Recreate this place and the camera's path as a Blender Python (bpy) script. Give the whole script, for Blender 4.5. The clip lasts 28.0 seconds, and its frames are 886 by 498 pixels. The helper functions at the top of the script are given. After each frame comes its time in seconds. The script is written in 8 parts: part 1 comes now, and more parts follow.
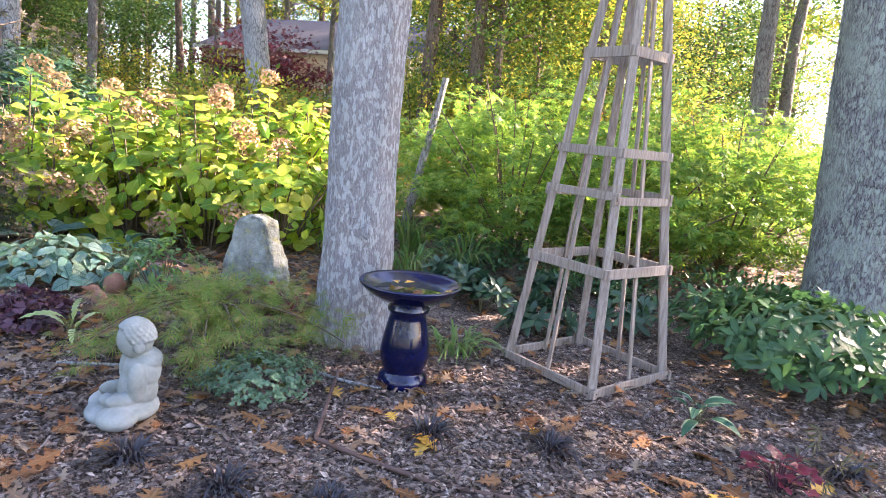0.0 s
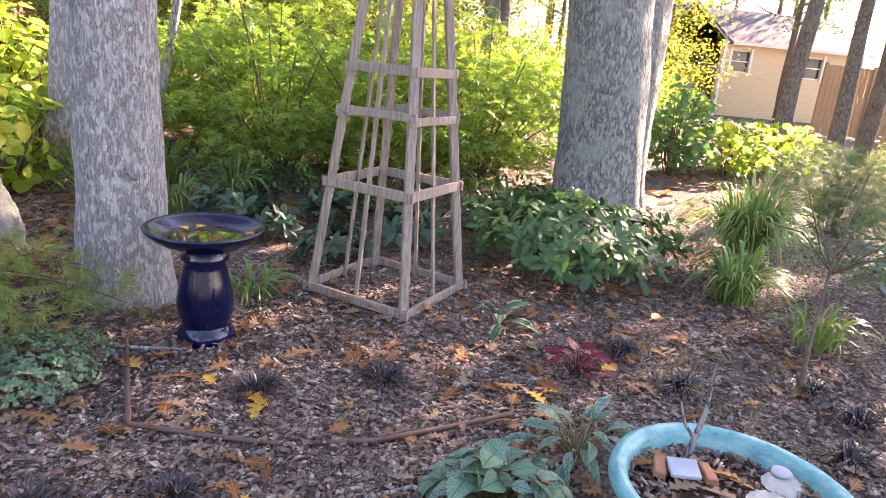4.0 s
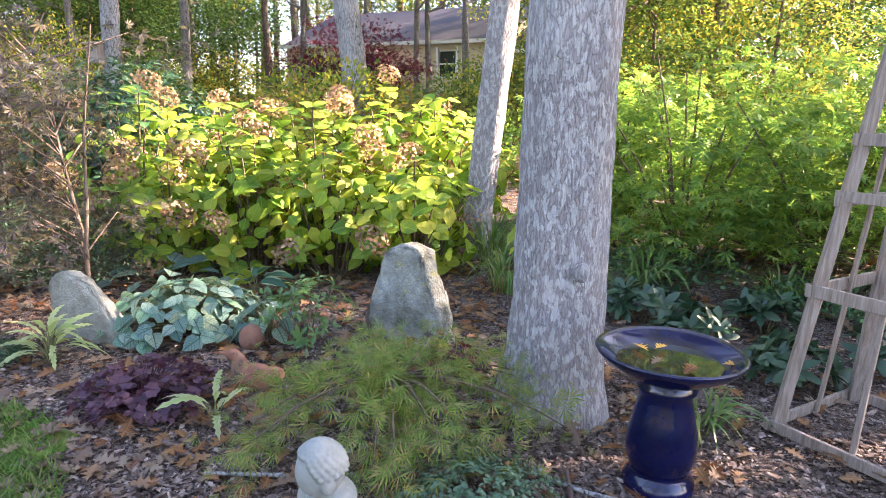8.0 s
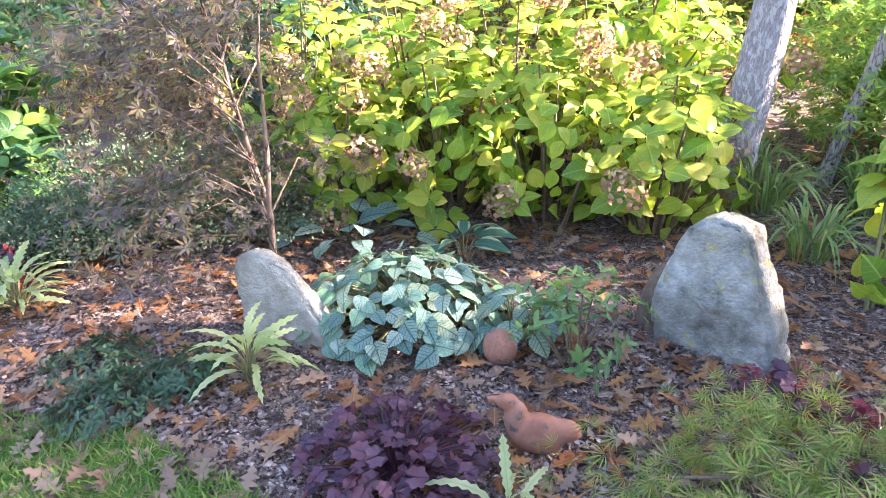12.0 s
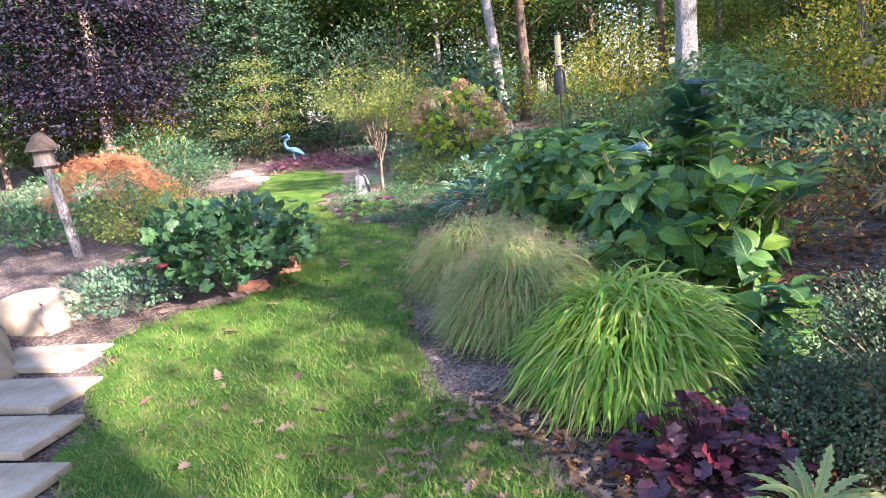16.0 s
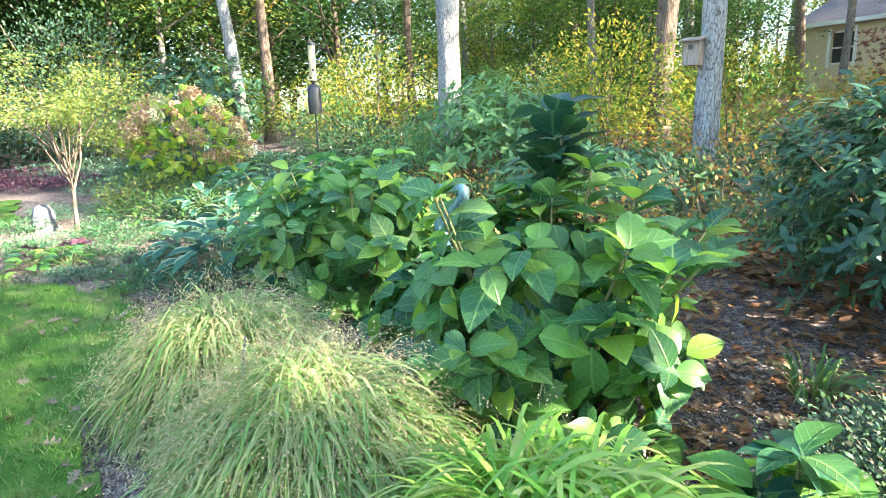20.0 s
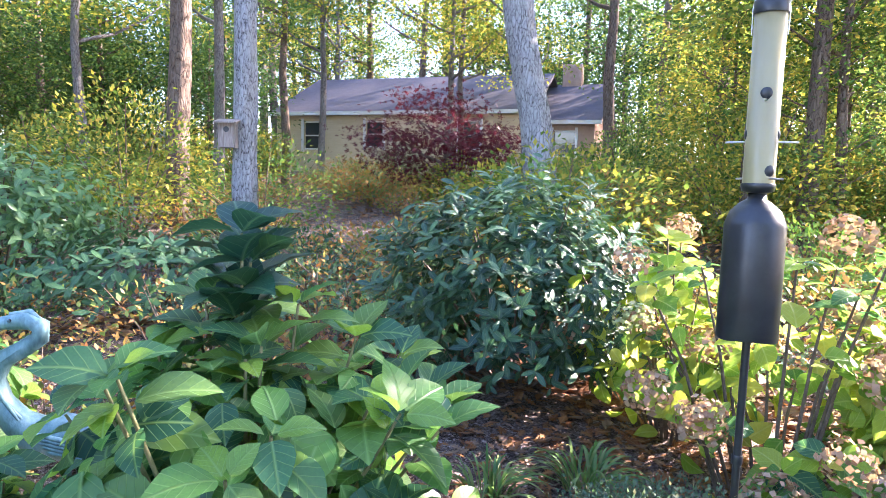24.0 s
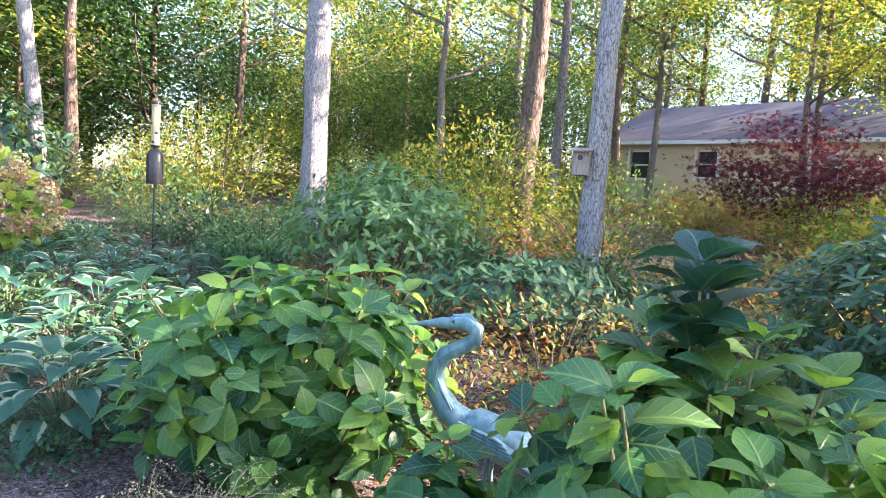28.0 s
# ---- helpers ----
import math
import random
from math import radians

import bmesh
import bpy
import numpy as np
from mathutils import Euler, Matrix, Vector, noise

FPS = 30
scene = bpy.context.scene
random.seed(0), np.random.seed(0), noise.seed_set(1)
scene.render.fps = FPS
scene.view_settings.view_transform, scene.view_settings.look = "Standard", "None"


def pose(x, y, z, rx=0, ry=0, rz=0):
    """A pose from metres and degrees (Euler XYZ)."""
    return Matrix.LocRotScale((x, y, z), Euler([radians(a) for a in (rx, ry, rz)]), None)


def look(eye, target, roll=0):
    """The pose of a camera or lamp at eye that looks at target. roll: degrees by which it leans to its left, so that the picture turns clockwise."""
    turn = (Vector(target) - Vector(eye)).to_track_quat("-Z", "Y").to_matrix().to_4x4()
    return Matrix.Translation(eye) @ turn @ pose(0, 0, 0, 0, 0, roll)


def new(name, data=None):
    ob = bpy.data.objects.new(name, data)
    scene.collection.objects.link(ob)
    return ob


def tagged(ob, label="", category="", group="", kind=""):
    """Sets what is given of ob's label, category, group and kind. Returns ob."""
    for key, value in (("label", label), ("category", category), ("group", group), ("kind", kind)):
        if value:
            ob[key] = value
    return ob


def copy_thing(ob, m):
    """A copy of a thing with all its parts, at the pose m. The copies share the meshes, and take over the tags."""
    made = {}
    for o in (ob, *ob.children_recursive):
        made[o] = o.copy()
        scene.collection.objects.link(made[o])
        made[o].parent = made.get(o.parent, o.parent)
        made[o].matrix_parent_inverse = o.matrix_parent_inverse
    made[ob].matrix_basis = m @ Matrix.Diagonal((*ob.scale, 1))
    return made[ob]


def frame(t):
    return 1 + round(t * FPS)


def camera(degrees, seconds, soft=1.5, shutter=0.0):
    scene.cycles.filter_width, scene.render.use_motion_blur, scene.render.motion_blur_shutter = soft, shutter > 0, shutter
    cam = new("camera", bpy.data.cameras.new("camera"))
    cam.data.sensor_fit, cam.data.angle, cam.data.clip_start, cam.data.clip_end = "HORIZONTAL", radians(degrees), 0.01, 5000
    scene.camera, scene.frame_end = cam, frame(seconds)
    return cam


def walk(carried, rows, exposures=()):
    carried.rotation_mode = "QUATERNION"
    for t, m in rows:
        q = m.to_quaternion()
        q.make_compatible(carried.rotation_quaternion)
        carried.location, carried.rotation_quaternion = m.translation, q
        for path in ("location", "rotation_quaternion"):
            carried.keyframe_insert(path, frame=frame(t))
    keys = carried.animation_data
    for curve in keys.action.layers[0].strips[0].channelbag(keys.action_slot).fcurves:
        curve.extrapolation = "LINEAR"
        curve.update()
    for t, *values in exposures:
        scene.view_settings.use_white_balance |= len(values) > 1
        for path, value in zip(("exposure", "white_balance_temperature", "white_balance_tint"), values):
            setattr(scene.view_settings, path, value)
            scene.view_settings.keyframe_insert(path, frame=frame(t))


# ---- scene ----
cam = camera(69.2, 28.0, soft=0.6)
PATH = [
    (0, (1.073, 0.222, 1.182), (0.473, 2.098, 0.833), 5.7),
    (0.5, (1.12, 0.276, 1.141), (0.813, 2.169, 0.572), 6.3),
    (1, (1.04, 0.3, 1.116), (1.008, 2.182, 0.44), 6.4),
    (1.5, (0.961, 0.31, 1.085), (1.098, 2.13, 0.267), 5.7),
    (2, (0.949, 0.298, 1.081), (1.338, 2.051, 0.201), 7.5),
    (2.5, (0.95, 0.3, 1.077), (1.42, 2.033, 0.197), 8.0),
    (3, (0.882, 0.32, 1.13), (1.345, 2.056, 0.251), 8.3),
    (3.5, (0.801, 0.313, 1.203), (1.151, 2.157, 0.513), 6.6),
    (4, (0.768, 0.319, 1.241), (0.973, 2.228, 0.682), 5.5),
    (4.5, (0.767, 0.395, 1.267), (0.764, 2.341, 0.808), 4.3),
    (6.5, (0.703, 0.45, 1.387), (0.284, 2.388, 1.126), 1.3),
    (7, (0.536, 0.48, 1.343), (-0.088, 2.36, 1.064), 0.8),
    (7.5, (0.369, 0.669, 1.288), (-0.456, 2.465, 0.985), 0.6),
    (8, (0.218, 0.835, 1.232), (-0.614, 2.607, 0.823), 1.4),
    (8.5, (-0.016, 0.927, 1.203), (-0.815, 2.663, 0.614), 1.6),
    (9, (-0.164, 0.985, 1.205), (-0.941, 2.687, 0.497), 1.5),
    (9.5, (-0.282, 1.127, 1.175), (-1.021, 2.764, 0.296), 1.5),
    (10, (-0.331, 1.219, 1.143), (-1.031, 2.766, 0.086), 1.3),
    (10.5, (-0.459, 1.23, 1.152), (-1.145, 2.784, 0.097), 1.5),
    (11, (-0.689, 1.218, 1.234), (-1.367, 2.798, 0.212), 2.4),
    (11.5, (-0.828, 1.286, 1.283), (-1.583, 2.897, 0.372), 1.7),
    (12, (-0.979, 1.445, 1.337), (-2.051, 2.959, 0.589), -1.5),
    (12.5, (-1.124, 1.508, 1.351), (-2.397, 2.92, 0.731), -3.2),
    (14.5, (-1.914, 1.443, 1.547), (-3.585, 2.414, 1.031), -5.7),
    (15, (-2.037, 1.411, 1.535), (-3.916, 1.823, 0.987), -7.2),
    (15.5, (-2.181, 1.285, 1.529), (-4.104, 1.48, 1.014), -6.4),
    (16, (-2.414, 1.182, 1.567), (-4.355, 1.38, 1.124), -5.8),
    (16.5, (-2.612, 1.188, 1.566), (-4.549, 1.417, 1.124), -5.4),
    (17, (-2.897, 1.31, 1.556), (-4.822, 1.634, 1.12), -5.3),
    (17.5, (-3.075, 1.43, 1.545), (-4.948, 1.986, 1.114), -4.5),
    (18, (-3.337, 1.46, 1.514), (-5.147, 2.199, 1.091), -3.2),
    (18.5, (-3.578, 1.472, 1.518), (-5.368, 2.257, 1.093), -3.2),
    (19, (-3.838, 1.566, 1.516), (-5.626, 2.35, 1.083), -3.2),
    (19.5, (-4.034, 1.596, 1.504), (-5.805, 2.413, 1.061), -2.9),
    (20, (-4.252, 1.468, 1.501), (-5.958, 2.421, 1.077), -1.8),
    (20.5, (-4.399, 1.41, 1.498), (-6.081, 2.405, 1.074), -1.2),
    (21, (-4.59, 1.459, 1.542), (-6.242, 2.507, 1.128), -0.6),
    (21.5, (-4.848, 1.507, 1.582), (-6.484, 2.58, 1.167), -0.5),
    (22, (-5.053, 1.524, 1.571), (-6.467, 2.889, 1.201), 1.0),
    (22.5, (-5.114, 1.521, 1.599), (-6.251, 3.135, 1.279), 0.4),
    (24.5, (-5.409, 1.434, 1.675), (-5.875, 3.367, 1.463), 1.8),
    (25, (-5.51, 1.392, 1.687), (-5.949, 3.332, 1.482), 1.7),
    (25.5, (-5.553, 1.337, 1.7), (-5.993, 3.281, 1.535), 1.7),
    (26, (-5.567, 1.29, 1.699), (-6.008, 3.235, 1.559), 1.6),
    (26.5, (-5.599, 1.221, 1.7), (-6.085, 3.158, 1.586), 1.7),
    (27, (-5.704, 1.217, 1.666), (-6.424, 3.08, 1.551), 2.3),
    (27.5, (-5.733, 1.217, 1.651), (-6.831, 2.882, 1.502), 2.8),
    (28, (-5.753, 1.232, 1.637), (-7.11, 2.69, 1.461), 3.6),
]
walk(cam, [(t, look(eye, target, roll)) for t, eye, target, roll in PATH],
     [(0, 3.34, 6550, 28), (1, 3.74, 6850, 34), (2, 3.72, 6700, 33), (3, 3.72, 6900, 32), (4, 3.25, 7400, 37), (7, 2.64, 7050, 31), (8, 3.32, 6750, 29), (9, 3.76, 6350, 30), (10, 3.74, 6300, 29),
      (11, 3.8, 6400, 32), (12, 3.76, 6350, 33), (15, 3.27, 5740, 28), (16, 2.74, 5980, 29), (17, 2.78, 5940, 30), (18, 3.38, 6040, 20), (20, 3.62, 6140, 7), (22, 3.7, 6400, 12), (25, 3.28, 5540, 39), (26, 2.98, 5640, 42), (27, 2.74, 5950, 36), (28, 3.34, 6050, 27)])

# ---- world, sun, exposure ----
SUN_AZ, SUN_EL = radians(52), radians(26)
world = bpy.data.worlds.new("sky")
world.use_nodes = True
scene.world = world
wn = world.node_tree.nodes
sky = wn.new("ShaderNodeTexSky")
sky.sky_type, sky.sun_disc = "NISHITA", False
sky.sun_elevation, sky.sun_rotation = SUN_EL, SUN_AZ
wn["Background"].inputs["Strength"].default_value = 0.13
world.node_tree.links.new(sky.outputs["Color"], wn["Background"].inputs["Color"])
sun = new("sun", bpy.data.lights.new("sun", "SUN"))
sun.data.energy, sun.data.angle, sun.data.color = 6.5, radians(0.6), (1.0, 0.86, 0.66)
to_sun = Vector((math.sin(SUN_AZ) * math.cos(SUN_EL), math.cos(SUN_AZ) * math.cos(SUN_EL), math.sin(SUN_EL)))
sun.matrix_world = look(to_sun * 60, (0, 0, 0))

# ---- small tools ----
rng = np.random.default_rng(7)


def smooth(a, b, x):
    t = np.clip((x - a) / (b - a), 0, 1)
    return t * t * (3 - 2 * t)


def height(x, y):
    """The lie of the land: level beds, rising gently to the woods and down the lawn."""
    x, y = np.asarray(x, float), np.asarray(y, float)
    return 0.062 * np.clip(y - 4.2, 0, 24) * (1 - smooth(2.5, 9, x)) + 0.03 * np.clip(-x - 4.0, 0, 30)


def mesh_of(name, V, F, uv=None, shade=False):
    """A mesh from arrays of corners and of faces that all have the same number of corners."""
    V, F = np.asarray(V, np.float32).reshape(-1, 3), np.asarray(F, np.int32)
    k = F.shape[1]
    me = bpy.data.meshes.new(name)
    me.vertices.add(len(V))
    me.vertices.foreach_set("co", V.ravel())
    me.loops.add(F.size)
    me.loops.foreach_set("vertex_index", F.ravel())
    me.polygons.add(len(F))
    me.polygons.foreach_set("loop_start", np.arange(0, F.size, k, dtype=np.int32))
    if shade:
        me.polygons.foreach_set("use_smooth", np.ones(len(F), bool))
    if uv is not None:
        layer = me.uv_layers.new(name="uv")
        layer.data.foreach_set("uv", np.asarray(uv, np.float32)[F.ravel()].ravel())
    me.update()
    return me


def obj(name, me, material, parent=None, label="", m=None):
    ob = new(name, me)
    if material and not me.materials:
        me.materials.append(material)
    if parent:
        ob.parent = parent
    if m is not None:
        ob.matrix_basis = m
    if label:
        ob["label"] = label
    return ob


def part(name, bm, material, parent=None, label="", shade=False, m=None):
    me = bpy.data.meshes.new(name)
    bm.to_mesh(me)
    bm.free()
    if shade:
        me.polygons.foreach_set("use_smooth", np.ones(len(me.polygons), bool))
    return obj(name, me, material, parent, label, m)


def thing(name, m, label, category, group="", kind=""):
    e = new(name)
    e.matrix_basis = m
    e.empty_display_size = 0.1
    return tagged(e, label, category, group, kind)


def box(bm, size, m=Matrix(), bevel=0.0):
    geo = bmesh.ops.create_cube(bm, size=1.0, matrix=m @ Matrix.Diagonal((*size, 1)))
    if bevel:
        edges = list({e for v in geo["verts"] for e in v.link_edges})
        bmesh.ops.bevel(bm, geom=edges, offset=bevel, segments=1, affect="EDGES")
    return bm


def slat(a, b, w, d, bevel=0.002):
    """A board from a to b, w wide and d thick."""
    a, b = Vector(a), Vector(b)
    q = (b - a).to_track_quat("Z", "Y").to_matrix().to_4x4()
    return box(bmesh.new(), (w, d, (b - a).length), Matrix.Translation((a + b) / 2) @ q, bevel)


def lathe(profile, seg=40, wave=0.0):
    """A turned body from (radius, height) pairs."""
    V, F = [], []
    for r, z in profile:
        for i in range(seg):
            a = 2 * math.pi * i / seg
            V.append((r * math.cos(a), r * math.sin(a), z + wave * math.sin(3 * a)))
    n = len(profile)
    for j in range(n - 1):
        for i in range(seg):
            F.append((j * seg + i, j * seg + (i + 1) % seg, (j + 1) * seg + (i + 1) % seg, (j + 1) * seg + i))
    return mesh_of("lathe", V, F, shade=True)


def tube_arrays(pts, radii, seg=10, rough=0.0, flare=None, seed=0.0):
    pts = [Vector(p) for p in pts]
    V, F = [], []
    for i, (p, r) in enumerate(zip(pts, radii)):
        d = (pts[min(i + 1, len(pts) - 1)] - pts[max(i - 1, 0)]).normalized()
        u = d.cross(Vector((0.31, 0.95, 0.02))).normalized()
        w = d.cross(u)
        for k in range(seg):
            a = 2 * math.pi * k / seg
            rr = r
            if rough:
                rr *= 1 + rough * noise.noise(Vector((math.cos(a) * 1.6 + seed, math.sin(a) * 1.6, p.z * 1.1)))
                rr *= 1 + 0.35 * rough * noise.noise(Vector((math.cos(a) * 7 + seed, math.sin(a) * 7, p.z * 3.0)))
            if flare:
                rr *= 1 + flare * math.exp(-i * 0.8) * (0.7 + 0.5 * math.sin(a * 4 + seed))
            V.append(p + (u * math.cos(a) + w * math.sin(a)) * rr)
    for i in range(len(pts) - 1):
        for k in range(seg):
            F.append((i * seg + k, i * seg + (k + 1) % seg, (i + 1) * seg + (k + 1) % seg, (i + 1) * seg + k))
    return np.array([tuple(v) for v in V], np.float32), np.array(F, np.int32)


def tube(pts, radii, seg=10, **more):
    V, F = tube_arrays(pts, radii, seg, **more)
    return mesh_of("tube", V, F, shade=True)


def join_arrays(some):
    V, F, n = [], [], 0
    for v, f in some:
        V.append(v)
        F.append(f + n)
        n += len(v)
    return np.concatenate(V), np.concatenate(F)


# ---- leaves ----
def leaf_shape(widths, fold=0.15, droop=0.15, tip=0.0, ripple=0.0):
    """A leaf of unit length along +y from pairs of (way along, full width); its face looks up."""
    V, uv, F = [], [], []
    wmax = max(w for _, w in widths)
    for i, (v, w) in enumerate(widths):
        z = -droop * v * v + tip * v
        rip = ripple * (1 if i % 2 else -1)
        for s in (-1, 0, 1):
            V.append((s * w / 2, v, z + abs(s) * (fold * w / 2 + rip * w)))
            uv.append((0.5 + s * 0.5 * w / wmax, v))
    for i in range(len(widths) - 1):
        a = 3 * i
        F += [(a, a + 1, a + 4, a + 3), (a + 1, a + 2, a + 5, a + 4)]
    return np.array(V), np.array(F), np.array(uv)


def star_shape(n, spread, width, droop=0.2):
    """A hand-shaped leaf of narrow fingers."""
    V, F, uv = [], [], []
    for i in range(n):
        a = radians(-spread + 2 * spread * i / (n - 1))
        ln = 1.0 - 0.35 * abs(a) / radians(spread)
        c, s = math.cos(a), math.sin(a)
        b = len(V)
        for u, v in ((0, 0.02), (-width / 2, 0.5), (width / 2, 0.5), (0, 1)):
            V.append((c * u * ln + s * v * ln, c * v * ln - s * u * ln, -droop * v * v))
            uv.append((0.5 + u, v))
        F += [(b, b + 2, b + 3, b + 1)]
    return np.array(V), np.array(F), np.array(uv)


def ruffled_shape(lobes=7, rim=22):
    """A round leaf with scalloped, waved edge on a stalk at its base."""
    V, uv = [(0, 0.42, -0.04)], [(0.5, 0.45)]
    for i in range(rim + 1):
        a = radians(-158 + 316 * i / rim)
        r = 0.52 * (1 + 0.13 * math.cos(lobes * a)) * (1 - 0.12 * (1 - math.cos(a)))
        V.append((r * math.sin(a), 0.42 + r * math.cos(a), 0.07 * math.sin(lobes * a * 0.5 + 0.7) + 0.05 * r))
        uv.append((0.5 + 0.5 * r / 0.58 * math.sin(a), 0.42 + r * math.cos(a)))
    F = [(0, i, i + 1, i + 2) for i in range(1, rim, 2)]
    return np.array(V), np.array([f[::-1] for f in F]), np.array(uv)


RUFFLED = ruffled_shape()
OVATE = leaf_shape([(0, 0.02), (0.08, 0.28), (0.2, 0.5), (0.34, 0.62), (0.5, 0.65), (0.64, 0.57), (0.78, 0.41), (0.9, 0.2), (1, 0.01)], 0.3, 0.34, 0.14, 0.014)
OVATE_B = leaf_shape([(0, 0.02), (0.08, 0.32), (0.2, 0.58), (0.34, 0.7), (0.5, 0.73), (0.64, 0.62), (0.78, 0.43), (0.9, 0.2), (1, 0.01)], 0.22, 0.42, 0.2, 0.02)
HEART = leaf_shape([(-0.16, 0.4), (-0.08, 0.74), (0.1, 0.98), (0.35, 1.0), (0.6, 0.78), (0.82, 0.42), (1, 0.03)], 0.1, 0.3, 0.0)
ROUND = leaf_shape([(-0.06, 0.24), (0.1, 0.66), (0.3, 0.86), (0.55, 0.8), (0.78, 0.5), (1, 0.03)], 0.1, 0.3, 0.05)
LANCE = leaf_shape([(0, 0.04), (0.2, 0.24), (0.5, 0.36), (0.8, 0.26), (1, 0.03)], 0.15, 0.16, 0.1)
LONG = leaf_shape([(0, 0.05), (0.12, 0.13), (0.25, 0.2), (0.38, 0.25), (0.5, 0.27), (0.62, 0.25), (0.75, 0.19), (0.88, 0.1), (1, 0.01)], 0.16, 0.55, 0.35, 0.05)
HOSTA = leaf_shape([(0, 0.06), (0.12, 0.3), (0.35, 0.46), (0.6, 0.4), (0.82, 0.2), (1, 0.01)], 0.2, 0.6, 0.35)
OAK = leaf_shape([(-0.12, 0.015), (0.0, 0.03), (0.12, 0.1), (0.2, 0.44), (0.3, 0.13), (0.42, 0.66), (0.54, 0.18), (0.68, 0.56), (0.77, 0.15), (0.88, 0.28), (1, 0.02)], 0.25, 0.12, 0.0, 0.02)
FROND = leaf_shape([(0, 0.02), (0.1, 0.08), (0.16, 0.15), (0.22, 0.1), (0.3, 0.18), (0.36, 0.11), (0.44, 0.2), (0.5, 0.12), (0.58, 0.19), (0.64, 0.1), (0.72, 0.17), (0.78, 0.08), (0.86, 0.13), (0.91, 0.06), (1, 0.01)], 0.1, 0.75, 0.55, 0.015)
KITE = (np.array([(0, 0, 0), (0.27, 0.45, 0.05), (0, 1, -0.08), (-0.27, 0.45, 0.05)]), np.array([(0, 1, 2, 3)]), np.array([(0.5, 0), (1, 0.5), (0.5, 1), (0, 0.5)]))
STAR = star_shape(7, 105, 0.16)
THREAD = star_shape(8, 85, 0.085, 0.25)
PALM = star_shape(7, 120, 0.24, 0.15)
MAPLE = star_shape(5, 110, 0.34, 0.1)
PETAL = (np.array([(0, 0, 0), (0.5, 0.5, 0.1), (0, 1, 0), (-0.5, 0.5, 0.1)]), np.array([(0, 1, 2, 3)]), np.array([(0.5, 0), (1, 0.5), (0.5, 1), (0, 0.5)]))


def unit(a):
    return a / np.maximum(np.linalg.norm(a, axis=-1, keepdims=True), 1e-6)


def frames_of(D, N):
    D = unit(D)
    X = unit(np.cross(D, N))
    Z = np.cross(X, D)
    return X, D, Z


def cloud(name, shape, P, D, N, S):
    """One mesh of many leaves: places, ways, faces' up and lengths."""
    T, F, uv = shape
    X, Y, Z = frames_of(np.asarray(D, float), np.asarray(N, float))
    S = np.asarray(S, float).reshape(-1, 1, 1)
    V = (X[:, None] * T[None, :, :1] + Y[:, None] * T[None, :, 1:2] + Z[:, None] * T[None, :, 2:3]) * S + np.asarray(P)[:, None]
    n, k = len(V), len(T)
    FF = (F[None] + (np.arange(n) * k)[:, None, None]).reshape(-1, F.shape[1])
    return mesh_of(name, V.reshape(-1, 3), FF, np.tile(uv, (n, 1)), shade=True)


def leaf_pose(p, d, n, s):
    X, Y, Z = (Vector(a[0]) for a in frames_of(np.array([d], float), np.array([n], float)))
    m = Matrix((X, Y, Z)).transposed().to_4x4()
    return Matrix.Translation(p) @ m @ Matrix.Scale(s, 4)


def template(name, shape, material):
    me = mesh_of(name, shape[0], shape[1], shape[2], shade=True)
    me.materials.append(material)
    return me


def ball(n, r=1.0, low=-1.0):
    """Ways spread over a ball, none under low."""
    out = rng.normal(size=(n * 4 + 20, 3))
    out = unit(out)
    return out[out[:, 2] > low][:n] * r


def blades(n, cx, cy, reach, rise, width, spread=0.12, k=7, flop=1.0, lean=(0, 0)):
    """Arching grass blades out of one crown."""
    a = rng.uniform(0, 2 * math.pi, n)
    out = reach * rng.uniform(0.25, 1.0, n)
    up = rise * rng.uniform(0.7, 1.1, n)
    r0 = spread * np.sqrt(rng.uniform(0, 1, n))
    a0 = a + rng.normal(0, 0.7, n)
    t = np.linspace(0, 1, k)[None]
    dx, dy = np.cos(a) + lean[0], np.sin(a) + lean[1]
    rad = out[:, None] * t ** 1.3
    x = cx + r0[:, None] * np.cos(a0)[:, None] + dx[:, None] * rad
    y = cy + r0[:, None] * np.sin(a0)[:, None] + dy[:, None] * rad
    fall = (out / reach)[:, None] * flop
    z = up[:, None] * (1.75 * t - t * t * (0.75 + fall * 0.85))
    z = np.maximum(z, 0.01)
    w = (width * rng.uniform(0.6, 1.2, n))[:, None] * (np.sin(math.pi * (0.12 + 0.86 * t)) + 0.03) * 0.5
    tw = a + math.pi / 2 + rng.normal(0, 0.5, n)
    sx, sy = np.cos(tw)[:, None] * w, np.sin(tw)[:, None] * w
    V = np.stack([np.stack([x - sx, y - sy, z], -1), np.stack([x + sx, y + sy, z + w * 0.3], -1)], 2).reshape(-1, 3)
    base = np.arange(n)[:, None] * 2 * k + 2 * np.arange(k - 1)[None]
    F = np.stack([base, base + 1, base + 3, base + 2], -1).reshape(-1, 4)
    uv = np.stack([np.tile([0.0, 1.0], n * k), np.tile(np.repeat(np.linspace(0, 1, k), 2), n)], -1)
    return V, F, uv


# ---- materials ----
def shader(name, rough=0.6, spec=0.3):
    m = bpy.data.materials.new(name)
    m.use_nodes = True
    nt = m.node_tree
    b = nt.nodes["Principled BSDF"]
    b.inputs["Roughness"].default_value = rough
    b.inputs["Specular IOR Level"].default_value = spec
    return m, nt, b


def node(nt, kind, **values):
    n = nt.nodes.new(kind)
    for k, v in values.items():
        n.inputs[k].default_value = v
    return n


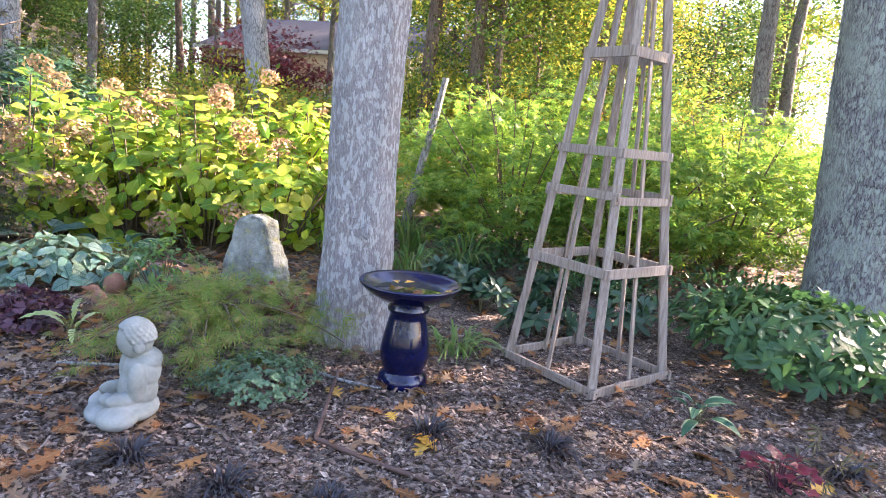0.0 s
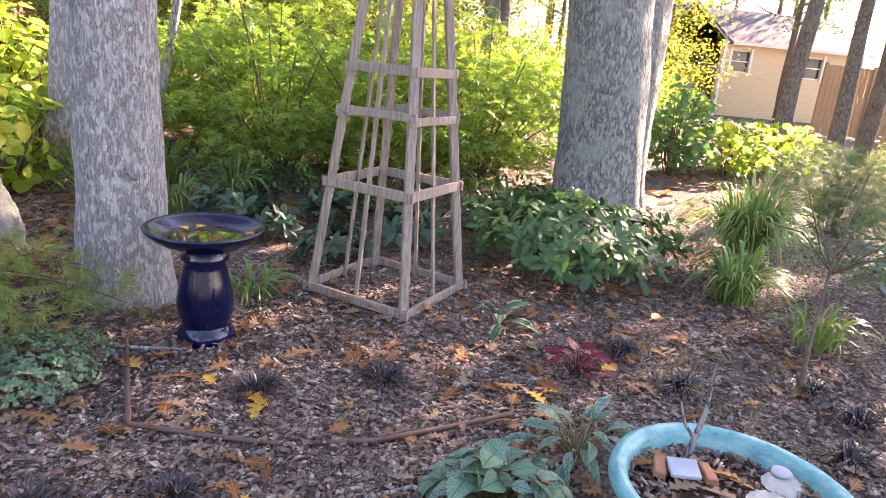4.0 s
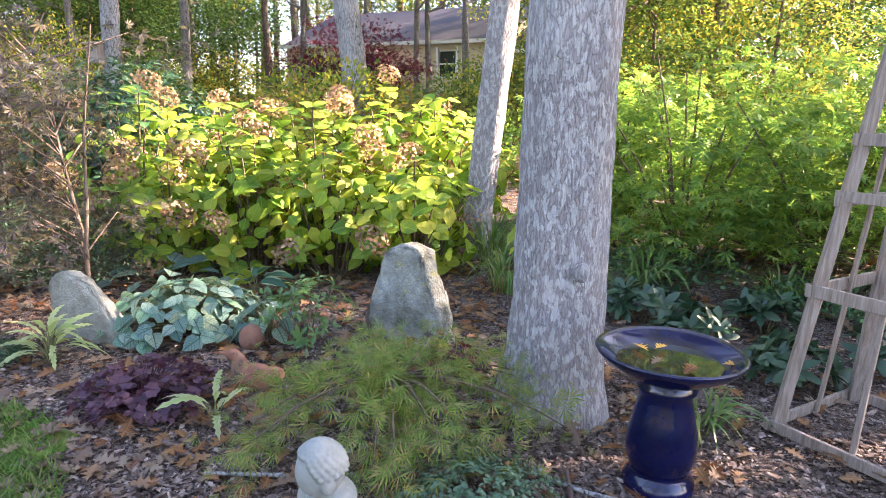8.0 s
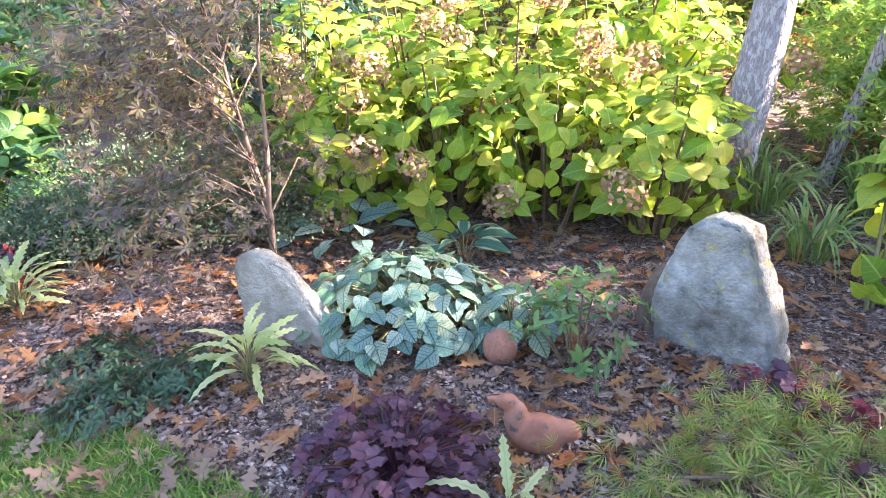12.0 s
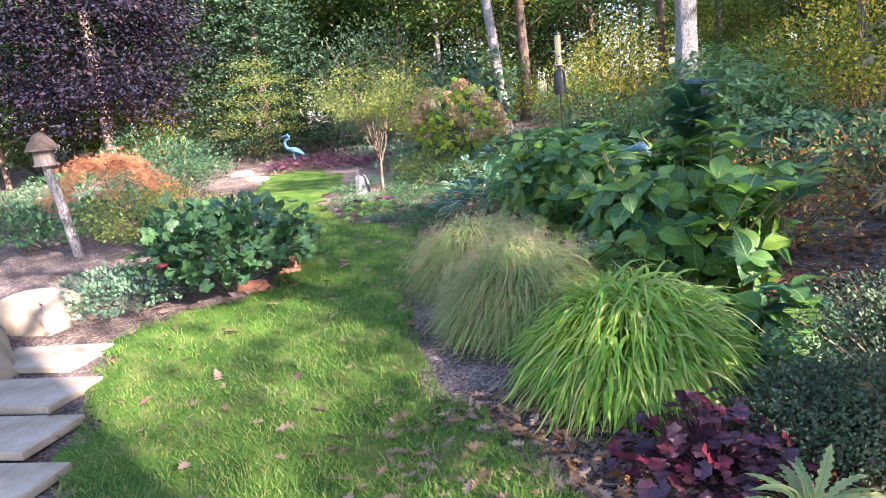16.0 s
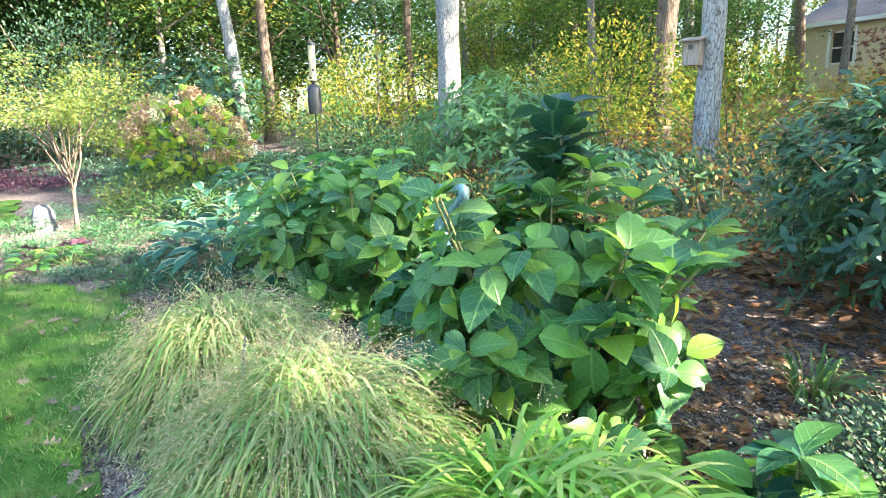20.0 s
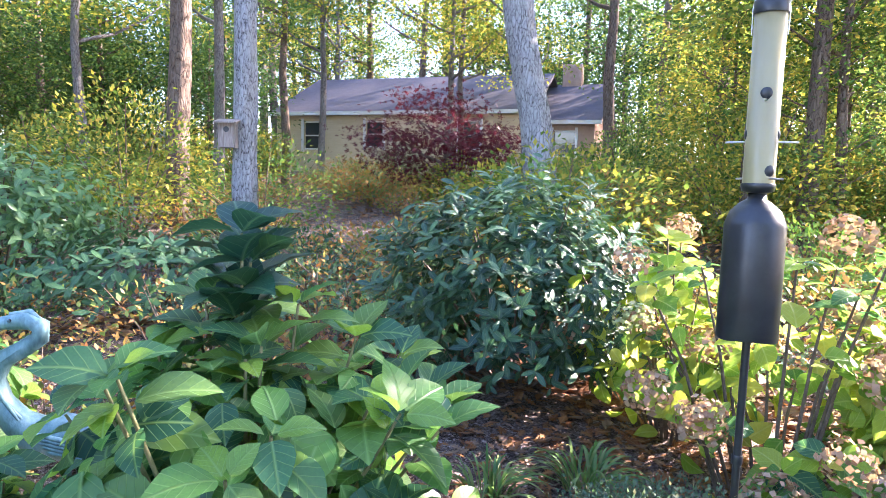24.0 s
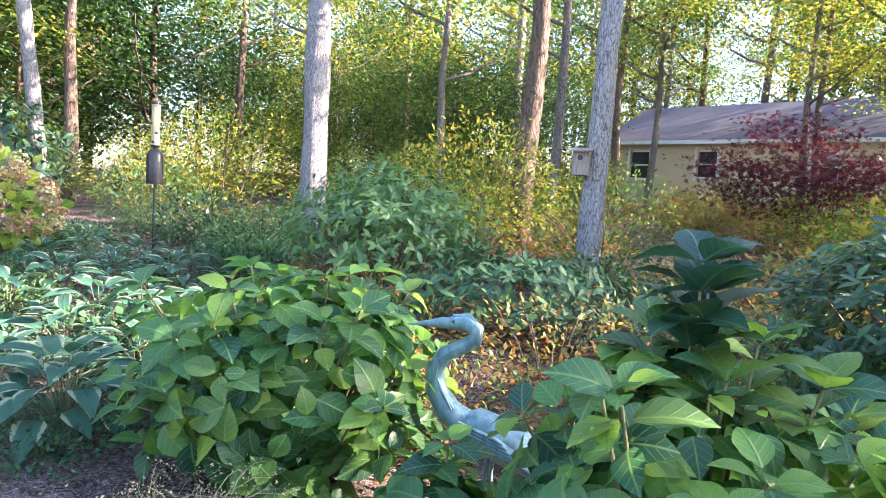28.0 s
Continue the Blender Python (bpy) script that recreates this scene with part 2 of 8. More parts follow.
def ramp(nt, stops, source):
    r = nt.nodes.new("ShaderNodeValToRGB")
    els = r.color_ramp.elements
    while len(els) < len(stops):
        els.new(0.5)
    for e, (p, c) in zip(els, stops):
        e.position, e.color = p, (*c, 1)
    nt.links.new(source, r.inputs["Fac"])
    return r.outputs["Color"]


def mixed(nt, a, b, fac, kind="MIX"):
    m = nt.nodes.new("ShaderNodeMix")
    m.data_type, m.blend_type = "RGBA", kind
    for socket, value in ((m.inputs[0], fac), (m.inputs[6], a), (m.inputs[7], b)):
        if isinstance(value, (int, float)):
            socket.default_value = value
        elif isinstance(value, tuple):
            socket.default_value = (*value, 1)
        else:
            nt.links.new(value, socket)
    return m.outputs[2]


def sums(nt, kind, a, b=0.0):
    m = nt.nodes.new("ShaderNodeMath")
    m.operation = kind
    for i, v in enumerate((a, b)):
        if isinstance(v, (int, float)):
            m.inputs[i].default_value = v
        else:
            nt.links.new(v, m.inputs[i])
    return m.outputs[0]


def noised(nt, scale, detail=4.0, stretch=(1, 1, 1), rough=0.6, where="Object"):
    tc = nt.nodes.new("ShaderNodeTexCoord")
    mp = nt.nodes.new("ShaderNodeMapping")
    mp.inputs["Scale"].default_value = stretch
    nt.links.new(tc.outputs[where], mp.inputs["Vector"])
    n = node(nt, "ShaderNodeTexNoise", Scale=scale, Detail=detail, Roughness=rough)
    nt.links.new(mp.outputs["Vector"], n.inputs["Vector"])
    return n.outputs["Fac"]


def bump(nt, b, source, strength=0.4, distance=0.01):
    n = node(nt, "ShaderNodeBump", Strength=strength, Distance=distance)
    nt.links.new(source, n.inputs["Height"])
    nt.links.new(n.outputs["Normal"], b.inputs["Normal"])


def leafy(name, tones, glow=0.4, rough=0.42, spec=0.4, vein=0.0, vein_colour=(0.5, 0.6, 0.3), edge=None, blotch=None, rib=0.4, net=0.0):
    """A leaf that light shines through; its tone differs from leaf to leaf."""
    m, nt, b = shader(name, rough, spec)
    geo, info = nt.nodes.new("ShaderNodeNewGeometry"), nt.nodes.new("ShaderNodeObjectInfo")
    rnd = sums(nt, "FRACT", sums(nt, "ADD", geo.outputs["Random Per Island"], sums(nt, "MULTIPLY", info.outputs["Random"], 7.31)))
    n = len(tones)
    col = ramp(nt, [(i / max(n - 1, 1), c) for i, c in enumerate(tones)], rnd)
    col = mixed(nt, col, tuple(0.55 * v for v in tones[0]), sums(nt, "MULTIPLY", noised(nt, 22.0, 3.0), 0.55))
    uvn = nt.nodes.new("ShaderNodeUVMap")
    sep = nt.nodes.new("ShaderNodeSeparateXYZ")
    nt.links.new(uvn.outputs["UV"], sep.inputs["Vector"])
    side = sums(nt, "ABSOLUTE", sums(nt, "SUBTRACT", sep.outputs["X"], 0.5))
    if blotch:
        spots = ramp(nt, [(0.48, (0, 0, 0)), (0.58, (1, 1, 1))], noised(nt, 11.0, 2.0))
        col = mixed(nt, col, blotch, spots)
    if vein:
        mid = ramp(nt, [(0.0, (1, 1, 1)), (0.05, (0, 0, 0))], side)
        wave = sums(nt, "SINE", sums(nt, "MULTIPLY", sums(nt, "SUBTRACT", sep.outputs["Y"], sums(nt, "MULTIPLY", side, 0.7)), 34.0))
        ribs = ramp(nt, [(0.88, (0, 0, 0)), (1.0, (rib, rib, rib))], wave)
        mask = mixed(nt, mid, ribs, 1.0, "LIGHTEN")
        if net:
            cells = node(nt, "ShaderNodeTexVoronoi", Scale=net)
            cells.feature = "DISTANCE_TO_EDGE"
            nt.links.new(nt.nodes.new("ShaderNodeTexCoord").outputs["Object"], cells.inputs["Vector"])
            mask = mixed(nt, mask, ramp(nt, [(0.0, (0.8, 0.8, 0.8)), (0.06, (0, 0, 0))], cells.outputs["Distance"]), 1.0, "LIGHTEN")
        col = mixed(nt, col, vein_colour, sums(nt, "MULTIPLY", mask, vein))
        bump(nt, b, mask, 0.5, 0.006)
    if edge:
        rim = sums(nt, "ADD", side, sums(nt, "MULTIPLY", noised(nt, 30.0, 2.0), 0.14))
        col = mixed(nt, col, edge, ramp(nt, [(0.36, (0, 0, 0)), (0.42, (1, 1, 1))], rim))
    nt.links.new(col, b.inputs["Base Color"])
    if glow:
        tr = nt.nodes.new("ShaderNodeBsdfTranslucent")
        warm = mixed(nt, col, (1.0, 0.95, 0.4), 0.5, "MULTIPLY")
        nt.links.new(mixed(nt, warm, (1.7, 1.7, 1.7), 1.0, "MULTIPLY"), tr.inputs["Color"])
        mx = nt.nodes.new("ShaderNodeMixShader")
        mx.inputs[0].default_value = glow
        nt.links.new(b.outputs[0], mx.inputs[1])
        nt.links.new(tr.outputs[0], mx.inputs[2])
        nt.links.new(mx.outputs[0], nt.nodes["Material Output"].inputs["Surface"])
    return m


def plain(name, tones, rough=0.7, spec=0.3, scale=8.0, detail=6.0, stretch=(1, 1, 1), relief=0.3, depth=0.01, metal=0.0, speck=None, vary=0.0):
    """Tones laid by noise at two scales, with fine relief."""
    m, nt, b = shader(name, rough, spec)
    big = noised(nt, scale, detail, stretch)
    col = ramp(nt, [(0.3 + 0.4 * i / max(len(tones) - 1, 1), c) for i, c in enumerate(tones)], big)
    fine = noised(nt, scale * 7, 4.0, stretch)
    col = mixed(nt, col, tuple(0.6 * v for v in tones[0]), sums(nt, "MULTIPLY", fine, 0.45))
    if speck:
        col = mixed(nt, col, speck, ramp(nt, [(0.58, (0, 0, 0)), (0.66, (1, 1, 1))], noised(nt, scale * 2.3, 5.0)))
    if vary:
        info, geo = nt.nodes.new("ShaderNodeObjectInfo"), nt.nodes.new("ShaderNodeNewGeometry")
        rnd = sums(nt, "FRACT", sums(nt, "ADD", info.outputs["Random"], geo.outputs["Random Per Island"]))
        col = mixed(nt, col, ramp(nt, [(0, (0.35, 0.35, 0.35)), (1, (1.6, 1.55, 1.5))], rnd), vary, "MULTIPLY")
    nt.links.new(col, b.inputs["Base Color"])
    b.inputs["Metallic"].default_value = metal
    if relief:
        bump(nt, b, sums(nt, "ADD", big, sums(nt, "MULTIPLY", fine, 0.5)), relief, depth)
    return m


def barky(name, dark, light, lichen, ridges=9.0, amount=0.5, patchy=0.7):
    m, nt, b = shader(name, 0.9, 0.15)
    tc = nt.nodes.new("ShaderNodeTexCoord")
    mp = nt.nodes.new("ShaderNodeMapping")
    mp.inputs["Scale"].default_value = (ridges, ridges, ridges * 0.28)
    nt.links.new(tc.outputs["Object"], mp.inputs["Vector"])
    wob = node(nt, "ShaderNodeTexNoise", Scale=1.3, Detail=5.0)
    nt.links.new(mp.outputs["Vector"], wob.inputs["Vector"])
    add = nt.nodes.new("ShaderNodeVectorMath")
    add.operation = "ADD"
    nt.links.new(mp.outputs["Vector"], add.inputs[0])
    nt.links.new(wob.outputs["Color"], add.inputs[1])
    vor = node(nt, "ShaderNodeTexVoronoi", Scale=3.2)
    vor.feature = "DISTANCE_TO_EDGE"
    nt.links.new(add.outputs[0], vor.inputs["Vector"])
    crack = ramp(nt, [(0.0, (0, 0, 0)), (0.07, (0.75, 0.75, 0.75)), (0.3, (1, 1, 1))], vor.outputs["Distance"])
    col = mixed(nt, dark, light, crack)
    col = mixed(nt, col, tuple(0.8 * v for v in dark), sums(nt, "MULTIPLY", noised(nt, 40, 4, (1, 1, 0.4)), 0.4))
    patch = ramp(nt, [(0.5, (0, 0, 0)), (0.6, (1, 1, 1))], noised(nt, 3.1, 7.0))
    spots = ramp(nt, [(0.5, (0, 0, 0)), (0.56, (1, 1, 1))], noised(nt, 42.0, 4.0, (1, 1, 0.45)))
    col = mixed(nt, col, lichen, sums(nt, "MULTIPLY", sums(nt, "MAXIMUM", sums(nt, "MULTIPLY", patch, patchy), spots), amount))
    nt.links.new(col, b.inputs["Base Color"])
    bump(nt, b, sums(nt, "ADD", crack, sums(nt, "MULTIPLY", noised(nt, 60, 3), 0.3)), 0.7, 0.02)
    return m


M_BARK = barky("bark_oak", (0.18, 0.168, 0.168), (0.32, 0.3, 0.305), (0.54, 0.55, 0.56), 22.0, 0.5, 0.25)
M_BARK_MOSS = barky("bark_lichen", (0.07, 0.064, 0.066), (0.24, 0.235, 0.245), (0.36, 0.42, 0.36), 17.0, 0.62)
M_BARK_PALE = barky("bark_pale", (0.06, 0.055, 0.052), (0.3, 0.285, 0.28), (0.42, 0.43, 0.41), 11.0, 0.35)
M_BARK_RIDGED = barky("bark_ridged", (0.045, 0.04, 0.038), (0.34, 0.33, 0.33), (0.46, 0.47, 0.45), 8.0, 0.35)
M_BARK_MID = barky("bark_mid", (0.06, 0.05, 0.045), (0.19, 0.165, 0.15), (0.3, 0.3, 0.27), 9.0, 0.35)
M_BARK_BROWN = barky("bark_brown", (0.05, 0.035, 0.028), (0.17, 0.12, 0.09), (0.26, 0.23, 0.19), 5.0, 0.25)
M_TWIG = plain("twig", [(0.09, 0.065, 0.045), (0.2, 0.15, 0.11)], 0.85, 0.2, 30.0)
M_STEM = plain("green_stem", [(0.12, 0.13, 0.05), (0.25, 0.22, 0.12)], 0.6, 0.3, 30.0)
M_WOOD = plain("weathered_wood", [(0.18, 0.14, 0.112), (0.31, 0.25, 0.21), (0.41, 0.35, 0.31)], 0.8, 0.2, 14.0, 8.0, (6, 6, 0.5), 0.3, 0.004)
M_FENCE = plain("tan_cedar", [(0.34, 0.2, 0.11), (0.46, 0.3, 0.18)], 0.8, 0.2, 9.0, 6.0, (6, 6, 0.6), 0.3, 0.004)
def chipped(name, tones, scale):
    """Ground of flat chips, each of its own tone, with dark gaps between."""
    m, nt, b = shader(name, 0.95, 0.1)
    tc, wob = nt.nodes.new("ShaderNodeTexCoord"), node(nt, "ShaderNodeTexNoise", Scale=scale * 0.6, Detail=3.0)
    nt.links.new(tc.outputs["Object"], wob.inputs["Vector"])
    add = nt.nodes.new("ShaderNodeVectorMath")
    add.operation = "MULTIPLY_ADD"
    add.inputs[1].default_value = (0.03, 0.03, 0.03)
    nt.links.new(wob.outputs["Color"], add.inputs[0])
    nt.links.new(tc.outputs["Object"], add.inputs[2])
    picks = []
    for k in (1.0, 2.3):
        cell, rim = node(nt, "ShaderNodeTexVoronoi", Scale=scale * k), node(nt, "ShaderNodeTexVoronoi", Scale=scale * k)
        rim.feature = "DISTANCE_TO_EDGE"
        nt.links.new(add.outputs[0], cell.inputs["Vector"])
        nt.links.new(add.outputs[0], rim.inputs["Vector"])
        sep = nt.nodes.new("ShaderNodeSeparateXYZ")
        nt.links.new(cell.outputs["Color"], sep.inputs["Vector"])
        tone = ramp(nt, [(i / (len(tones) - 1), c) for i, c in enumerate(tones)], sep.outputs["X"])
        gap = ramp(nt, [(0.0, (0.25, 0.25, 0.25)), (0.09, (1, 1, 1))], rim.outputs["Distance"])
        picks.append((mixed(nt, tone, gap, 1.0, "MULTIPLY"), gap))
    col = mixed(nt, picks[0][0], picks[1][0], 0.5)
    broad = ramp(nt, [(0.35, (0.6, 0.58, 0.56)), (0.65, (1.25, 1.25, 1.25))], noised(nt, 2.2, 6.0))
    nt.links.new(mixed(nt, col, broad, 1.0, "MULTIPLY"), b.inputs["Base Color"])
    bump(nt, b, sums(nt, "ADD", picks[0][1], picks[1][1]), 0.8, 0.012)
    return m


M_MULCH = chipped("mulch", [(0.045, 0.032, 0.027), (0.12, 0.084, 0.072), (0.2, 0.15, 0.132), (0.3, 0.24, 0.215), (0.5, 0.44, 0.41)], 60.0)
M_CHIP = plain("bark_chip", [(0.06, 0.04, 0.033), (0.2, 0.148, 0.128), (0.44, 0.375, 0.34)], 0.9, 0.15, 25.0, 4.0, (1, 1, 1), 0.4, 0.005, vary=0.9)
M_LITTER = leafy("dry_oak_leaf", [(0.13, 0.05, 0.022), (0.25, 0.1, 0.035), (0.3, 0.15, 0.07), (0.33, 0.16, 0.055), (0.3, 0.22, 0.16), (0.17, 0.09, 0.055)], 0.22, 0.6, 0.25, 0.35, (0.42, 0.28, 0.15))
M_LITTER_GREY = leafy("old_leaf", [(0.13, 0.085, 0.06), (0.21, 0.15, 0.11), (0.3, 0.23, 0.17), (0.22, 0.12, 0.06)], 0.15, 0.7, 0.2)
M_LITTER_YELLOW = leafy("yellow_oak_leaf", [(0.6, 0.3, 0.05), (0.68, 0.42, 0.07), (0.55, 0.3, 0.08)], 0.25, 0.6, 0.25, 0.3, (0.6, 0.45, 0.2))
M_GRASS_GROUND = plain("turf", [(0.03, 0.075, 0.012), (0.065, 0.135, 0.02), (0.17, 0.18, 0.06)], 0.95, 0.1, 3.2, 9.0, (1, 1, 1), 0.8, 0.02)
M_BLADE = leafy("lawn_blade", [(0.045, 0.125, 0.022), (0.08, 0.19, 0.03), (0.15, 0.26, 0.045), (0.28, 0.28, 0.11), (0.06, 0.15, 0.03)], 0.4, 0.55, 0.2)
M_HYD = leafy("hydrangea_leaf", [(0.025, 0.095, 0.06), (0.085, 0.225, 0.065), (0.14, 0.31, 0.055), (0.025, 0.095, 0.06), (0.28, 0.45, 0.045), (0.045, 0.14, 0.065), (0.17, 0.36, 0.055)], 0.45, 0.4, 0.36, 0.7, (0.22, 0.36, 0.12), None, None, 0.6)
# Darker copy of the hydrangea leaf, with shade put into its tones.
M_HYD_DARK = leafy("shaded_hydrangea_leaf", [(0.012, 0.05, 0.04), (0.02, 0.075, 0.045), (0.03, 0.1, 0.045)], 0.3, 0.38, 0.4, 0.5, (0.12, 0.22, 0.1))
M_HYD_LIME = leafy("lime_hydrangea_leaf", [(0.09, 0.21, 0.035), (0.19, 0.34, 0.04), (0.38, 0.47, 0.05), (0.13, 0.27, 0.045), (0.53, 0.5, 0.08), (0.26, 0.38, 0.05)], 0.5, 0.5, 0.25, 0.35, (0.5, 0.55, 0.2))
M_HEAD = leafy("dry_hydrangea_head", [(0.22, 0.12, 0.075), (0.4, 0.26, 0.17), (0.5, 0.37, 0.26), (0.3, 0.19, 0.125), (0.42, 0.36, 0.22)], 0.3, 0.8, 0.1)
M_HEAD_GREEN = leafy("green_hydrangea_head", [(0.3, 0.36, 0.18), (0.4, 0.44, 0.25), (0.42, 0.36, 0.24)], 0.3, 0.8, 0.1)
M_BRUN = leafy("brunnera_leaf", [(0.12, 0.23, 0.2), (0.19, 0.31, 0.275), (0.3, 0.41, 0.36), (0.3, 0.38, 0.25), (0.15, 0.27, 0.22)], 0.3, 0.6, 0.2, 1.0, (0.012, 0.06, 0.045), None, None, 1.0, 8.0)
M_BRUN_PALE = leafy("pale_brunnera_leaf", [(0.22, 0.36, 0.3), (0.16, 0.29, 0.23), (0.34, 0.45, 0.4), (0.15, 0.31, 0.15)], 0.2, 0.5, 0.25, 0.85, (0.03, 0.1, 0.055), None, (0.1, 0.24, 0.14), 0.7, 10.0)
M_PULM = leafy("lungwort_leaf", [(0.22, 0.33, 0.29), (0.15, 0.25, 0.21), (0.32, 0.41, 0.37), (0.1, 0.2, 0.14)], 0.2, 0.6, 0.2, 0.95, (0.025, 0.085, 0.05), None, (0.09, 0.19, 0.13), 0.9, 11.0)
M_HEU = leafy("purple_heuchera_leaf", [(0.05, 0.022, 0.045), (0.1, 0.04, 0.075), (0.17, 0.06, 0.08), (0.07, 0.03, 0.06)], 0.3, 0.4, 0.45, 0.4, (0.02, 0.01, 0.02))
M_HEU_RED = leafy("red_heuchera_leaf", [(0.14, 0.025, 0.045), (0.24, 0.035, 0.06), (0.08, 0.022, 0.035)], 0.3, 0.6, 0.18)
M_FERN = leafy("pale_fern", [(0.34, 0.42, 0.17), (0.45, 0.5, 0.27), (0.24, 0.36, 0.12)], 0.35, 0.5, 0.3, 0.5, (0.2, 0.3, 0.1))
M_HOSTA = leafy("hosta_leaf", [(0.04, 0.115, 0.075), (0.06, 0.15, 0.09), (0.035, 0.1, 0.075)], 0.3, 0.55, 0.15, 0.3, (0.1, 0.2, 0.12), (0.27, 0.33, 0.2))
M_RHODO = leafy("rhododendron_leaf", [(0.015, 0.055, 0.034), (0.025, 0.08, 0.04), (0.045, 0.12, 0.045)], 0.2, 0.36, 0.4, 0.5, (0.16, 0.24, 0.1))
# One laurel leaf in a shaded and a lit copy, light put into the tones.
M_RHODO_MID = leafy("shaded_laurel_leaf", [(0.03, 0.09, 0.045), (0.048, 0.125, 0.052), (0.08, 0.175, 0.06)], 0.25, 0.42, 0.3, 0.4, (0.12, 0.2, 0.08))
M_RHODO_LIT = leafy("lit_laurel_leaf", [(0.06, 0.15, 0.06), (0.1, 0.22, 0.07), (0.15, 0.28, 0.08), (0.08, 0.2, 0.09)], 0.35, 0.35, 0.45, 0.4, (0.25, 0.34, 0.12))
M_AZALEA = leafy("azalea_leaf", [(0.06, 0.12, 0.07), (0.1, 0.17, 0.095), (0.14, 0.21, 0.125), (0.13, 0.11, 0.075), (0.085, 0.15, 0.095)], 0.3, 0.6, 0.15)
M_AZALEA_RED = leafy("autumn_azalea_leaf", [(0.1, 0.18, 0.06), (0.2, 0.26, 0.06), (0.36, 0.12, 0.05), (0.45, 0.24, 0.06), (0.08, 0.16, 0.06)], 0.4, 0.5, 0.3)
M_THREAD = leafy("threadleaf_maple", [(0.11, 0.2, 0.04), (0.19, 0.3, 0.06), (0.26, 0.3, 0.08), (0.38, 0.26, 0.12), (0.11, 0.19, 0.05), (0.15, 0.23, 0.06)], 0.42, 0.55, 0.25)
M_THREAD_GREEN = leafy("green_maple_leaf", [(0.07, 0.18, 0.04), (0.13, 0.26, 0.05), (0.27, 0.35, 0.06), (0.1, 0.21, 0.045)], 0.5, 0.5, 0.3)
M_BRONZE = leafy("bronze_maple_leaf", [(0.06, 0.05, 0.065), (0.09, 0.075, 0.09), (0.12, 0.1, 0.1), (0.22, 0.16, 0.08), (0.09, 0.1, 0.075), (0.17, 0.17, 0.07), (0.11, 0.1, 0.13)], 0.4, 0.6, 0.25)
M_RED = leafy("red_maple_leaf", [(0.07, 0.01, 0.02), (0.13, 0.014, 0.028), (0.045, 0.009, 0.016)], 0.35, 0.55, 0.25)
M_PLUM = leafy("dark_purple_leaf", [(0.01, 0.012, 0.024), (0.016, 0.018, 0.034), (0.022, 0.02, 0.034), (0.05, 0.024, 0.024)], 0.15, 0.6, 0.12)
M_SALMON = leafy("salmon_maple_leaf", [(0.36, 0.13, 0.075), (0.44, 0.2, 0.115), (0.4, 0.25, 0.09)], 0.4, 0.6, 0.2)
M_WOODS = leafy("oak_crown_leaf", [(0.035, 0.085, 0.025), (0.06, 0.13, 0.035), (0.1, 0.18, 0.04), (0.22, 0.25, 0.05), (0.05, 0.1, 0.03)], 0.45, 0.6, 0.12)
M_WOODS_YELLOW = leafy("yellowing_leaf", [(0.09, 0.16, 0.03), (0.2, 0.26, 0.04), (0.38, 0.36, 0.05), (0.5, 0.36, 0.07), (0.08, 0.15, 0.035), (0.14, 0.2, 0.04)], 0.5, 0.6, 0.12)
M_WOODS_DARK = leafy("dark_crown_leaf", [(0.025, 0.06, 0.02), (0.045, 0.1, 0.03), (0.08, 0.14, 0.03)], 0.35, 0.6, 0.12)
M_CONIFER = leafy("conifer_needles", [(0.02, 0.05, 0.03), (0.035, 0.075, 0.04), (0.05, 0.1, 0.045)], 0.15, 0.6, 0.2)
M_YELLOWTREE = leafy("golden_leaf", [(0.12, 0.18, 0.045), (0.25, 0.26, 0.065), (0.16, 0.21, 0.055), (0.1, 0.16, 0.06)], 0.5, 0.5, 0.2)
M_FEATHER = leafy("feathery_grey_leaf", [(0.07, 0.14, 0.075), (0.12, 0.19, 0.11), (0.05, 0.11, 0.05), (0.2, 0.22, 0.11)], 0.35, 0.6, 0.2)
M_HAKONE = leafy("hakone_blade", [(0.13, 0.31, 0.05), (0.22, 0.41, 0.065), (0.33, 0.5, 0.09), (0.5, 0.5, 0.2), (0.16, 0.33, 0.07)], 0.5, 0.42, 0.35)
M_HAKONE_DUSTY = leafy("dusty_hakone_blade", [(0.13, 0.26, 0.07), (0.22, 0.34, 0.11), (0.32, 0.42, 0.17), (0.42, 0.42, 0.22)], 0.45, 0.5, 0.25)
M_SEEDHEAD = leafy("grass_seed_head", [(0.4, 0.32, 0.22), (0.5, 0.42, 0.27), (0.36, 0.36, 0.18)], 0.4, 0.7, 0.1)
M_MONDO = leafy("black_mondo", [(0.014, 0.013, 0.018), (0.026, 0.022, 0.032), (0.045, 0.035, 0.045)], 0.0, 0.35, 0.5)
M_MONDO_GREEN = leafy("dark_mondo", [(0.03, 0.06, 0.035), (0.045, 0.08, 0.05)], 0.1, 0.4, 0.4)
M_STRAP = leafy("strappy_leaf", [(0.08, 0.18, 0.05), (0.13, 0.25, 0.07), (0.25, 0.27, 0.1)], 0.35, 0.4, 0.4)
M_SEDUM = leafy("boxwood_leaf", [(0.07, 0.145, 0.085), (0.105, 0.19, 0.11), (0.15, 0.235, 0.145)], 0.25, 0.45, 0.35)
M_HELL = leafy("hellebore_leaf", [(0.025, 0.07, 0.04), (0.04, 0.1, 0.05)], 0.15, 0.35, 0.45)
M_GLAZE_BLUE = plain("cobalt_glaze", [(0.002, 0.003, 0.02), (0.004, 0.008, 0.06)], 0.13, 0.5, 6.0, 4.0, (1, 1, 1), 0.05, 0.003)
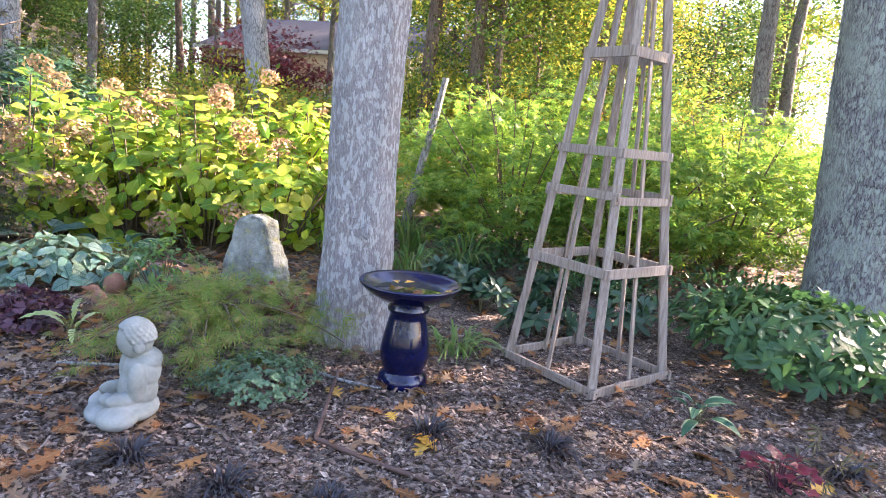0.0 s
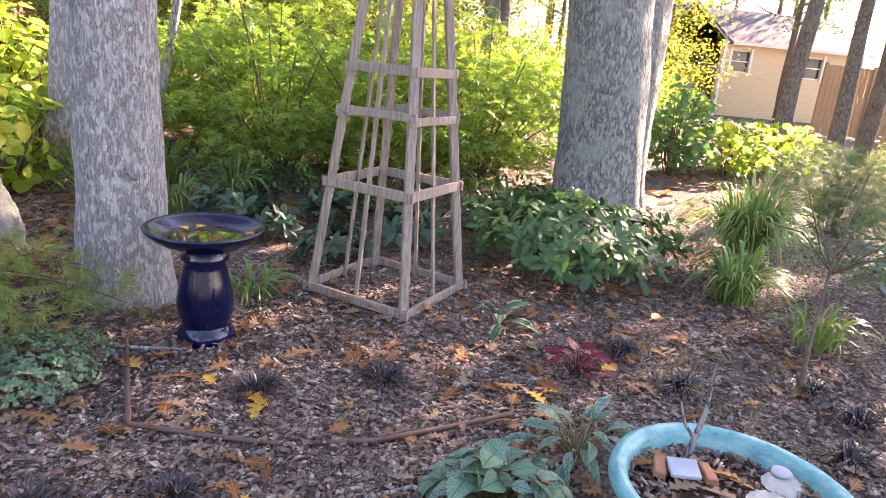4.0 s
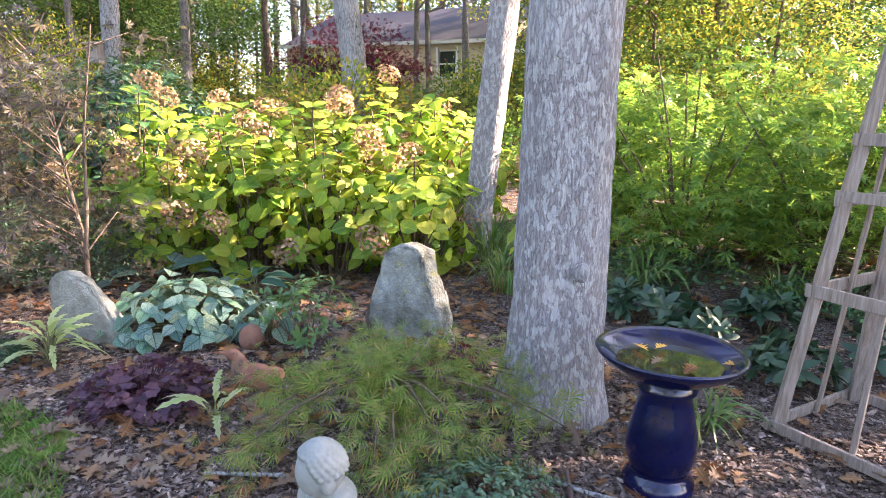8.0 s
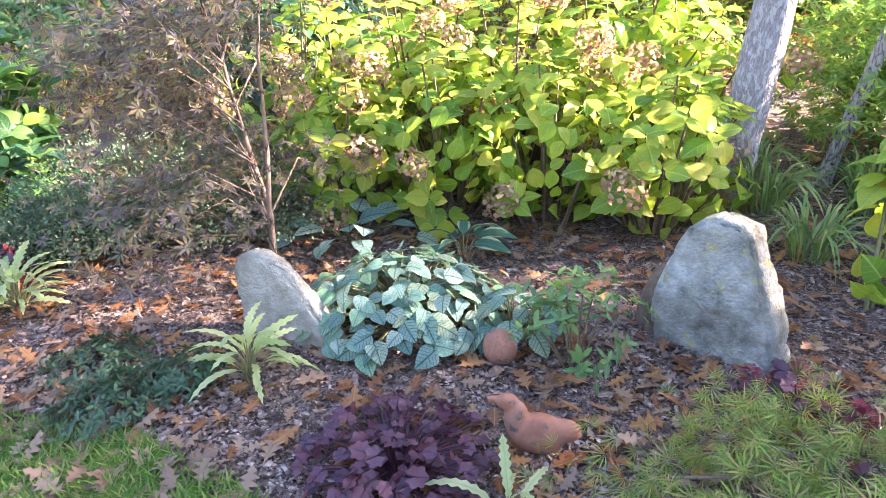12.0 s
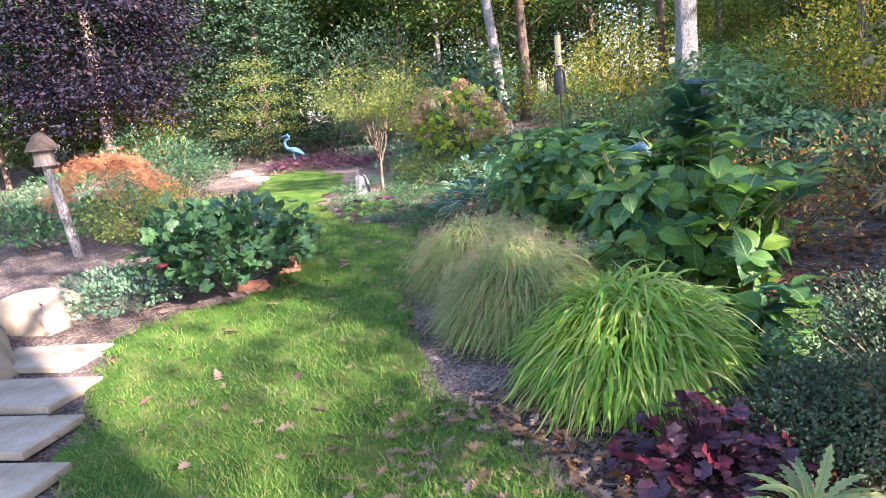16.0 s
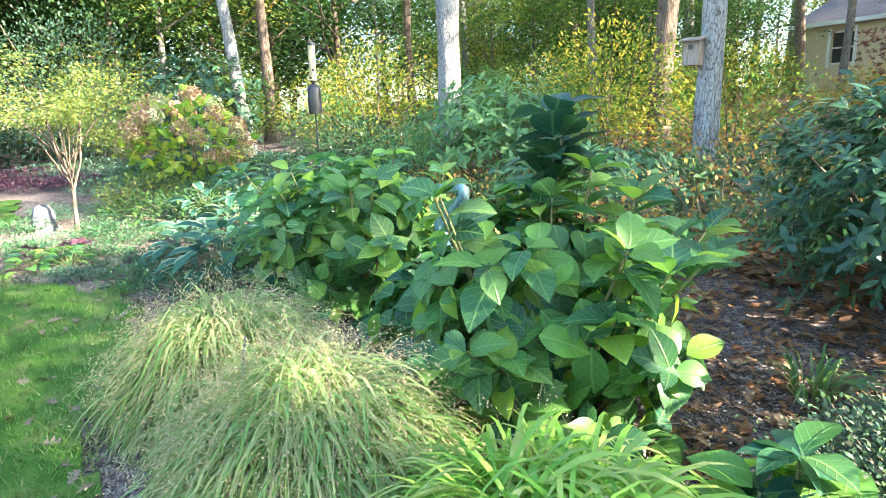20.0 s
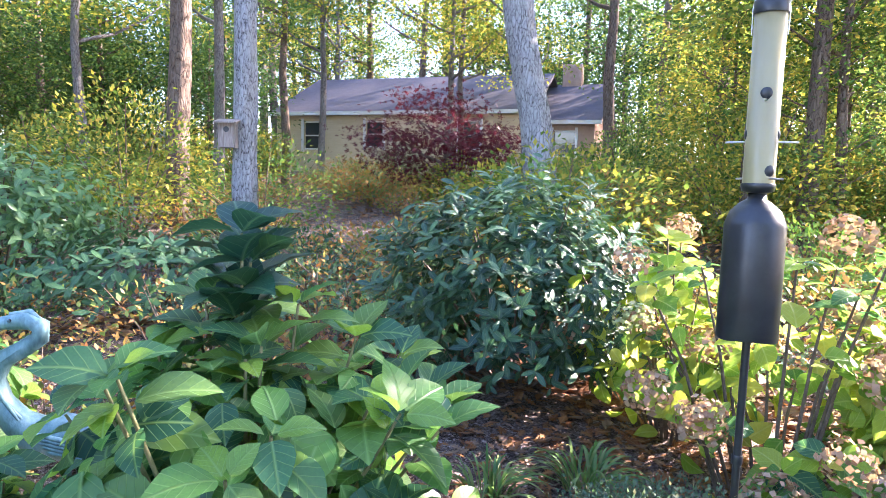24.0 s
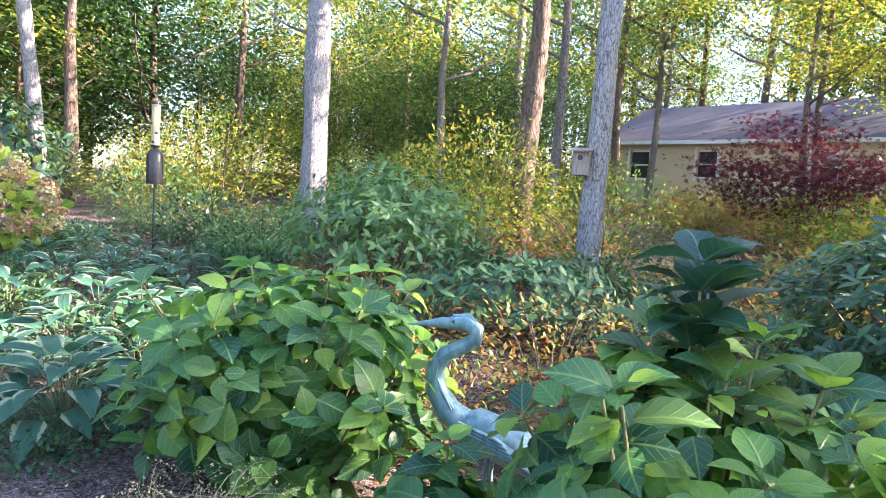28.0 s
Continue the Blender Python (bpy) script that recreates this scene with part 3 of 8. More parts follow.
M_GLAZE_TEAL = plain("turquoise_glaze", [(0.035, 0.19, 0.21), (0.1, 0.36, 0.38), (0.17, 0.45, 0.46), (0.3, 0.55, 0.54)], 0.36, 0.4, 14.0, 8.0, (1, 1, 2.5), 0.35, 0.006)
M_CONCRETE = plain("cast_stone", [(0.19, 0.2, 0.185), (0.28, 0.295, 0.28), (0.36, 0.375, 0.36)], 0.85, 0.2, 9.0, 8.0, (1, 1, 1), 0.3, 0.004)
M_STONE = plain("standing_stone", [(0.1, 0.1, 0.08), (0.25, 0.26, 0.23), (0.37, 0.385, 0.35), (0.52, 0.53, 0.48)], 0.92, 0.12, 9.0, 10.0, (1, 1, 1), 1.0, 0.03, speck=(0.3, 0.29, 0.17))
M_FLATSTONE = plain("tan_fieldstone", [(0.2, 0.19, 0.15), (0.31, 0.3, 0.25), (0.41, 0.4, 0.34)], 0.92, 0.12, 12.0, 10.0, (1, 1, 1), 1.0, 0.02)
M_SLATE = plain("bluestone", [(0.09, 0.12, 0.11), (0.14, 0.175, 0.155), (0.19, 0.225, 0.2)], 0.9, 0.15, 5.0, 7.0, (1, 1, 1), 0.25, 0.004)
M_FLAG = plain("flagstone", [(0.2, 0.165, 0.12), (0.31, 0.265, 0.2), (0.4, 0.35, 0.28)], 0.85, 0.2, 4.0, 7.0, (1, 1, 1), 0.4, 0.008)
M_TERRA = plain("terracotta", [(0.2, 0.085, 0.055), (0.3, 0.14, 0.09), (0.24, 0.16, 0.13)], 0.85, 0.2, 14.0, 6.0, (1, 1, 1), 0.3, 0.003, speck=(0.085, 0.075, 0.065))
M_SOIL = plain("potting_soil", [(0.035, 0.024, 0.018), (0.12, 0.08, 0.058)], 0.95, 0.1, 40.0, 8.0, (1, 1, 1), 0.9, 0.02)
M_SHELL = plain("white_shell", [(0.68, 0.66, 0.6), (0.8, 0.79, 0.75)], 0.5, 0.4, 20.0, 4.0, (1, 1, 1), 0.3, 0.003)
M_GREYSTONE = plain("grey_pebble", [(0.3, 0.33, 0.38), (0.45, 0.48, 0.52)], 0.7, 0.3, 12.0)
M_BRICK = plain("brick_piece", [(0.36, 0.16, 0.09), (0.46, 0.24, 0.15)], 0.9, 0.15, 18.0)
M_BEDSTONE = plain("dark_fieldstone", [(0.07, 0.07, 0.08), (0.13, 0.13, 0.145), (0.2, 0.2, 0.215)], 0.9, 0.15, 12.0)
M_BLUEPAINT = plain("blue_paint", [(0.05, 0.15, 0.27), (0.1, 0.25, 0.38)], 0.5, 0.4, 9.0)
M_PATINA = plain("verdigris_bronze", [(0.07, 0.13, 0.14), (0.17, 0.3, 0.31), (0.3, 0.42, 0.42)], 0.5, 0.45, 7.0, 7.0, (3, 3, 1), 0.4, 0.006, metal=0.25)
M_TUBE = plain("yellowed_clear_plastic", [(0.27, 0.225, 0.11), (0.35, 0.3, 0.16)], 0.28, 0.5, 5.0, 4.0, (1, 1, 0.3), 0.05, 0.002)
M_BLACK = plain("black_metal", [(0.012, 0.013, 0.016), (0.03, 0.032, 0.036)], 0.35, 0.45, 12.0, 5.0, (1, 1, 1), 0.1, 0.002)
M_STEEL = plain("steel_wire", [(0.5, 0.5, 0.5), (0.65, 0.65, 0.65)], 0.3, 0.5, 20.0, metal=0.9)
M_HOSE = plain("brown_hose", [(0.09, 0.05, 0.04), (0.15, 0.09, 0.075)], 0.6, 0.3, 20.0)
M_SIDING = plain("cream_siding", [(0.58, 0.47, 0.3), (0.66, 0.55, 0.37)], 0.7, 0.25, 1.5, 5.0, (1, 1, 9), 0.15, 0.01)
M_BRICKWALL = plain("far_brick", [(0.36, 0.24, 0.18), (0.46, 0.32, 0.25)], 0.9, 0.15, 6.0)
M_ROOF = plain("grey_shingle", [(0.08, 0.074, 0.085), (0.12, 0.112, 0.128)], 0.9, 0.15, 4.0, 8.0, (1, 6, 6), 0.3, 0.02)
M_WHITE = plain("white_paint", [(0.72, 0.72, 0.7), (0.8, 0.8, 0.78)], 0.5, 0.3, 6.0)
M_WATER, _nt, _b = shader("still_water", 0.03, 0.6)
_b.inputs["Base Color"].default_value = (0.01, 0.014, 0.02, 1)
M_GLASS, _nt, _b = shader("window_glass", 0.05, 0.6)
_b.inputs["Base Color"].default_value = (0.03, 0.04, 0.045, 1)

# ---- ground ----
# Turf east of x = -0.8 is unseen, added to darken the birdbath's reflections.
LAWN = [(8.0, -6), (8.0, 0.5), (3.2, 0.55), (1.4, 0.75), (0.4, 0.7), (-0.5, 0.85), (-1.0, 1.15), (-1.35, 1.75), (-1.75, 2.08), (-2.15, 2.3), (-2.75, 2.27), (-3.34, 2.12), (-4.15, 1.88), (-4.93, 1.78), (-5.24, 1.58), (-5.65, 1.43),
        (-6.2, 1.37), (-6.93, 1.37), (-7.5, 1.42), (-8.4, 1.6), (-9.3, 1.75), (-9.96, 1.77), (-10.0, 1.35), (-10.5, 0.87), (-11.0, 0.78), (-11.66, 0.5), (-12.4, 0.42), (-13.02, 0.48), (-13.74, 0.75),
        (-15.46, 0.68), (-16.57, 0.2), (-17.3, -0.9), (-14.17, -0.95), (-12.4, -0.4), (-11.2, -0.09), (-8.91, 0.34), (-8.14, 0.18), (-7.7, 0.02), (-7.64, -0.37), (-7.5, -0.75), (-7.17, -0.85),
        (-6.53, -0.74), (-6.05, -0.59), (-5.5, -0.48), (-5.13, -0.36), (-4.8, -0.3), (-4.6, -0.5), (-4.6, -6)]


def inside(px, py, poly):
    px, py = np.asarray(px, float), np.asarray(py, float)
    hit = np.zeros(px.shape, bool)
    for (x0, y0), (x1, y1) in zip(poly, poly[1:] + poly[:1]):
        with np.errstate(divide="ignore", invalid="ignore"):
            hit ^= ((y0 > py) != (y1 > py)) & (px < (x1 - x0) * (py - y0) / (y1 - y0 + 1e-12) + x0)
    return hit


def wobble(x, y):
    return 0.02 * np.sin(3.1 * x + 1.3 * y) * np.sin(2.3 * y - 1.1 * x) + 0.008 * np.sin(11 * x + 5 * y) * np.sin(9 * y - 4 * x)


def ground_sheet():
    xs = np.unique(np.r_[np.linspace(-400, -60, 12), np.linspace(-60, -18, 30), np.linspace(-18, 6, 240), np.linspace(6, 40, 30), np.linspace(40, 400, 12)])
    ys = np.unique(np.r_[np.linspace(-400, -20, 12), np.linspace(-20, -2, 20), np.linspace(-2, 7, 100), np.linspace(7, 40, 50), np.linspace(40, 400, 12)])
    X, Y = np.meshgrid(xs, ys)
    Z = height(X, Y) + wobble(X, Y) - 0.012
    n, k = X.shape
    i = np.arange((n - 1) * k).reshape(n - 1, k)[:, :-1].ravel()
    me = mesh_of("ground", np.stack([X, Y, Z], -1).reshape(-1, 3), np.stack([i, i + 1, i + k + 1, i + k], -1), shade=True)
    return tagged(obj("ground", me, M_MULCH), "brown shredded bark mulch and leaf litter ground", "ground", kind="structure")


def lawn_sheet():
    step = 0.06
    xs, ys = np.arange(-17.5, 8.1, step), np.arange(-6, 2.5, step)
    X, Y = np.meshgrid(xs, ys)
    ok = inside(X + 0.07 * np.sin(7 * Y + 3 * X) + 0.04 * np.sin(23 * X), Y + 0.07 * np.sin(8 * X - 2 * Y) + 0.04 * np.sin(19 * Y), LAWN)
    Z = height(X, Y) + wobble(X, Y) + 0.012
    n, k = X.shape
    i = np.arange((n - 1) * k).reshape(n - 1, k)[:, :-1].ravel()
    F = np.stack([i, i + 1, i + k + 1, i + k], -1)
    F = F[ok.ravel()[F].all(1)]
    me = mesh_of("lawn", np.stack([X, Y, Z], -1).reshape(-1, 3), F, shade=True)
    return tagged(obj("lawn", me, M_GRASS_GROUND), "mown green lawn curving between planted beds", "lawn", kind="structure")


def lawn_blades(n):
    x, y = rng.uniform(-12, -0.7, n * 3), rng.uniform(-2.5, 2.4, n * 3)
    keep = inside(x, y, LAWN) & (rng.uniform(0, 1, n * 3) < np.clip(1.35 - np.hypot(x + 3.0, y - 1.6) / 4.5, 0.22, 1))
    x, y = x[keep][:n], y[keep][:n]
    m = len(x)
    a = rng.uniform(0, 2 * math.pi, m)
    D = np.stack([np.cos(a) * 0.7, np.sin(a) * 0.7, rng.uniform(0.5, 1.3, m)], -1)
    N = np.stack([-np.cos(a), -np.sin(a), np.ones(m) * 0.6], -1)
    T = (np.array([(-0.085, 0, 0), (0.085, 0, 0), (0.0, 1, -0.2)]), np.array([(0, 1, 2)]), np.array([(0, 0), (1, 0), (0.5, 1)]))
    me = cloud("grass", T, np.stack([x, y, height(x, y) + wobble(x, y) + 0.008], -1), D, N, rng.uniform(0.022, 0.06, m))
    tagged(obj("grass", me, M_BLADE), "short green lawn grass blades", "grass", kind="stuff")


def bed_points(n, x0, x1, y0, y1):
    x, y = rng.uniform(x0, x1, n * 2), rng.uniform(y0, y1, n * 2)
    keep = ~inside(x, y, LAWN)
    return x[keep][:n], y[keep][:n]


def chips(n):
    parts = [bed_points(int(n * 0.55), -1.6, 3.2, 0.9, 4.2), bed_points(int(n * 0.3), -5.5, -0.6, 1.5, 4.6), bed_points(int(n * 0.26), 2.4, 6.5, 0.9, 6), bed_points(int(n * 0.22), -5.5, 1.6, 4.0, 6.6), bed_points(int(n * 0.16), -9.5, -4.6, 1.5, 5.5)]
    x, y = np.concatenate([p[0] for p in parts]), np.concatenate([p[1] for p in parts])
    m = len(x)
    a = rng.uniform(0, 2 * math.pi, m)
    D = np.stack([np.cos(a), np.sin(a), rng.normal(0, 0.25, m)], -1)
    N = np.stack([rng.normal(0, 0.35, m), rng.normal(0, 0.35, m), np.ones(m)], -1)
    c = np.array([(-0.16, 0, 0), (0.16, 0, 0), (0.11, 1, 0), (-0.13, 0.94, 0), (-0.16, 0.02, 0.1), (0.16, 0, 0.12), (0.11, 1, 0.09), (-0.13, 0.94, 0.1)])
    T = (c, np.array([(4, 5, 6, 7), (0, 1, 5, 4), (1, 2, 6, 5), (3, 0, 4, 7)]), np.zeros((8, 2)))
    me = cloud("bark_chips", T, np.stack([x, y, height(x, y) + wobble(x, y) - 0.012 + rng.uniform(0, 0.01, m)], -1), D, N, rng.gamma(2.6, 0.0066, m) + 0.005)
    tagged(obj("bark_chips", me, M_CHIP), "weathered brown bark mulch chips", "mulch", kind="stuff")


def splinters(n):
    """Fine shreds of bark between the chips."""
    parts = [bed_points(int(n * 0.22), 2.6, 5.5, 0.9, 5.0), bed_points(int(n * 0.5), -1.4, 3.0, 0.9, 3.8), bed_points(int(n * 0.3), -4.2, -0.8, 1.9, 4.0), bed_points(int(n * 0.1), -6.4, -4.4, 3.0, 5.2)]
    x, y = np.concatenate([p[0] for p in parts]), np.concatenate([p[1] for p in parts])
    m = len(x)
    a = rng.uniform(0, 2 * math.pi, m)
    D = np.stack([np.cos(a), np.sin(a), rng.normal(0, 0.2, m)], -1)
    N = np.stack([rng.normal(0, 0.4, m), rng.normal(0, 0.4, m), np.ones(m)], -1)
    me = cloud("bark_shreds", KITE, np.stack([x, y, height(x, y) + wobble(x, y) + rng.uniform(-0.004, 0.008, m)], -1), D, N, rng.gamma(3.0, 0.0045, m) + 0.005)
    tagged(obj("bark_shreds", me, M_CHIP), "fine pale and dark shreds of bark mulch", "mulch", kind="stuff")


def oak_litter(n, spots, material, name, label, size=(0.05, 0.12), shape=OAK):
    xs, ys = [], []
    for share, x0, x1, y0, y1, lawn in spots:
        k = int(n * share)
        x, y = rng.uniform(x0, x1, k), rng.uniform(y0, y1, k)
        if not lawn:
            keep = ~inside(x, y, LAWN)
            x, y = x[keep], y[keep]
        xs.append(x), ys.append(y)
    x, y = np.concatenate(xs), np.concatenate(ys)
    m = len(x)
    a = rng.uniform(0, 2 * math.pi, m)
    D = np.stack([np.cos(a), np.sin(a), rng.normal(0, 0.2, m)], -1)
    N = np.stack([rng.normal(0, 0.3, m), rng.normal(0, 0.3, m), np.where(rng.uniform(0, 1, m) < 0.3, -1.0, 1.0)], -1)
    me = cloud(name, shape, np.stack([x, y, height(x, y) + wobble(x, y) + 0.018], -1), D, N, rng.uniform(*size, m))
    tagged(obj(name, me, material), label, "leaves", kind="stuff")


ground_sheet()
lawn_sheet()
lawn_blades(150000)
chips(64000)
splinters(120000)
oak_litter(1500, [(1.0, -7.2, -4.3, 3.4, 5.8, 0)], M_LITTER, "bed_leaf_litter", "rusty brown leaves under the hydrangeas", (0.04, 0.1))
oak_litter(4600, [(0.17, -1.6, 3.2, 0.9, 5, 0), (0.5, -5.5, -0.6, 1.5, 5.5, 0), (0.22, -9, -4, 3.0, 7, 0)], M_LITTER, "oak_leaf_litter", "rusty brown fallen oak leaves on mulch")
oak_litter(26000, [(0.7, -18, 5, 5.0, 24, 0), (0.3, -10, -4, 5.8, 9, 0)], M_LITTER, "woodland_leaf_litter", "rusty fallen leaves on the woodland floor", (0.07, 0.15), KITE)
oak_litter(900, [(0.3, -1.6, 3.2, 0.9, 4, 0), (0.7, -5.5, -0.6, 1.5, 4.5, 0)], M_LITTER_GREY, "old_leaf_litter", "faded grey-brown fallen leaves on mulch", (0.04, 0.09))
oak_litter(1700, [(0.4, -10, -1, -1.5, 2.3, 1), (0.6, -5.5, -1.5, 0.9, 2.3, 1)], M_LITTER_GREY, "lawn_leaf_litter", "faded brown fallen leaves on the lawn", (0.05, 0.12))

# fallen leaves that lie apart
OAK_RUST, OAK_GOLD = template("oak_leaf", OAK, M_LITTER), template("gold_oak_leaf", OAK, M_LITTER_YELLOW)


def fallen(n, x0, x1, y0, y1, me, label):
    x, y = bed_points(n, x0, x1, y0, y1)
    for i in range(len(x)):
        a = rng.uniform(0, 6.28)
        z = float(height(x[i], y[i]) + wobble(x[i], y[i])) + 0.012
        m = leaf_pose((x[i], y[i], z), (math.cos(a), math.sin(a), 0.05), (rng.normal(0, 0.2), rng.normal(0, 0.2), 1), rng.uniform(0.08, 0.145))
        tagged(obj("fallen_oak_leaf", me, None, m=m), label, "leaf", "fallen oak leaves on the mulch")


fallen(90, -0.9, 2.6, 1.1, 3.9, OAK_RUST, "curled rust-brown fallen oak leaf on mulch")
fallen(60, -3.6, -0.8, 1.9, 3.9, OAK_RUST, "curled rust-brown fallen oak leaf on mulch")
fallen(14, -0.2, 2.0, 1.3, 3.2, OAK_GOLD, "golden yellow fallen oak leaf on mulch")

# ---- trees ----
def limbs(z0, z1, r, n, lo=0.03, reach=2.4):
    """Boughs that leave a trunk between two heights; their tubes and their ends."""
    tubes, ends = [], []
    for i in range(n):
        z = z0 + (z1 - z0) * (i + 0.5) / n
        a = rng.uniform(0, 6.28)
        ln = reach * rng.uniform(0.6, 1.1) * (1.1 - 0.5 * (z - z0) / max(z1 - z0, 0.1))
        p = [(0, 0, z)]
        for k in (0.35, 0.7, 1.0):
            p.append((math.cos(a + 0.25 * k) * ln * k, math.sin(a + 0.25 * k) * ln * k, z + ln * (0.25 * k + 0.35 * k * k)))
        tubes.append(tube_arrays(p, [r * 0.42, r * 0.3, r * 0.18, lo * 0.5], 6))
        ends += [p[2], p[3], tuple((Vector(p[3]) + Vector(p[2])) / 2)]
    return join_arrays(tubes), np.array(ends)


def crown_mesh(name, centres, per, size, spread, shape=KITE, flat=0.6):
    C = np.asarray(centres)
    P = np.repeat(C, per, 0) + rng.normal(0, 1, (len(C) * per, 3)) * np.array([spread * 1.15, spread * 1.15, spread * 0.36])
    n = len(P)
    D = unit((P - np.repeat(C, per, 0)) * np.array([1, 1, 0.5])) + rng.normal(0, 0.45, (n, 3)) + np.array([0, 0, -0.15])
    N = rng.normal(0, flat, (n, 3)) + np.array([0, 0, 1.0])
    return cloud(name, shape, P, D, N, size * rng.uniform(0.6, 1.25, n))


def woods_tree(name, m, label, category, tall, r, bark, leaf, first, width, clusters=46, per=60, size=0.16, lean=(0, 0), group="trees of the wood", crown=True, fork=None, seg=16):
    t = thing(name, m, label, category, group)
    ks = [0, 0.12, 0.35, 0.8, 1.5, 2.5, 3.6, 5, 7, tall * 0.8, tall]
    pts = [(lean[0] * k + 0.05 * math.sin(k * 1.3), lean[1] * k + 0.05 * math.cos(k * 0.9), k - 0.12) for k in ks]
    rad = [r * (1.0 - 0.72 * max(k - 0.5, 0) / tall) for k in ks]
    obj("trunk", tube(pts, rad, seg, rough=0.16, flare=0.5, seed=rng.uniform(0, 9)), bark, t)
    if not crown:
        return t
    (V, F), ends = limbs(first, tall * 0.95, r, 9, reach=width)
    V = V + np.stack([lean[0] * V[:, 2], lean[1] * V[:, 2], 0 * V[:, 2]], -1)
    obj("limb", mesh_of("limb", V, F, shade=True), bark, t)
    C = []
    for _ in range(clusters):
        e = ends[rng.integers(len(ends))]
        C.append(e + rng.normal(0, 0.55, 3) * np.array([1.2, 1.2, 0.8]) + np.array([lean[0] * e[2], lean[1] * e[2], 0]))
    obj("crown", crown_mesh("crown", C, per, size, 0.42), leaf, t)
    return t


def ground_at(x, y, dz=0.0, turn=0.0, s=1.0):
    z = float(height(x, y) + wobble(x, y)) - 0.012 + dz
    return pose(x, y, z, 0, 0, turn) @ Matrix.Scale(s, 4)


def bare_trunk(m, r0, r1, tall, bark, lean=(0, 0), flare=0.55, seg=40, rows=46, top=None, rough=0.16, seed=1.0, bow=0.0, parent=None, base=(0, 0, 0)):
    """A near trunk with ridged bark and a root flare."""
    V, F = [], []
    for j in range(rows):
        z = -0.1 + (tall + 0.1) * (j / (rows - 1)) ** 1.25
        k = max(z, 0) / tall
        r = r0 + (r1 - r0) * k
        fl = flare * math.exp(-max(z, 0) * 6.5)
        for i in range(seg):
            a = 2 * math.pi * i / seg
            c, s = math.cos(a), math.sin(a)
            rr = r * (1 + fl * (0.75 + 0.5 * math.sin(3 * a + seed) * math.sin(2 * a + 2 * seed)))
            rr *= 1 + rough * noise.noise(Vector((c * 1.2 + seed, s * 1.2, z * 0.9)))
            rr += 0.012 * noise.noise(Vector((c * r * 30 + seed, s * r * 30, z * 7)))
            V.append((base[0] + lean[0] * z + bow * math.sin(z * 1.2) + c * rr, base[1] + lean[1] * z + s * rr, base[2] + z))
    for j in range(rows - 1):
        for i in range(seg):
            F.append((j * seg + i, j * seg + (i + 1) % seg, (j + 1) * seg + (i + 1) % seg, (j + 1) * seg + i))
    return obj("trunk", mesh_of("trunk", V, F, shade=True), bark, parent)


def high_crown(parent, z0, z1, width, leaf, bark, lean=(0, 0), clusters=60, per=60, size=0.15, r=0.16):
    (V, F), ends = limbs(z0, z1, r, 9, reach=width)
    sh = np.stack([lean[0] * V[:, 2], lean[1] * V[:, 2], 0 * V[:, 2]], -1)
    obj("limb", mesh_of("limb", V + sh, F, shade=True), bark, parent)
    e = ends[rng.integers(len(ends), size=clusters)] + rng.normal(0, 0.6, (clusters, 3))
    e = e + np.stack([lean[0] * e[:, 2], lean[1] * e[:, 2], 0 * e[:, 2]], -1)
    obj("crown", crown_mesh("crown", e, per, size, 0.45), leaf, parent)


oak = thing("oak_tree", ground_at(-0.465, 3.42), "tall oak with grey fissured bark beside the birdbath", "tree")
bare_trunk(None, 0.198, 0.16, 7.0, M_BARK, (0.012, 0.0), 0.42, seed=1.3, parent=oak)
high_crown(oak, 5.0, 8.5, 3.0, M_WOODS, M_BARK, (0.016, 0))
part("knot", bmesh.ops.create_icosphere((kb := bmesh.new()), subdivisions=2, radius=0.035) and kb, M_BARK, oak, shade=True, m=pose(0.14, -0.16, 0.66) @ Matrix.Diagonal((1, 0.6, 1.3, 1)))
twin = thing("twin_oak_tree", ground_at(2.56, 5.5), "large lichen-covered oak that forks low into two trunks", "tree")
bare_trunk(None, 0.35, 0.24, 6.5, M_BARK_MOSS, (-0.055, 0.02), 0.3, seed=4.1, parent=twin)
bare_trunk(None, 0.25, 0.17, 6.5, M_BARK_MOSS, (-0.005, 0.03), 0.2, seed=6.1, parent=twin, base=(0.3, 0.36, 0.0))
high_crown(twin, 5.5, 8.5, 3.2, M_WOODS_YELLOW, M_BARK_MOSS)
slim = thing("slim_oak_tree", ground_at(-1.74, 5.6), "slender grey oak behind the lime hydrangea hedge", "tree")
bare_trunk(None, 0.115, 0.09, 7.0, M_BARK, (0.09, 0.0), 0.35, seg=24, seed=3.3, parent=slim)
high_crown(slim, 4.5, 7.5, 2.4, M_WOODS_YELLOW, M_BARK, (0.09, 0), 46)
snag = thing("broken_trunk", ground_at(-1.28, 6.15), "leaning broken dead sapling trunk", "dead tree")
bare_trunk(None, 0.05, 0.032, 1.6, M_BARK_PALE, (0.2, 0.0), 0.2, seg=12, rows=16, seed=8.0, parent=snag)
perch = thing("birdhouse_tree", ground_at(-10.35, 9.1), "grey-barked oak carrying a wooden birdhouse", "tree")
bare_trunk(None, 0.17, 0.12, 7.5, M_BARK_RIDGED, (0.02, 0.0), 0.3, seg=24, seed=5.0, parent=perch)
high_crown(perch, 4.6, 8.0, 2.4, M_WOODS, M_BARK, (0.02, 0), 46)
mid = thing("pale_oak_tree", ground_at(-14.5, 7.45), "pale grey straight oak trunk in a shrub border", "tree")
bare_trunk(None, 0.215, 0.16, 8.0, M_BARK_PALE, (-0.012, 0.0), 0.3, seg=24, seed=7.0, parent=mid)
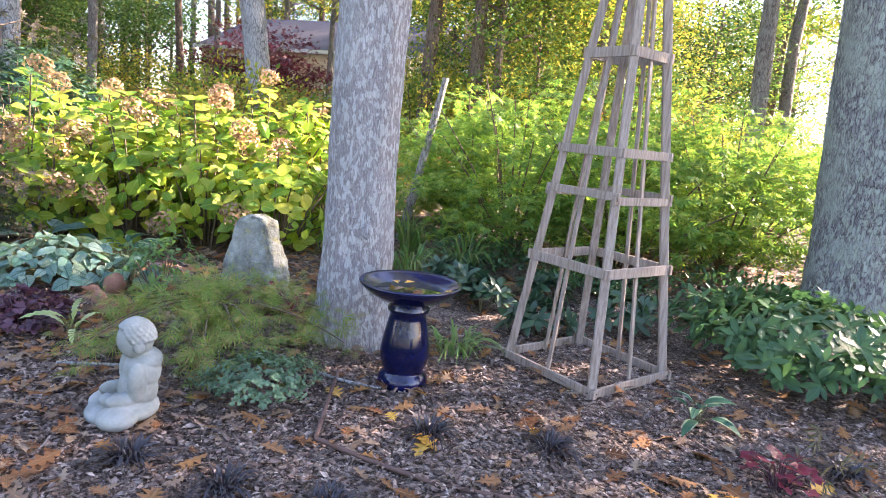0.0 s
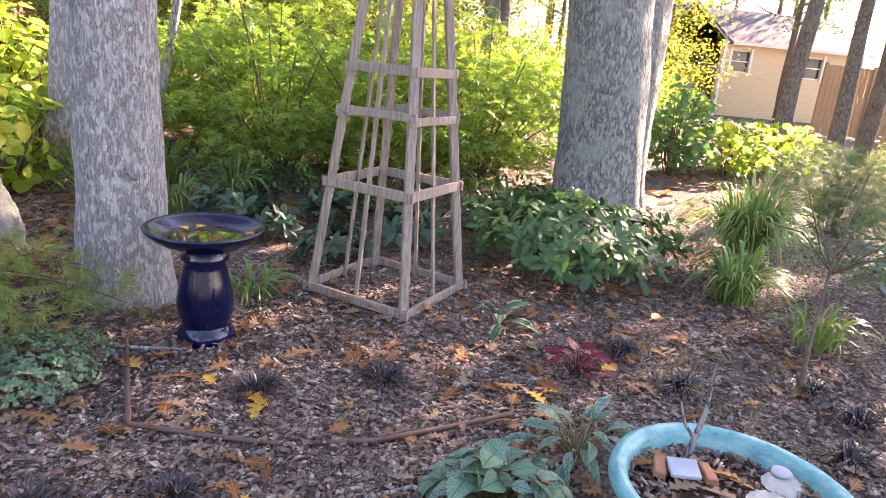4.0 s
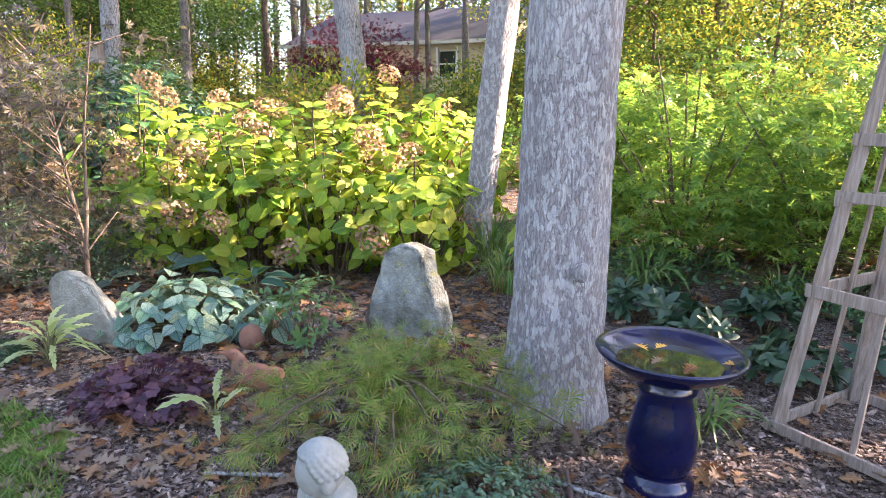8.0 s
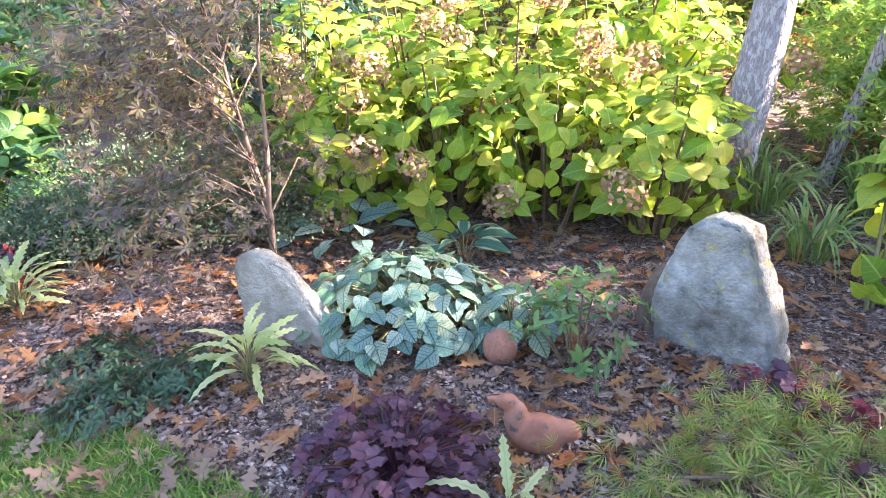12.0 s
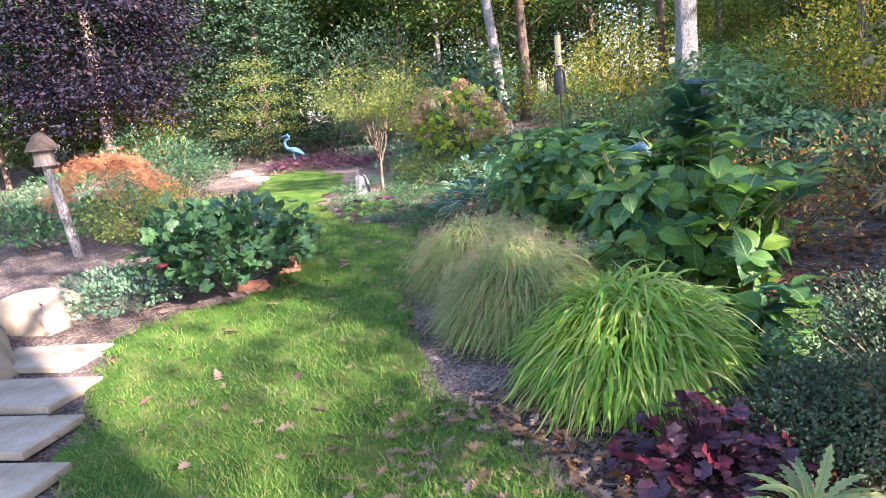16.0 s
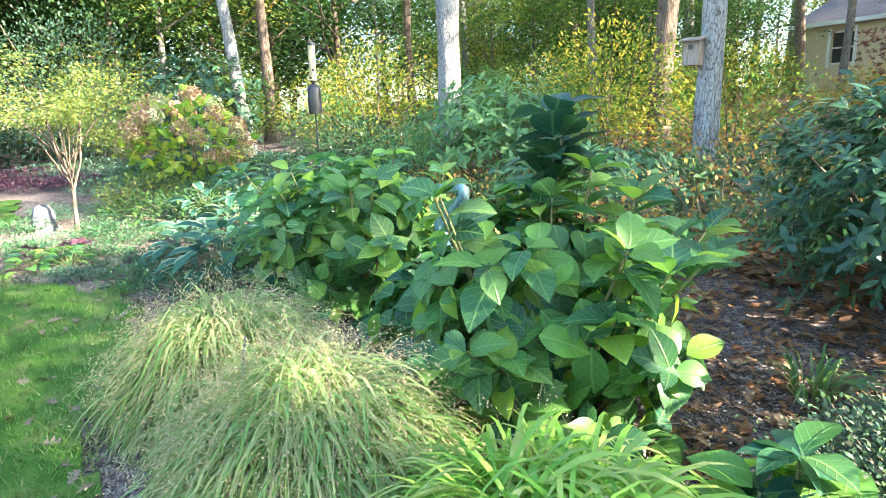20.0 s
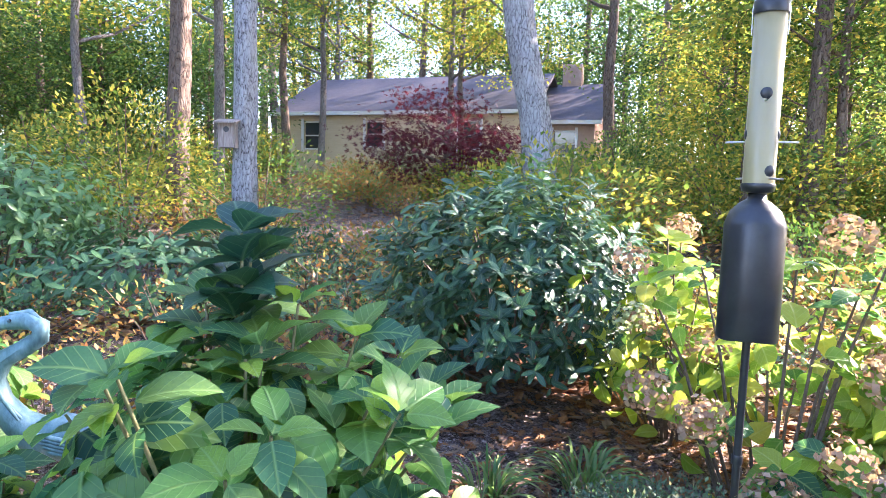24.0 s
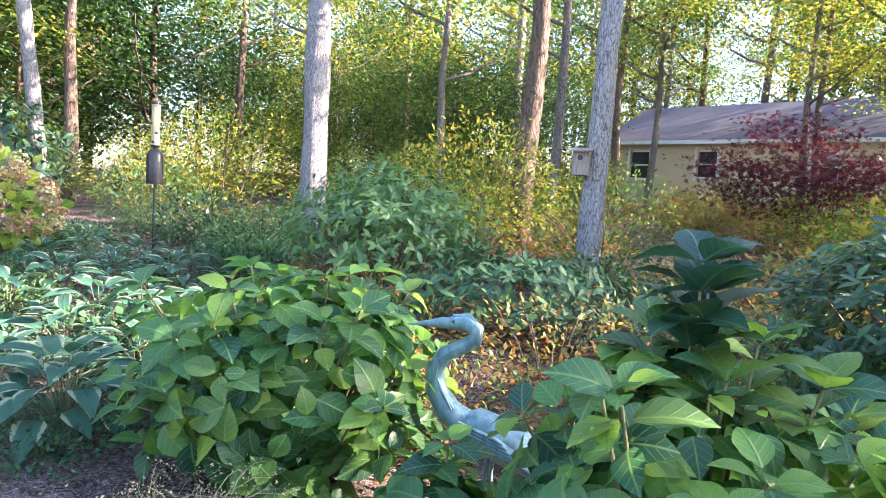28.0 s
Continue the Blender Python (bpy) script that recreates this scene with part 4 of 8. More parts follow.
high_crown(mid, 5.0, 8.5, 2.6, M_WOODS, M_BARK_PALE, (0, 0), 46)
fourth = thing("ridged_oak_tree", ground_at(-6.6, 11.4), "leaning oak with deeply ridged grey bark", "tree")
bare_trunk(None, 0.26, 0.2, 8.0, M_BARK_RIDGED, (-0.11, 0.02), 0.3, seg=30, seed=9.0, parent=fourth, bow=0.08)
high_crown(fourth, 5.5, 9.0, 3.0, M_WOODS, M_BARK, (-0.11, 0), 50)
birch = thing("birch_tree", ground_at(-20, 5.1), "leaning pale birch trunk in dappled sun", "tree")
bare_trunk(None, 0.15, 0.1, 7.0, M_BARK_PALE, (0.01, -0.1), 0.2, seg=16, rows=20, seed=2.0, parent=birch)
high_crown(birch, 5.0, 7.5, 2.2, M_WOODS_YELLOW, M_BARK_PALE, (0, -0.1), 40)

rng = np.random.default_rng(20)
# the wood behind: five kinds of tree, repeated
kinds = []
for i, (leaf, bark, tall, r, first, width) in enumerate([
        (M_WOODS, M_BARK_BROWN, 11, 0.15, 4.2, 2.6), (M_WOODS_YELLOW, M_BARK_MID, 10, 0.12, 3.2, 2.4), (M_WOODS_DARK, M_BARK_BROWN, 12, 0.17, 4.0, 2.6),
        (M_WOODS_YELLOW, M_BARK_BROWN, 8, 0.09, 2.2, 2.2), (M_WOODS, M_BARK_MID, 12, 0.18, 5.0, 2.8)]):
    label = ("tall woodland tree with thin trunk and green crown", "woodland tree with yellowing autumn crown", "dark-crowned tall woodland tree with brown trunk",
             "young woodland tree turning yellow", "tall grey-trunked woodland oak")[i]
    kinds.append(woods_tree("woodland_tree", ground_at(-16 + 5 * i, 20 + (i % 2) * 3), label, "tree", tall, r, bark, leaf, first, width, 62, 92, 0.145))


def house_in_sight(x, y):
    """Whether a tree here would stand before the house as seen from the beds."""
    return any(-21.6 < ex + (x - ex) * (25.5 - ey) / (y - ey) < -8.5 for ex, ey in ((-5.5, 1.3), (-5.0, 1.6))) and 8 < y < 26


def sunny_strip(x, y):
    """Whether tall crowns here would stand in the sun's way to the beds."""
    u, v = x * 0.616 - y * 0.79, x * 0.79 + y * 0.616
    return (-10.4 < u < -0.5 and 3 < v < 40) or (-17.5 < u < -13.5 and 6 < v < 26)


def path_in_sight(x, y):
    """Whether a bush here would stand before the board fence as seen from the beds."""
    return 0.43 < (x - 0.9) / max(y - 0.24, 0.1) < 0.85 and y > 5


def scatter(n, x0, x1, y0, y1, gap, avoid):
    out = []
    for _ in range(n * 40):
        x, y = rng.uniform(x0, x1), rng.uniform(y0, y1)
        if not avoid(x, y) and all((x - a) ** 2 + (y - b) ** 2 > gap * gap for a, b in out):
            out.append((x, y))
        if len(out) == n:
            break
    return out


for x, y in scatter(58, -42, 26, 11, 48, 3.0, lambda x, y: house_in_sight(x, y) or sunny_strip(x, y) or (-21 < x < -6 and 24 < y < 34) or (10 < x < 24 and 28 < y < 42)):
    copy_thing(kinds[rng.choice(5, p=[0.3, 0.12, 0.3, 0.08, 0.2])], ground_at(x, y, 0, rng.uniform(0, 360), rng.uniform(0.85, 1.35)))
for x, y in scatter(22, -44, -23, -16, 11, 3.0, lambda x, y: False):
    copy_thing(kinds[rng.integers(5)], ground_at(x, y, 0, rng.uniform(0, 360), rng.uniform(0.9, 1.4)))
# Slender oaks, mostly added so that their high crowns shade the beds.
shade = woods_tree("woodland_tree", ground_at(2.2, 10.3), "slender oak added so its high crown shades the beds", "tree", 7.6, 0.13, M_BARK_MID, M_WOODS, 5.6, 1.5, 26, 50, 0.16)
for x, y, k in ((4.0, 9.6, 1.0), (5.2, 12.6, 1.25), (7.1, 10.2, 1.0), (6.6, 7.0, 0.95), (8.2, 10.5, 1.0), (10.3, 12.5, 1.2), (8.9, 8.0, 0.9), (11.0, 9.4, 1.1), (10.2, 6.2, 0.95), (13.0, 11.0, 1.3), (12.2, 7.2, 1.15), (11.9, 8.5, 1.15), (11.5, 4.6, 1.0), (14.6, 8.4, 1.3), (9.6, 4.2, 0.85), (11.0, 7.9, 0.94), (12.7, 9.3, 1.05), (10.4, 7.0, 0.88), (13.4, 8.2, 1.08), (11.6, 11.7, 1.05), (10.9, 9.3, 1.0)):
    copy_thing(shade, ground_at(x, y, 0, x * 70, k))
for x, y in scatter(34, -6, 50, 22, 66, 2.8, lambda x, y: not sunny_strip(x, min(y, 44)) or x * 0.79 + y * 0.616 < 28 or (10 < x < 24 and 28 < y < 42) or path_in_sight(x, y)):
    copy_thing(kinds[rng.choice([0, 2, 4])], ground_at(x, y, 0, rng.uniform(0, 360), min(1.45, 0.036 * (x * 0.79 + y * 0.616 - 10)) * rng.uniform(0.85, 1.0)))
for x, y in scatter(18, -36, 0, 35, 60, 3.0, lambda x, y: False):
    copy_thing(kinds[rng.choice([0, 2, 4])], ground_at(x, y, 0, rng.uniform(0, 360), rng.uniform(1.2, 1.6)))
# The first tree is added to dapple the sun on the golden tree's bed.
for x, y, k in ((-2.2, 12.9, 1.0), (13.5, 46, 1.15), (17, 48, 1.2), (20.5, 46.5, 1.15), (24, 49, 1.25), (27, 45, 1.2), (30, 48, 1.3)):
    copy_thing(kinds[int(x) % 5], ground_at(x, y, 0, x * 40, k))
# Unseen trees to the south, added to cut skylight and darken glaze reflections.
for x, y in scatter(13, -14, 12, -17, -8.5, 2.6, lambda x, y: False):
    copy_thing(kinds[rng.integers(5)], ground_at(x, y, 0, rng.uniform(0, 360), rng.uniform(0.8, 1.1)))
for x, y in ((-15.2, 21), (-11.2, 22.5), (-8.4, 20.5), (-17.5, 13.5), (-3.5, 12.5)):
    copy_thing(kinds[0 if x > -4 else 1], ground_at(x, y, 0, x * 40, 1.0))
for x, y in scatter(7, 12, 30, 2, 26, 4.0, lambda x, y: (12 < x < 24 and 20 < y) or sunny_strip(x, y)):
    copy_thing(kinds[rng.integers(5)], ground_at(x, y, 0, rng.uniform(0, 360), rng.uniform(0.9, 1.3)))


def bush_tips(n, r, h, low=-0.35, seed=None):
    """Places and ways out over an uneven dome."""
    W = ball(n, 1.0, low)
    bulge = 1 + 0.16 * np.sin(W[:, 0] * 4 + r * 7) * np.cos(W[:, 1] * 5) + rng.normal(0, 0.09, n)
    P = W * bulge[:, None] * np.array([r, r, h * 0.55]) + np.array([0, 0, h * 0.5])
    P[:, 2] = np.maximum(P[:, 2], 0.05)
    return P, W


def stems_of(tips, n, r=0.012, base=0.12):
    some = tips[rng.choice(len(tips), min(n, len(tips)), replace=False)]
    out = []
    for p in some:
        b = np.array([p[0] * base, p[1] * base, 0.0]) - np.array([0, 0, 0.03])
        q = (b + p) / 2 + np.array([0, 0, 0.12 * p[2]])
        out.append(tube_arrays([b, q, p], [r, r * 0.75, r * 0.4], 5))
    return join_arrays(out)


def leafy_bush(name, m, label, category, r, h, n, shape, leaf, size, group="", stems=14, inner=0.35, low=-0.35, stem=M_TWIG, rosette=0, up=0.6):
    """A bush of many small leaves over stems."""
    t = thing(name, m, label, category, group)
    P, W = bush_tips(n, r, h, low)
    V, F = stems_of(P, stems, 0.003 + 0.006 * h)
    tagged(obj("stem", mesh_of("stem", V, F, shade=True), stem, t), kind="stuff")
    if rosette:
        a = np.tile(np.arange(rosette) * 2 * math.pi / rosette, n) + np.repeat(rng.uniform(0, 6, n), rosette)
        axis = unit(W + np.array([0, 0, up]) + rng.normal(0, 0.2, (n, 3)))
        u = unit(np.cross(axis, np.array([0.2, 0.1, 1.0]) + rng.normal(0, 0.05, 3)))
        v = np.cross(axis, u)
        A = np.repeat(axis, rosette, 0)
        D = np.repeat(u, rosette, 0) * np.cos(a)[:, None] + np.repeat(v, rosette, 0) * np.sin(a)[:, None] + A * rng.uniform(0.0, 0.7, len(a))[:, None]
        PP = np.repeat(P, rosette, 0) - np.repeat(W, rosette, 0) * rng.uniform(0, inner, len(a))[:, None] * np.array([r, r, h * 0.5]) * 0.5
        N = A + rng.normal(0, 0.15, A.shape)
    else:
        PP = P * (1 - inner * rng.uniform(0, 1, (n, 1)) ** 2)
        PP[:, 2] = np.maximum(PP[:, 2], 0.04)
        D = W + rng.normal(0, 0.6, (n, 3))
        N = np.array([0, 0, 1.0]) + W * 0.5 + rng.normal(0, 0.45, (n, 3))
    tagged(obj("foliage", cloud("foliage", shape, PP, D, N, size * rng.uniform(0.65, 1.2, len(PP))), leaf, t), kind="stuff")
    return t


rng = np.random.default_rng(21)
# undergrowth of the wood
under = [leafy_bush("woodland_shrub", ground_at(-2.6 - 3.1 * i, 13.5 + i), lab, "shrub", 1.2, hh, 3600, KITE, leaf, 0.085, "undergrowth of the wood", 14, 0.7)
         for i, (lab, leaf, hh) in enumerate([("yellow-green woodland undergrowth bush", M_WOODS_YELLOW, 1.9), ("green woodland undergrowth bush", M_WOODS, 1.6),
                                              ("golden-leaved woodland undergrowth bush", M_WOODS_YELLOW, 1.2), ("russet autumn woodland undergrowth bush", M_AZALEA_RED, 1.0)])]
young = []
for i, (leaf, lab) in enumerate(((M_WOODS_YELLOW, "young yellow-leaved tree in the wood"), (M_WOODS, "young green-leaved tree in the wood"), (M_WOODS_DARK, "dark green young evergreen in the wood"))):
    t = thing("young_tree", ground_at(-24 + i * 2, 14 + i), lab, "tree", "young trees of the wood")
    (V, F), ends = limbs(0.5, 4.0, 0.07, 14, 0.02, 1.5)
    tagged(obj("limb", mesh_of("limb", V, F, shade=True), M_BARK_BROWN, t), kind="stuff")
    obj("trunk", tube([(0, 0, -0.1), (0.05, 0, 2.0), (0, 0.05, 4.6)], [0.06, 0.045, 0.015], 8), M_BARK_BROWN, t)
    C = ends[rng.integers(len(ends), size=70)] + rng.normal(0, 0.4, (70, 3))
    obj("crown", crown_mesh("crown", C, 88, 0.105, 0.38), leaf, t)
    young.append(t)
for x, y in scatter(32, -44, -14.5, 10.5, 34, 1.9, lambda x, y: house_in_sight(x, y) or (-21.5 < x < -6 and 24 < y < 34)):
    copy_thing(young[rng.choice(3, p=[0.15, 0.5, 0.35])], ground_at(x, y, 0, rng.uniform(0, 360), rng.uniform(0.9, 1.7)))
for x, y in scatter(20, -40, -24.5, -14, 10, 2.0, lambda x, y: -5 < y < 0.5 and x > -29):
    copy_thing(young[rng.choice(3, p=[0.15, 0.4, 0.45])], ground_at(x, y, 0, rng.uniform(0, 360), rng.uniform(1.0, 1.9)))
for x, y in ((-20.5, -8.2), (-21.5, -10.4), (-23.5, -7.6), (-18.6, -9.6), (-24.5, -10.5), (-22.5, -5.4)):
    copy_thing(young[1 + int(x * 2) % 2], ground_at(x, y, 0, x * 50, 1.25))
near = []
for i, (leaf, lab) in enumerate(((M_WOODS_YELLOW, "slender yellow-leaved sapling at the wood's edge"), (M_WOODS, "slender green-leaved sapling at the wood's edge"))):
    t = thing("sapling", ground_at(-3.4 + 2.2 * i, 16 + i), lab, "tree", "saplings at the wood's edge")
    (V, F), ends = limbs(0.6, 4.0, 0.06, 14, 0.02, 1.4)
    tagged(obj("limb", mesh_of("limb", V, F, shade=True), M_BARK_BROWN, t), kind="stuff")
    obj("trunk", tube([(0, 0, -0.1), (0.05, 0, 2.0), (0, 0.05, 4.6)], [0.05, 0.04, 0.015], 8), M_BARK_BROWN, t)
    C = ends[rng.integers(len(ends), size=64)] + rng.normal(0, 0.4, (64, 3))
    obj("crown", crown_mesh("crown", C, 100, 0.1, 0.34), leaf, t)
    near.append(t)
for x, y in scatter(9, -3.0, 10, 8.3, 15, 1.6, lambda x, y: sunny_strip(x, y) or path_in_sight(x, y)):
    copy_thing(near[1 if x < 0 else rng.choice(2, p=[0.6, 0.4])], ground_at(x, y, 0, rng.uniform(0, 360), rng.uniform(0.7, 1.0)))
for x, y in scatter(14, -5, 14, 18, 40, 2.4, lambda x, y: (9 < x and y > 24) or path_in_sight(x, y)):
    copy_thing(young[rng.choice(3, p=[0.5, 0.4, 0.1])], ground_at(x, y, 0, rng.uniform(0, 360), rng.uniform(1.0, 1.5)))
for x, y in scatter(22, -42, -27, -13, 12, 2.3, lambda x, y: False) + scatter(7, -46, -28, 14, 38, 2.6, house_in_sight):
    copy_thing(young[2], ground_at(x, y, 0, rng.uniform(0, 360), rng.uniform(1.9, 2.5)))
for x, y in scatter(16, -26, 2, 36, 48, 2.4, lambda x, y: False):
    copy_thing(young[rng.integers(3)], ground_at(x, y, 0, rng.uniform(0, 360), rng.uniform(1.3, 2.0)))
for x, y in scatter(70, -30, 12, 8.2, 30, 1.5, lambda x, y: house_in_sight(x, y) or (-21 < x < -6 and 24 < y < 34) or path_in_sight(x, y) or (-1.5 < x < 6 and y < 13)):
    copy_thing(under[rng.choice(4, p=[0.15, 0.5, 0.15, 0.2])], ground_at(x, y, 0, rng.uniform(0, 360), rng.uniform(0.7, 1.5)))
for x, y in scatter(5, -16.5, -6, 22.5, 24.6, 1.0, lambda x, y: False):
    copy_thing(under[rng.integers(4)], ground_at(x, y, 0, rng.uniform(0, 360), rng.uniform(0.4, 0.7)))
for x, y in scatter(16, -32, -22.5, -9, 7, 1.8, lambda x, y: -5 < y < 0.5):
    copy_thing(under[rng.choice(3, p=[0.2, 0.6, 0.2])], ground_at(x, y, 0, rng.uniform(0, 360), rng.uniform(1.0, 1.8)))
edge_bush = [leafy_bush("woodland_shrub", ground_at(*at), lab, "shrub", 0.9, 1.05, 2600, KITE, leaf, 0.075, "undergrowth of the wood", 16, 0.7)
             for lab, leaf, at in (("airy yellow-green bush at the wood's edge", M_WOODS_YELLOW, (1.6, 8.6)), ("light green bush at the wood's edge", M_THREAD_GREEN, (0.2, 8.4)))]
for x, y in scatter(18, -4, 14, 7.8, 14, 1.3, lambda x, y: path_in_sight(x, y) or (x - 1.6) ** 2 + (y - 8.6) ** 2 < 1.2 or (x - 0.2) ** 2 + (y - 8.4) ** 2 < 1.2):
    copy_thing(edge_bush[1 if x < -0.5 else rng.integers(2)], ground_at(x, y, 0, rng.uniform(0, 360), rng.uniform(0.7, 1.25)))
# Unseen bushes to the south, added to block the bright horizon from glaze reflections.
for x, y in ((-9.0, -8.4), (-6.6, -9.4), (-4.4, -8.6), (-2.2, -9.2), (0.0, -8.5), (2.2, -9.3), (4.4, -8.6), (6.8, -9.0)):
    copy_thing(under[1], ground_at(x, y, 0, x * 70, 1.5))
carpet = [leafy_bush("evergreen_groundcover", ground_at(-13.2 + 1.4 * i, 5.8 + 0.3 * i), lab, "groundcover", 0.75, hh, 900, shp, leaf, sz, "groundcover of the border", 8, 0.8, 0.0)
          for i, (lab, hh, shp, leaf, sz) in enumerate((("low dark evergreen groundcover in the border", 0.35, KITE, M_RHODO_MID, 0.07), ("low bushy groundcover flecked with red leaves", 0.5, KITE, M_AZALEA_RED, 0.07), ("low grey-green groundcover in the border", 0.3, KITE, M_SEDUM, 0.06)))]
for x, y in scatter(30, -19, -8.6, 2.4, 8.4, 0.95, lambda x, y: (x + 7.6) ** 2 + (y - 2.7) ** 2 < 1.4 or inside(x, y, LAWN) or (y < 5 and x > -10.2)):
    copy_thing(carpet[rng.choice(3, p=[0.6, 0.05, 0.35])], ground_at(x, y, 0, rng.uniform(0, 360), rng.uniform(0.7, 1.2)))
for x, y in scatter(16, -10, -3.2, 6.6, 9.5, 0.9, lambda x, y: False):
    copy_thing(carpet[rng.choice(3, p=[0.4, 0.5, 0.1])], ground_at(x, y, 0, rng.uniform(0, 360), rng.uniform(0.8, 1.3)))
for x, y in scatter(10, -1.0, 2.2, 5.2, 8.0, 0.9, lambda x, y: (x - 2.6) ** 2 + (y - 5.6) ** 2 < 0.6):
    copy_thing(carpet[0], ground_at(x, y, 0, rng.uniform(0, 360), rng.uniform(0.5, 0.8)))
for x, y in scatter(14, -19, -9.5, -6.5, -1.6, 1.0, lambda x, y: False):
    copy_thing(carpet[rng.choice(3, p=[0.9, 0.0, 0.1])], ground_at(x, y, 0, rng.uniform(0, 360), rng.uniform(0.9, 1.4)))
low_growth = leafy_bush("woodland_groundcover", ground_at(-8, 12), "low russet and green woodland groundcover", "plant", 1.0, 0.5, 700, KITE, M_AZALEA_RED, 0.1, "groundcover of the wood", 8, 0.8)
for x, y in scatter(40, -20, -2, 9.5, 22, 1.2, lambda x, y: False):
    copy_thing(low_growth, ground_at(x, y, 0, rng.uniform(0, 360), rng.uniform(0.6, 1.2)))

for x, y, r, h, lab, leaf in ((5.15, 8.2, 0.55, 0.65, "sunlit lime-leaved shrub beside the path", M_HYD_LIME), (6.15, 8.85, 0.65, 0.7, "sunlit lime-leaved shrub beside the path", M_HYD_LIME), (4.25, 7.85, 0.42, 1.0, "dark broad-leaved shrub behind the twin oak", M_RHODO_LIT)):
    leafy_bush("broadleaf_shrub", ground_at(x, y), lab, "shrub", r, h, 420, ROUND, leaf, 0.105, "shrubs beside the path", 16, 0.7, -0.3)

rng = np.random.default_rng(22)
# ---- house and far things ----
def far_house(m, label, wide, deep, wall_h, roof_h, walls, windows, wing=None):
    t = thing("house", m, label, "house")
    edge = 0.0
    holes = sorted(windows)
    x = 0.0
    for wx, ww, z0, z1 in holes + [(wide, 0, 0, 0)]:
        if wx - x > 0.01:
            part("wall", box(bmesh.new(), (wx - x, 0.2, wall_h), Matrix.Translation(((x + wx) / 2, 0, wall_h / 2))), walls, t)
        if ww:
            part("wall", box(bmesh.new(), (ww, 0.2, z0), Matrix.Translation((wx + ww / 2, 0, z0 / 2))), walls, t)
            part("wall", box(bmesh.new(), (ww, 0.2, wall_h - z1), Matrix.Translation((wx + ww / 2, 0, (wall_h + z1) / 2))), walls, t)
            w = part("window", box(bmesh.new(), (ww, 0.02, z1 - z0), Matrix.Translation((wx + ww / 2, 0.04, (z0 + z1) / 2))), M_GLASS, t)
            for a, b, c, d in ((ww, 0.06, wx + ww / 2, z0 + 0.03), (ww, 0.06, wx + ww / 2, z1 - 0.03), (ww, 0.05, wx + ww / 2, (z0 + z1) / 2)):
                part("frame", box(bmesh.new(), (a, 0.06, b), Matrix.Translation((c, -0.02, d))), M_WHITE, w)
            for c in (wx - 0.05, wx + ww + 0.05):
                part("casing", box(bmesh.new(), (0.1, 0.05, z1 - z0 + 0.2), Matrix.Translation((c, -0.13, (z0 + z1) / 2))), M_WHITE, w)
        x = wx + ww
    for sx in (0.1, wide - 0.1):
        bm = bmesh.new()
        v = [bm.verts.new(p) for p in ((sx, 0.1, 0), (sx, deep, 0), (sx, deep, wall_h), (sx, deep / 2, wall_h + roof_h - 0.1), (sx, 0.1, wall_h))]
        bm.faces.new(v)
        bmesh.ops.solidify(bm, geom=bm.faces[:], thickness=0.18)
        part("gable_wall", bm, walls, t)
    part("wall", box(bmesh.new(), (wide, 0.2, wall_h), Matrix.Translation((wide / 2, deep, wall_h / 2))), walls, t)
    slope = math.atan2(roof_h, deep / 2)
    ln = math.hypot(roof_h, deep / 2) + 0.35
    for s in (-1, 1):
        mm = Matrix.Translation((wide / 2, deep / 2 + s * (deep / 4 + 0.12), wall_h + roof_h / 2 - 0.05)) @ Matrix.Rotation(-s * slope, 4, "X")
        roof = part("roof", box(bmesh.new(), (wide + 0.5, ln, 0.12), mm, 0.01), M_ROOF, t)
    part("gutter", box(bmesh.new(), (wide + 0.5, 0.12, 0.14), Matrix.Translation((wide / 2, -0.32, wall_h - 0.12))), M_WHITE, t)
    return t


HZ = 1.35
far_house(pose(-19.6, 25.7, HZ + 0.35, 0, 0, -3), "cream-sided ranch house with grey shingle roof among trees", 10.6, 7.4, 2.5, 1.75, M_SIDING, [(1.3, 0.85, 0.95, 2.1), (4.1, 0.75, 1.05, 2.1), (8.0, 0.8, 1.0, 2.1)])
wing = far_house(pose(-9.0, 26.3, HZ + 0.25, 0, 0, -3), "low brick wing of the ranch house with grey roof", 2.3, 7.0, 2.3, 1.7, M_BRICKWALL, [(0.8, 0.8, 0.9, 1.9)])
part("chimney", box(bmesh.new(), (0.8, 0.6, 1.2), Matrix.Translation((0.9, 3.6, 4.3)), 0.02), M_BRICKWALL, wing, "brick chimney")
far_house(pose(15.5, 30.3, 0, 0, 0, 0), "tan neighbouring house with blue-grey roof beyond the path", 7.5, 6.4, 3.4, 1.6, M_SIDING, [(1.0, 0.9, 2.0, 3.0), (4.6, 0.9, 2.0, 3.0)])
gable = far_house(pose(15.4, 28.9, 0, 0, 0, 90), "gabled front wing of the tan neighbouring house", 7.5, 3.4, 3.3, 1.35, M_SIDING, [(3.0, 0.8, 1.8, 2.8)])
for a, b in (((-0.2, -0.1, 3.25), (-0.2, 1.7, 4.68)), ((-0.2, 3.5, 3.25), (-0.2, 1.7, 4.68))):
    part("rake_trim", slat(a, b, 0.06, 0.16), M_WHITE, gable)
part("corner_trim", box(bmesh.new(), (0.12, 0.12, 3.3), Matrix.Translation((-0.06, -0.02, 1.65)), 0.005), M_WHITE, gable)
shed = thing("white_shed", ground_at(-19.4, 18.4), "small white-painted shed glimpsed between trunks", "shed")
part("body", box(bmesh.new(), (0.9, 0.7, 1.5), Matrix.Translation((0, 0, 0.75)), 0.01), M_WHITE, shed)
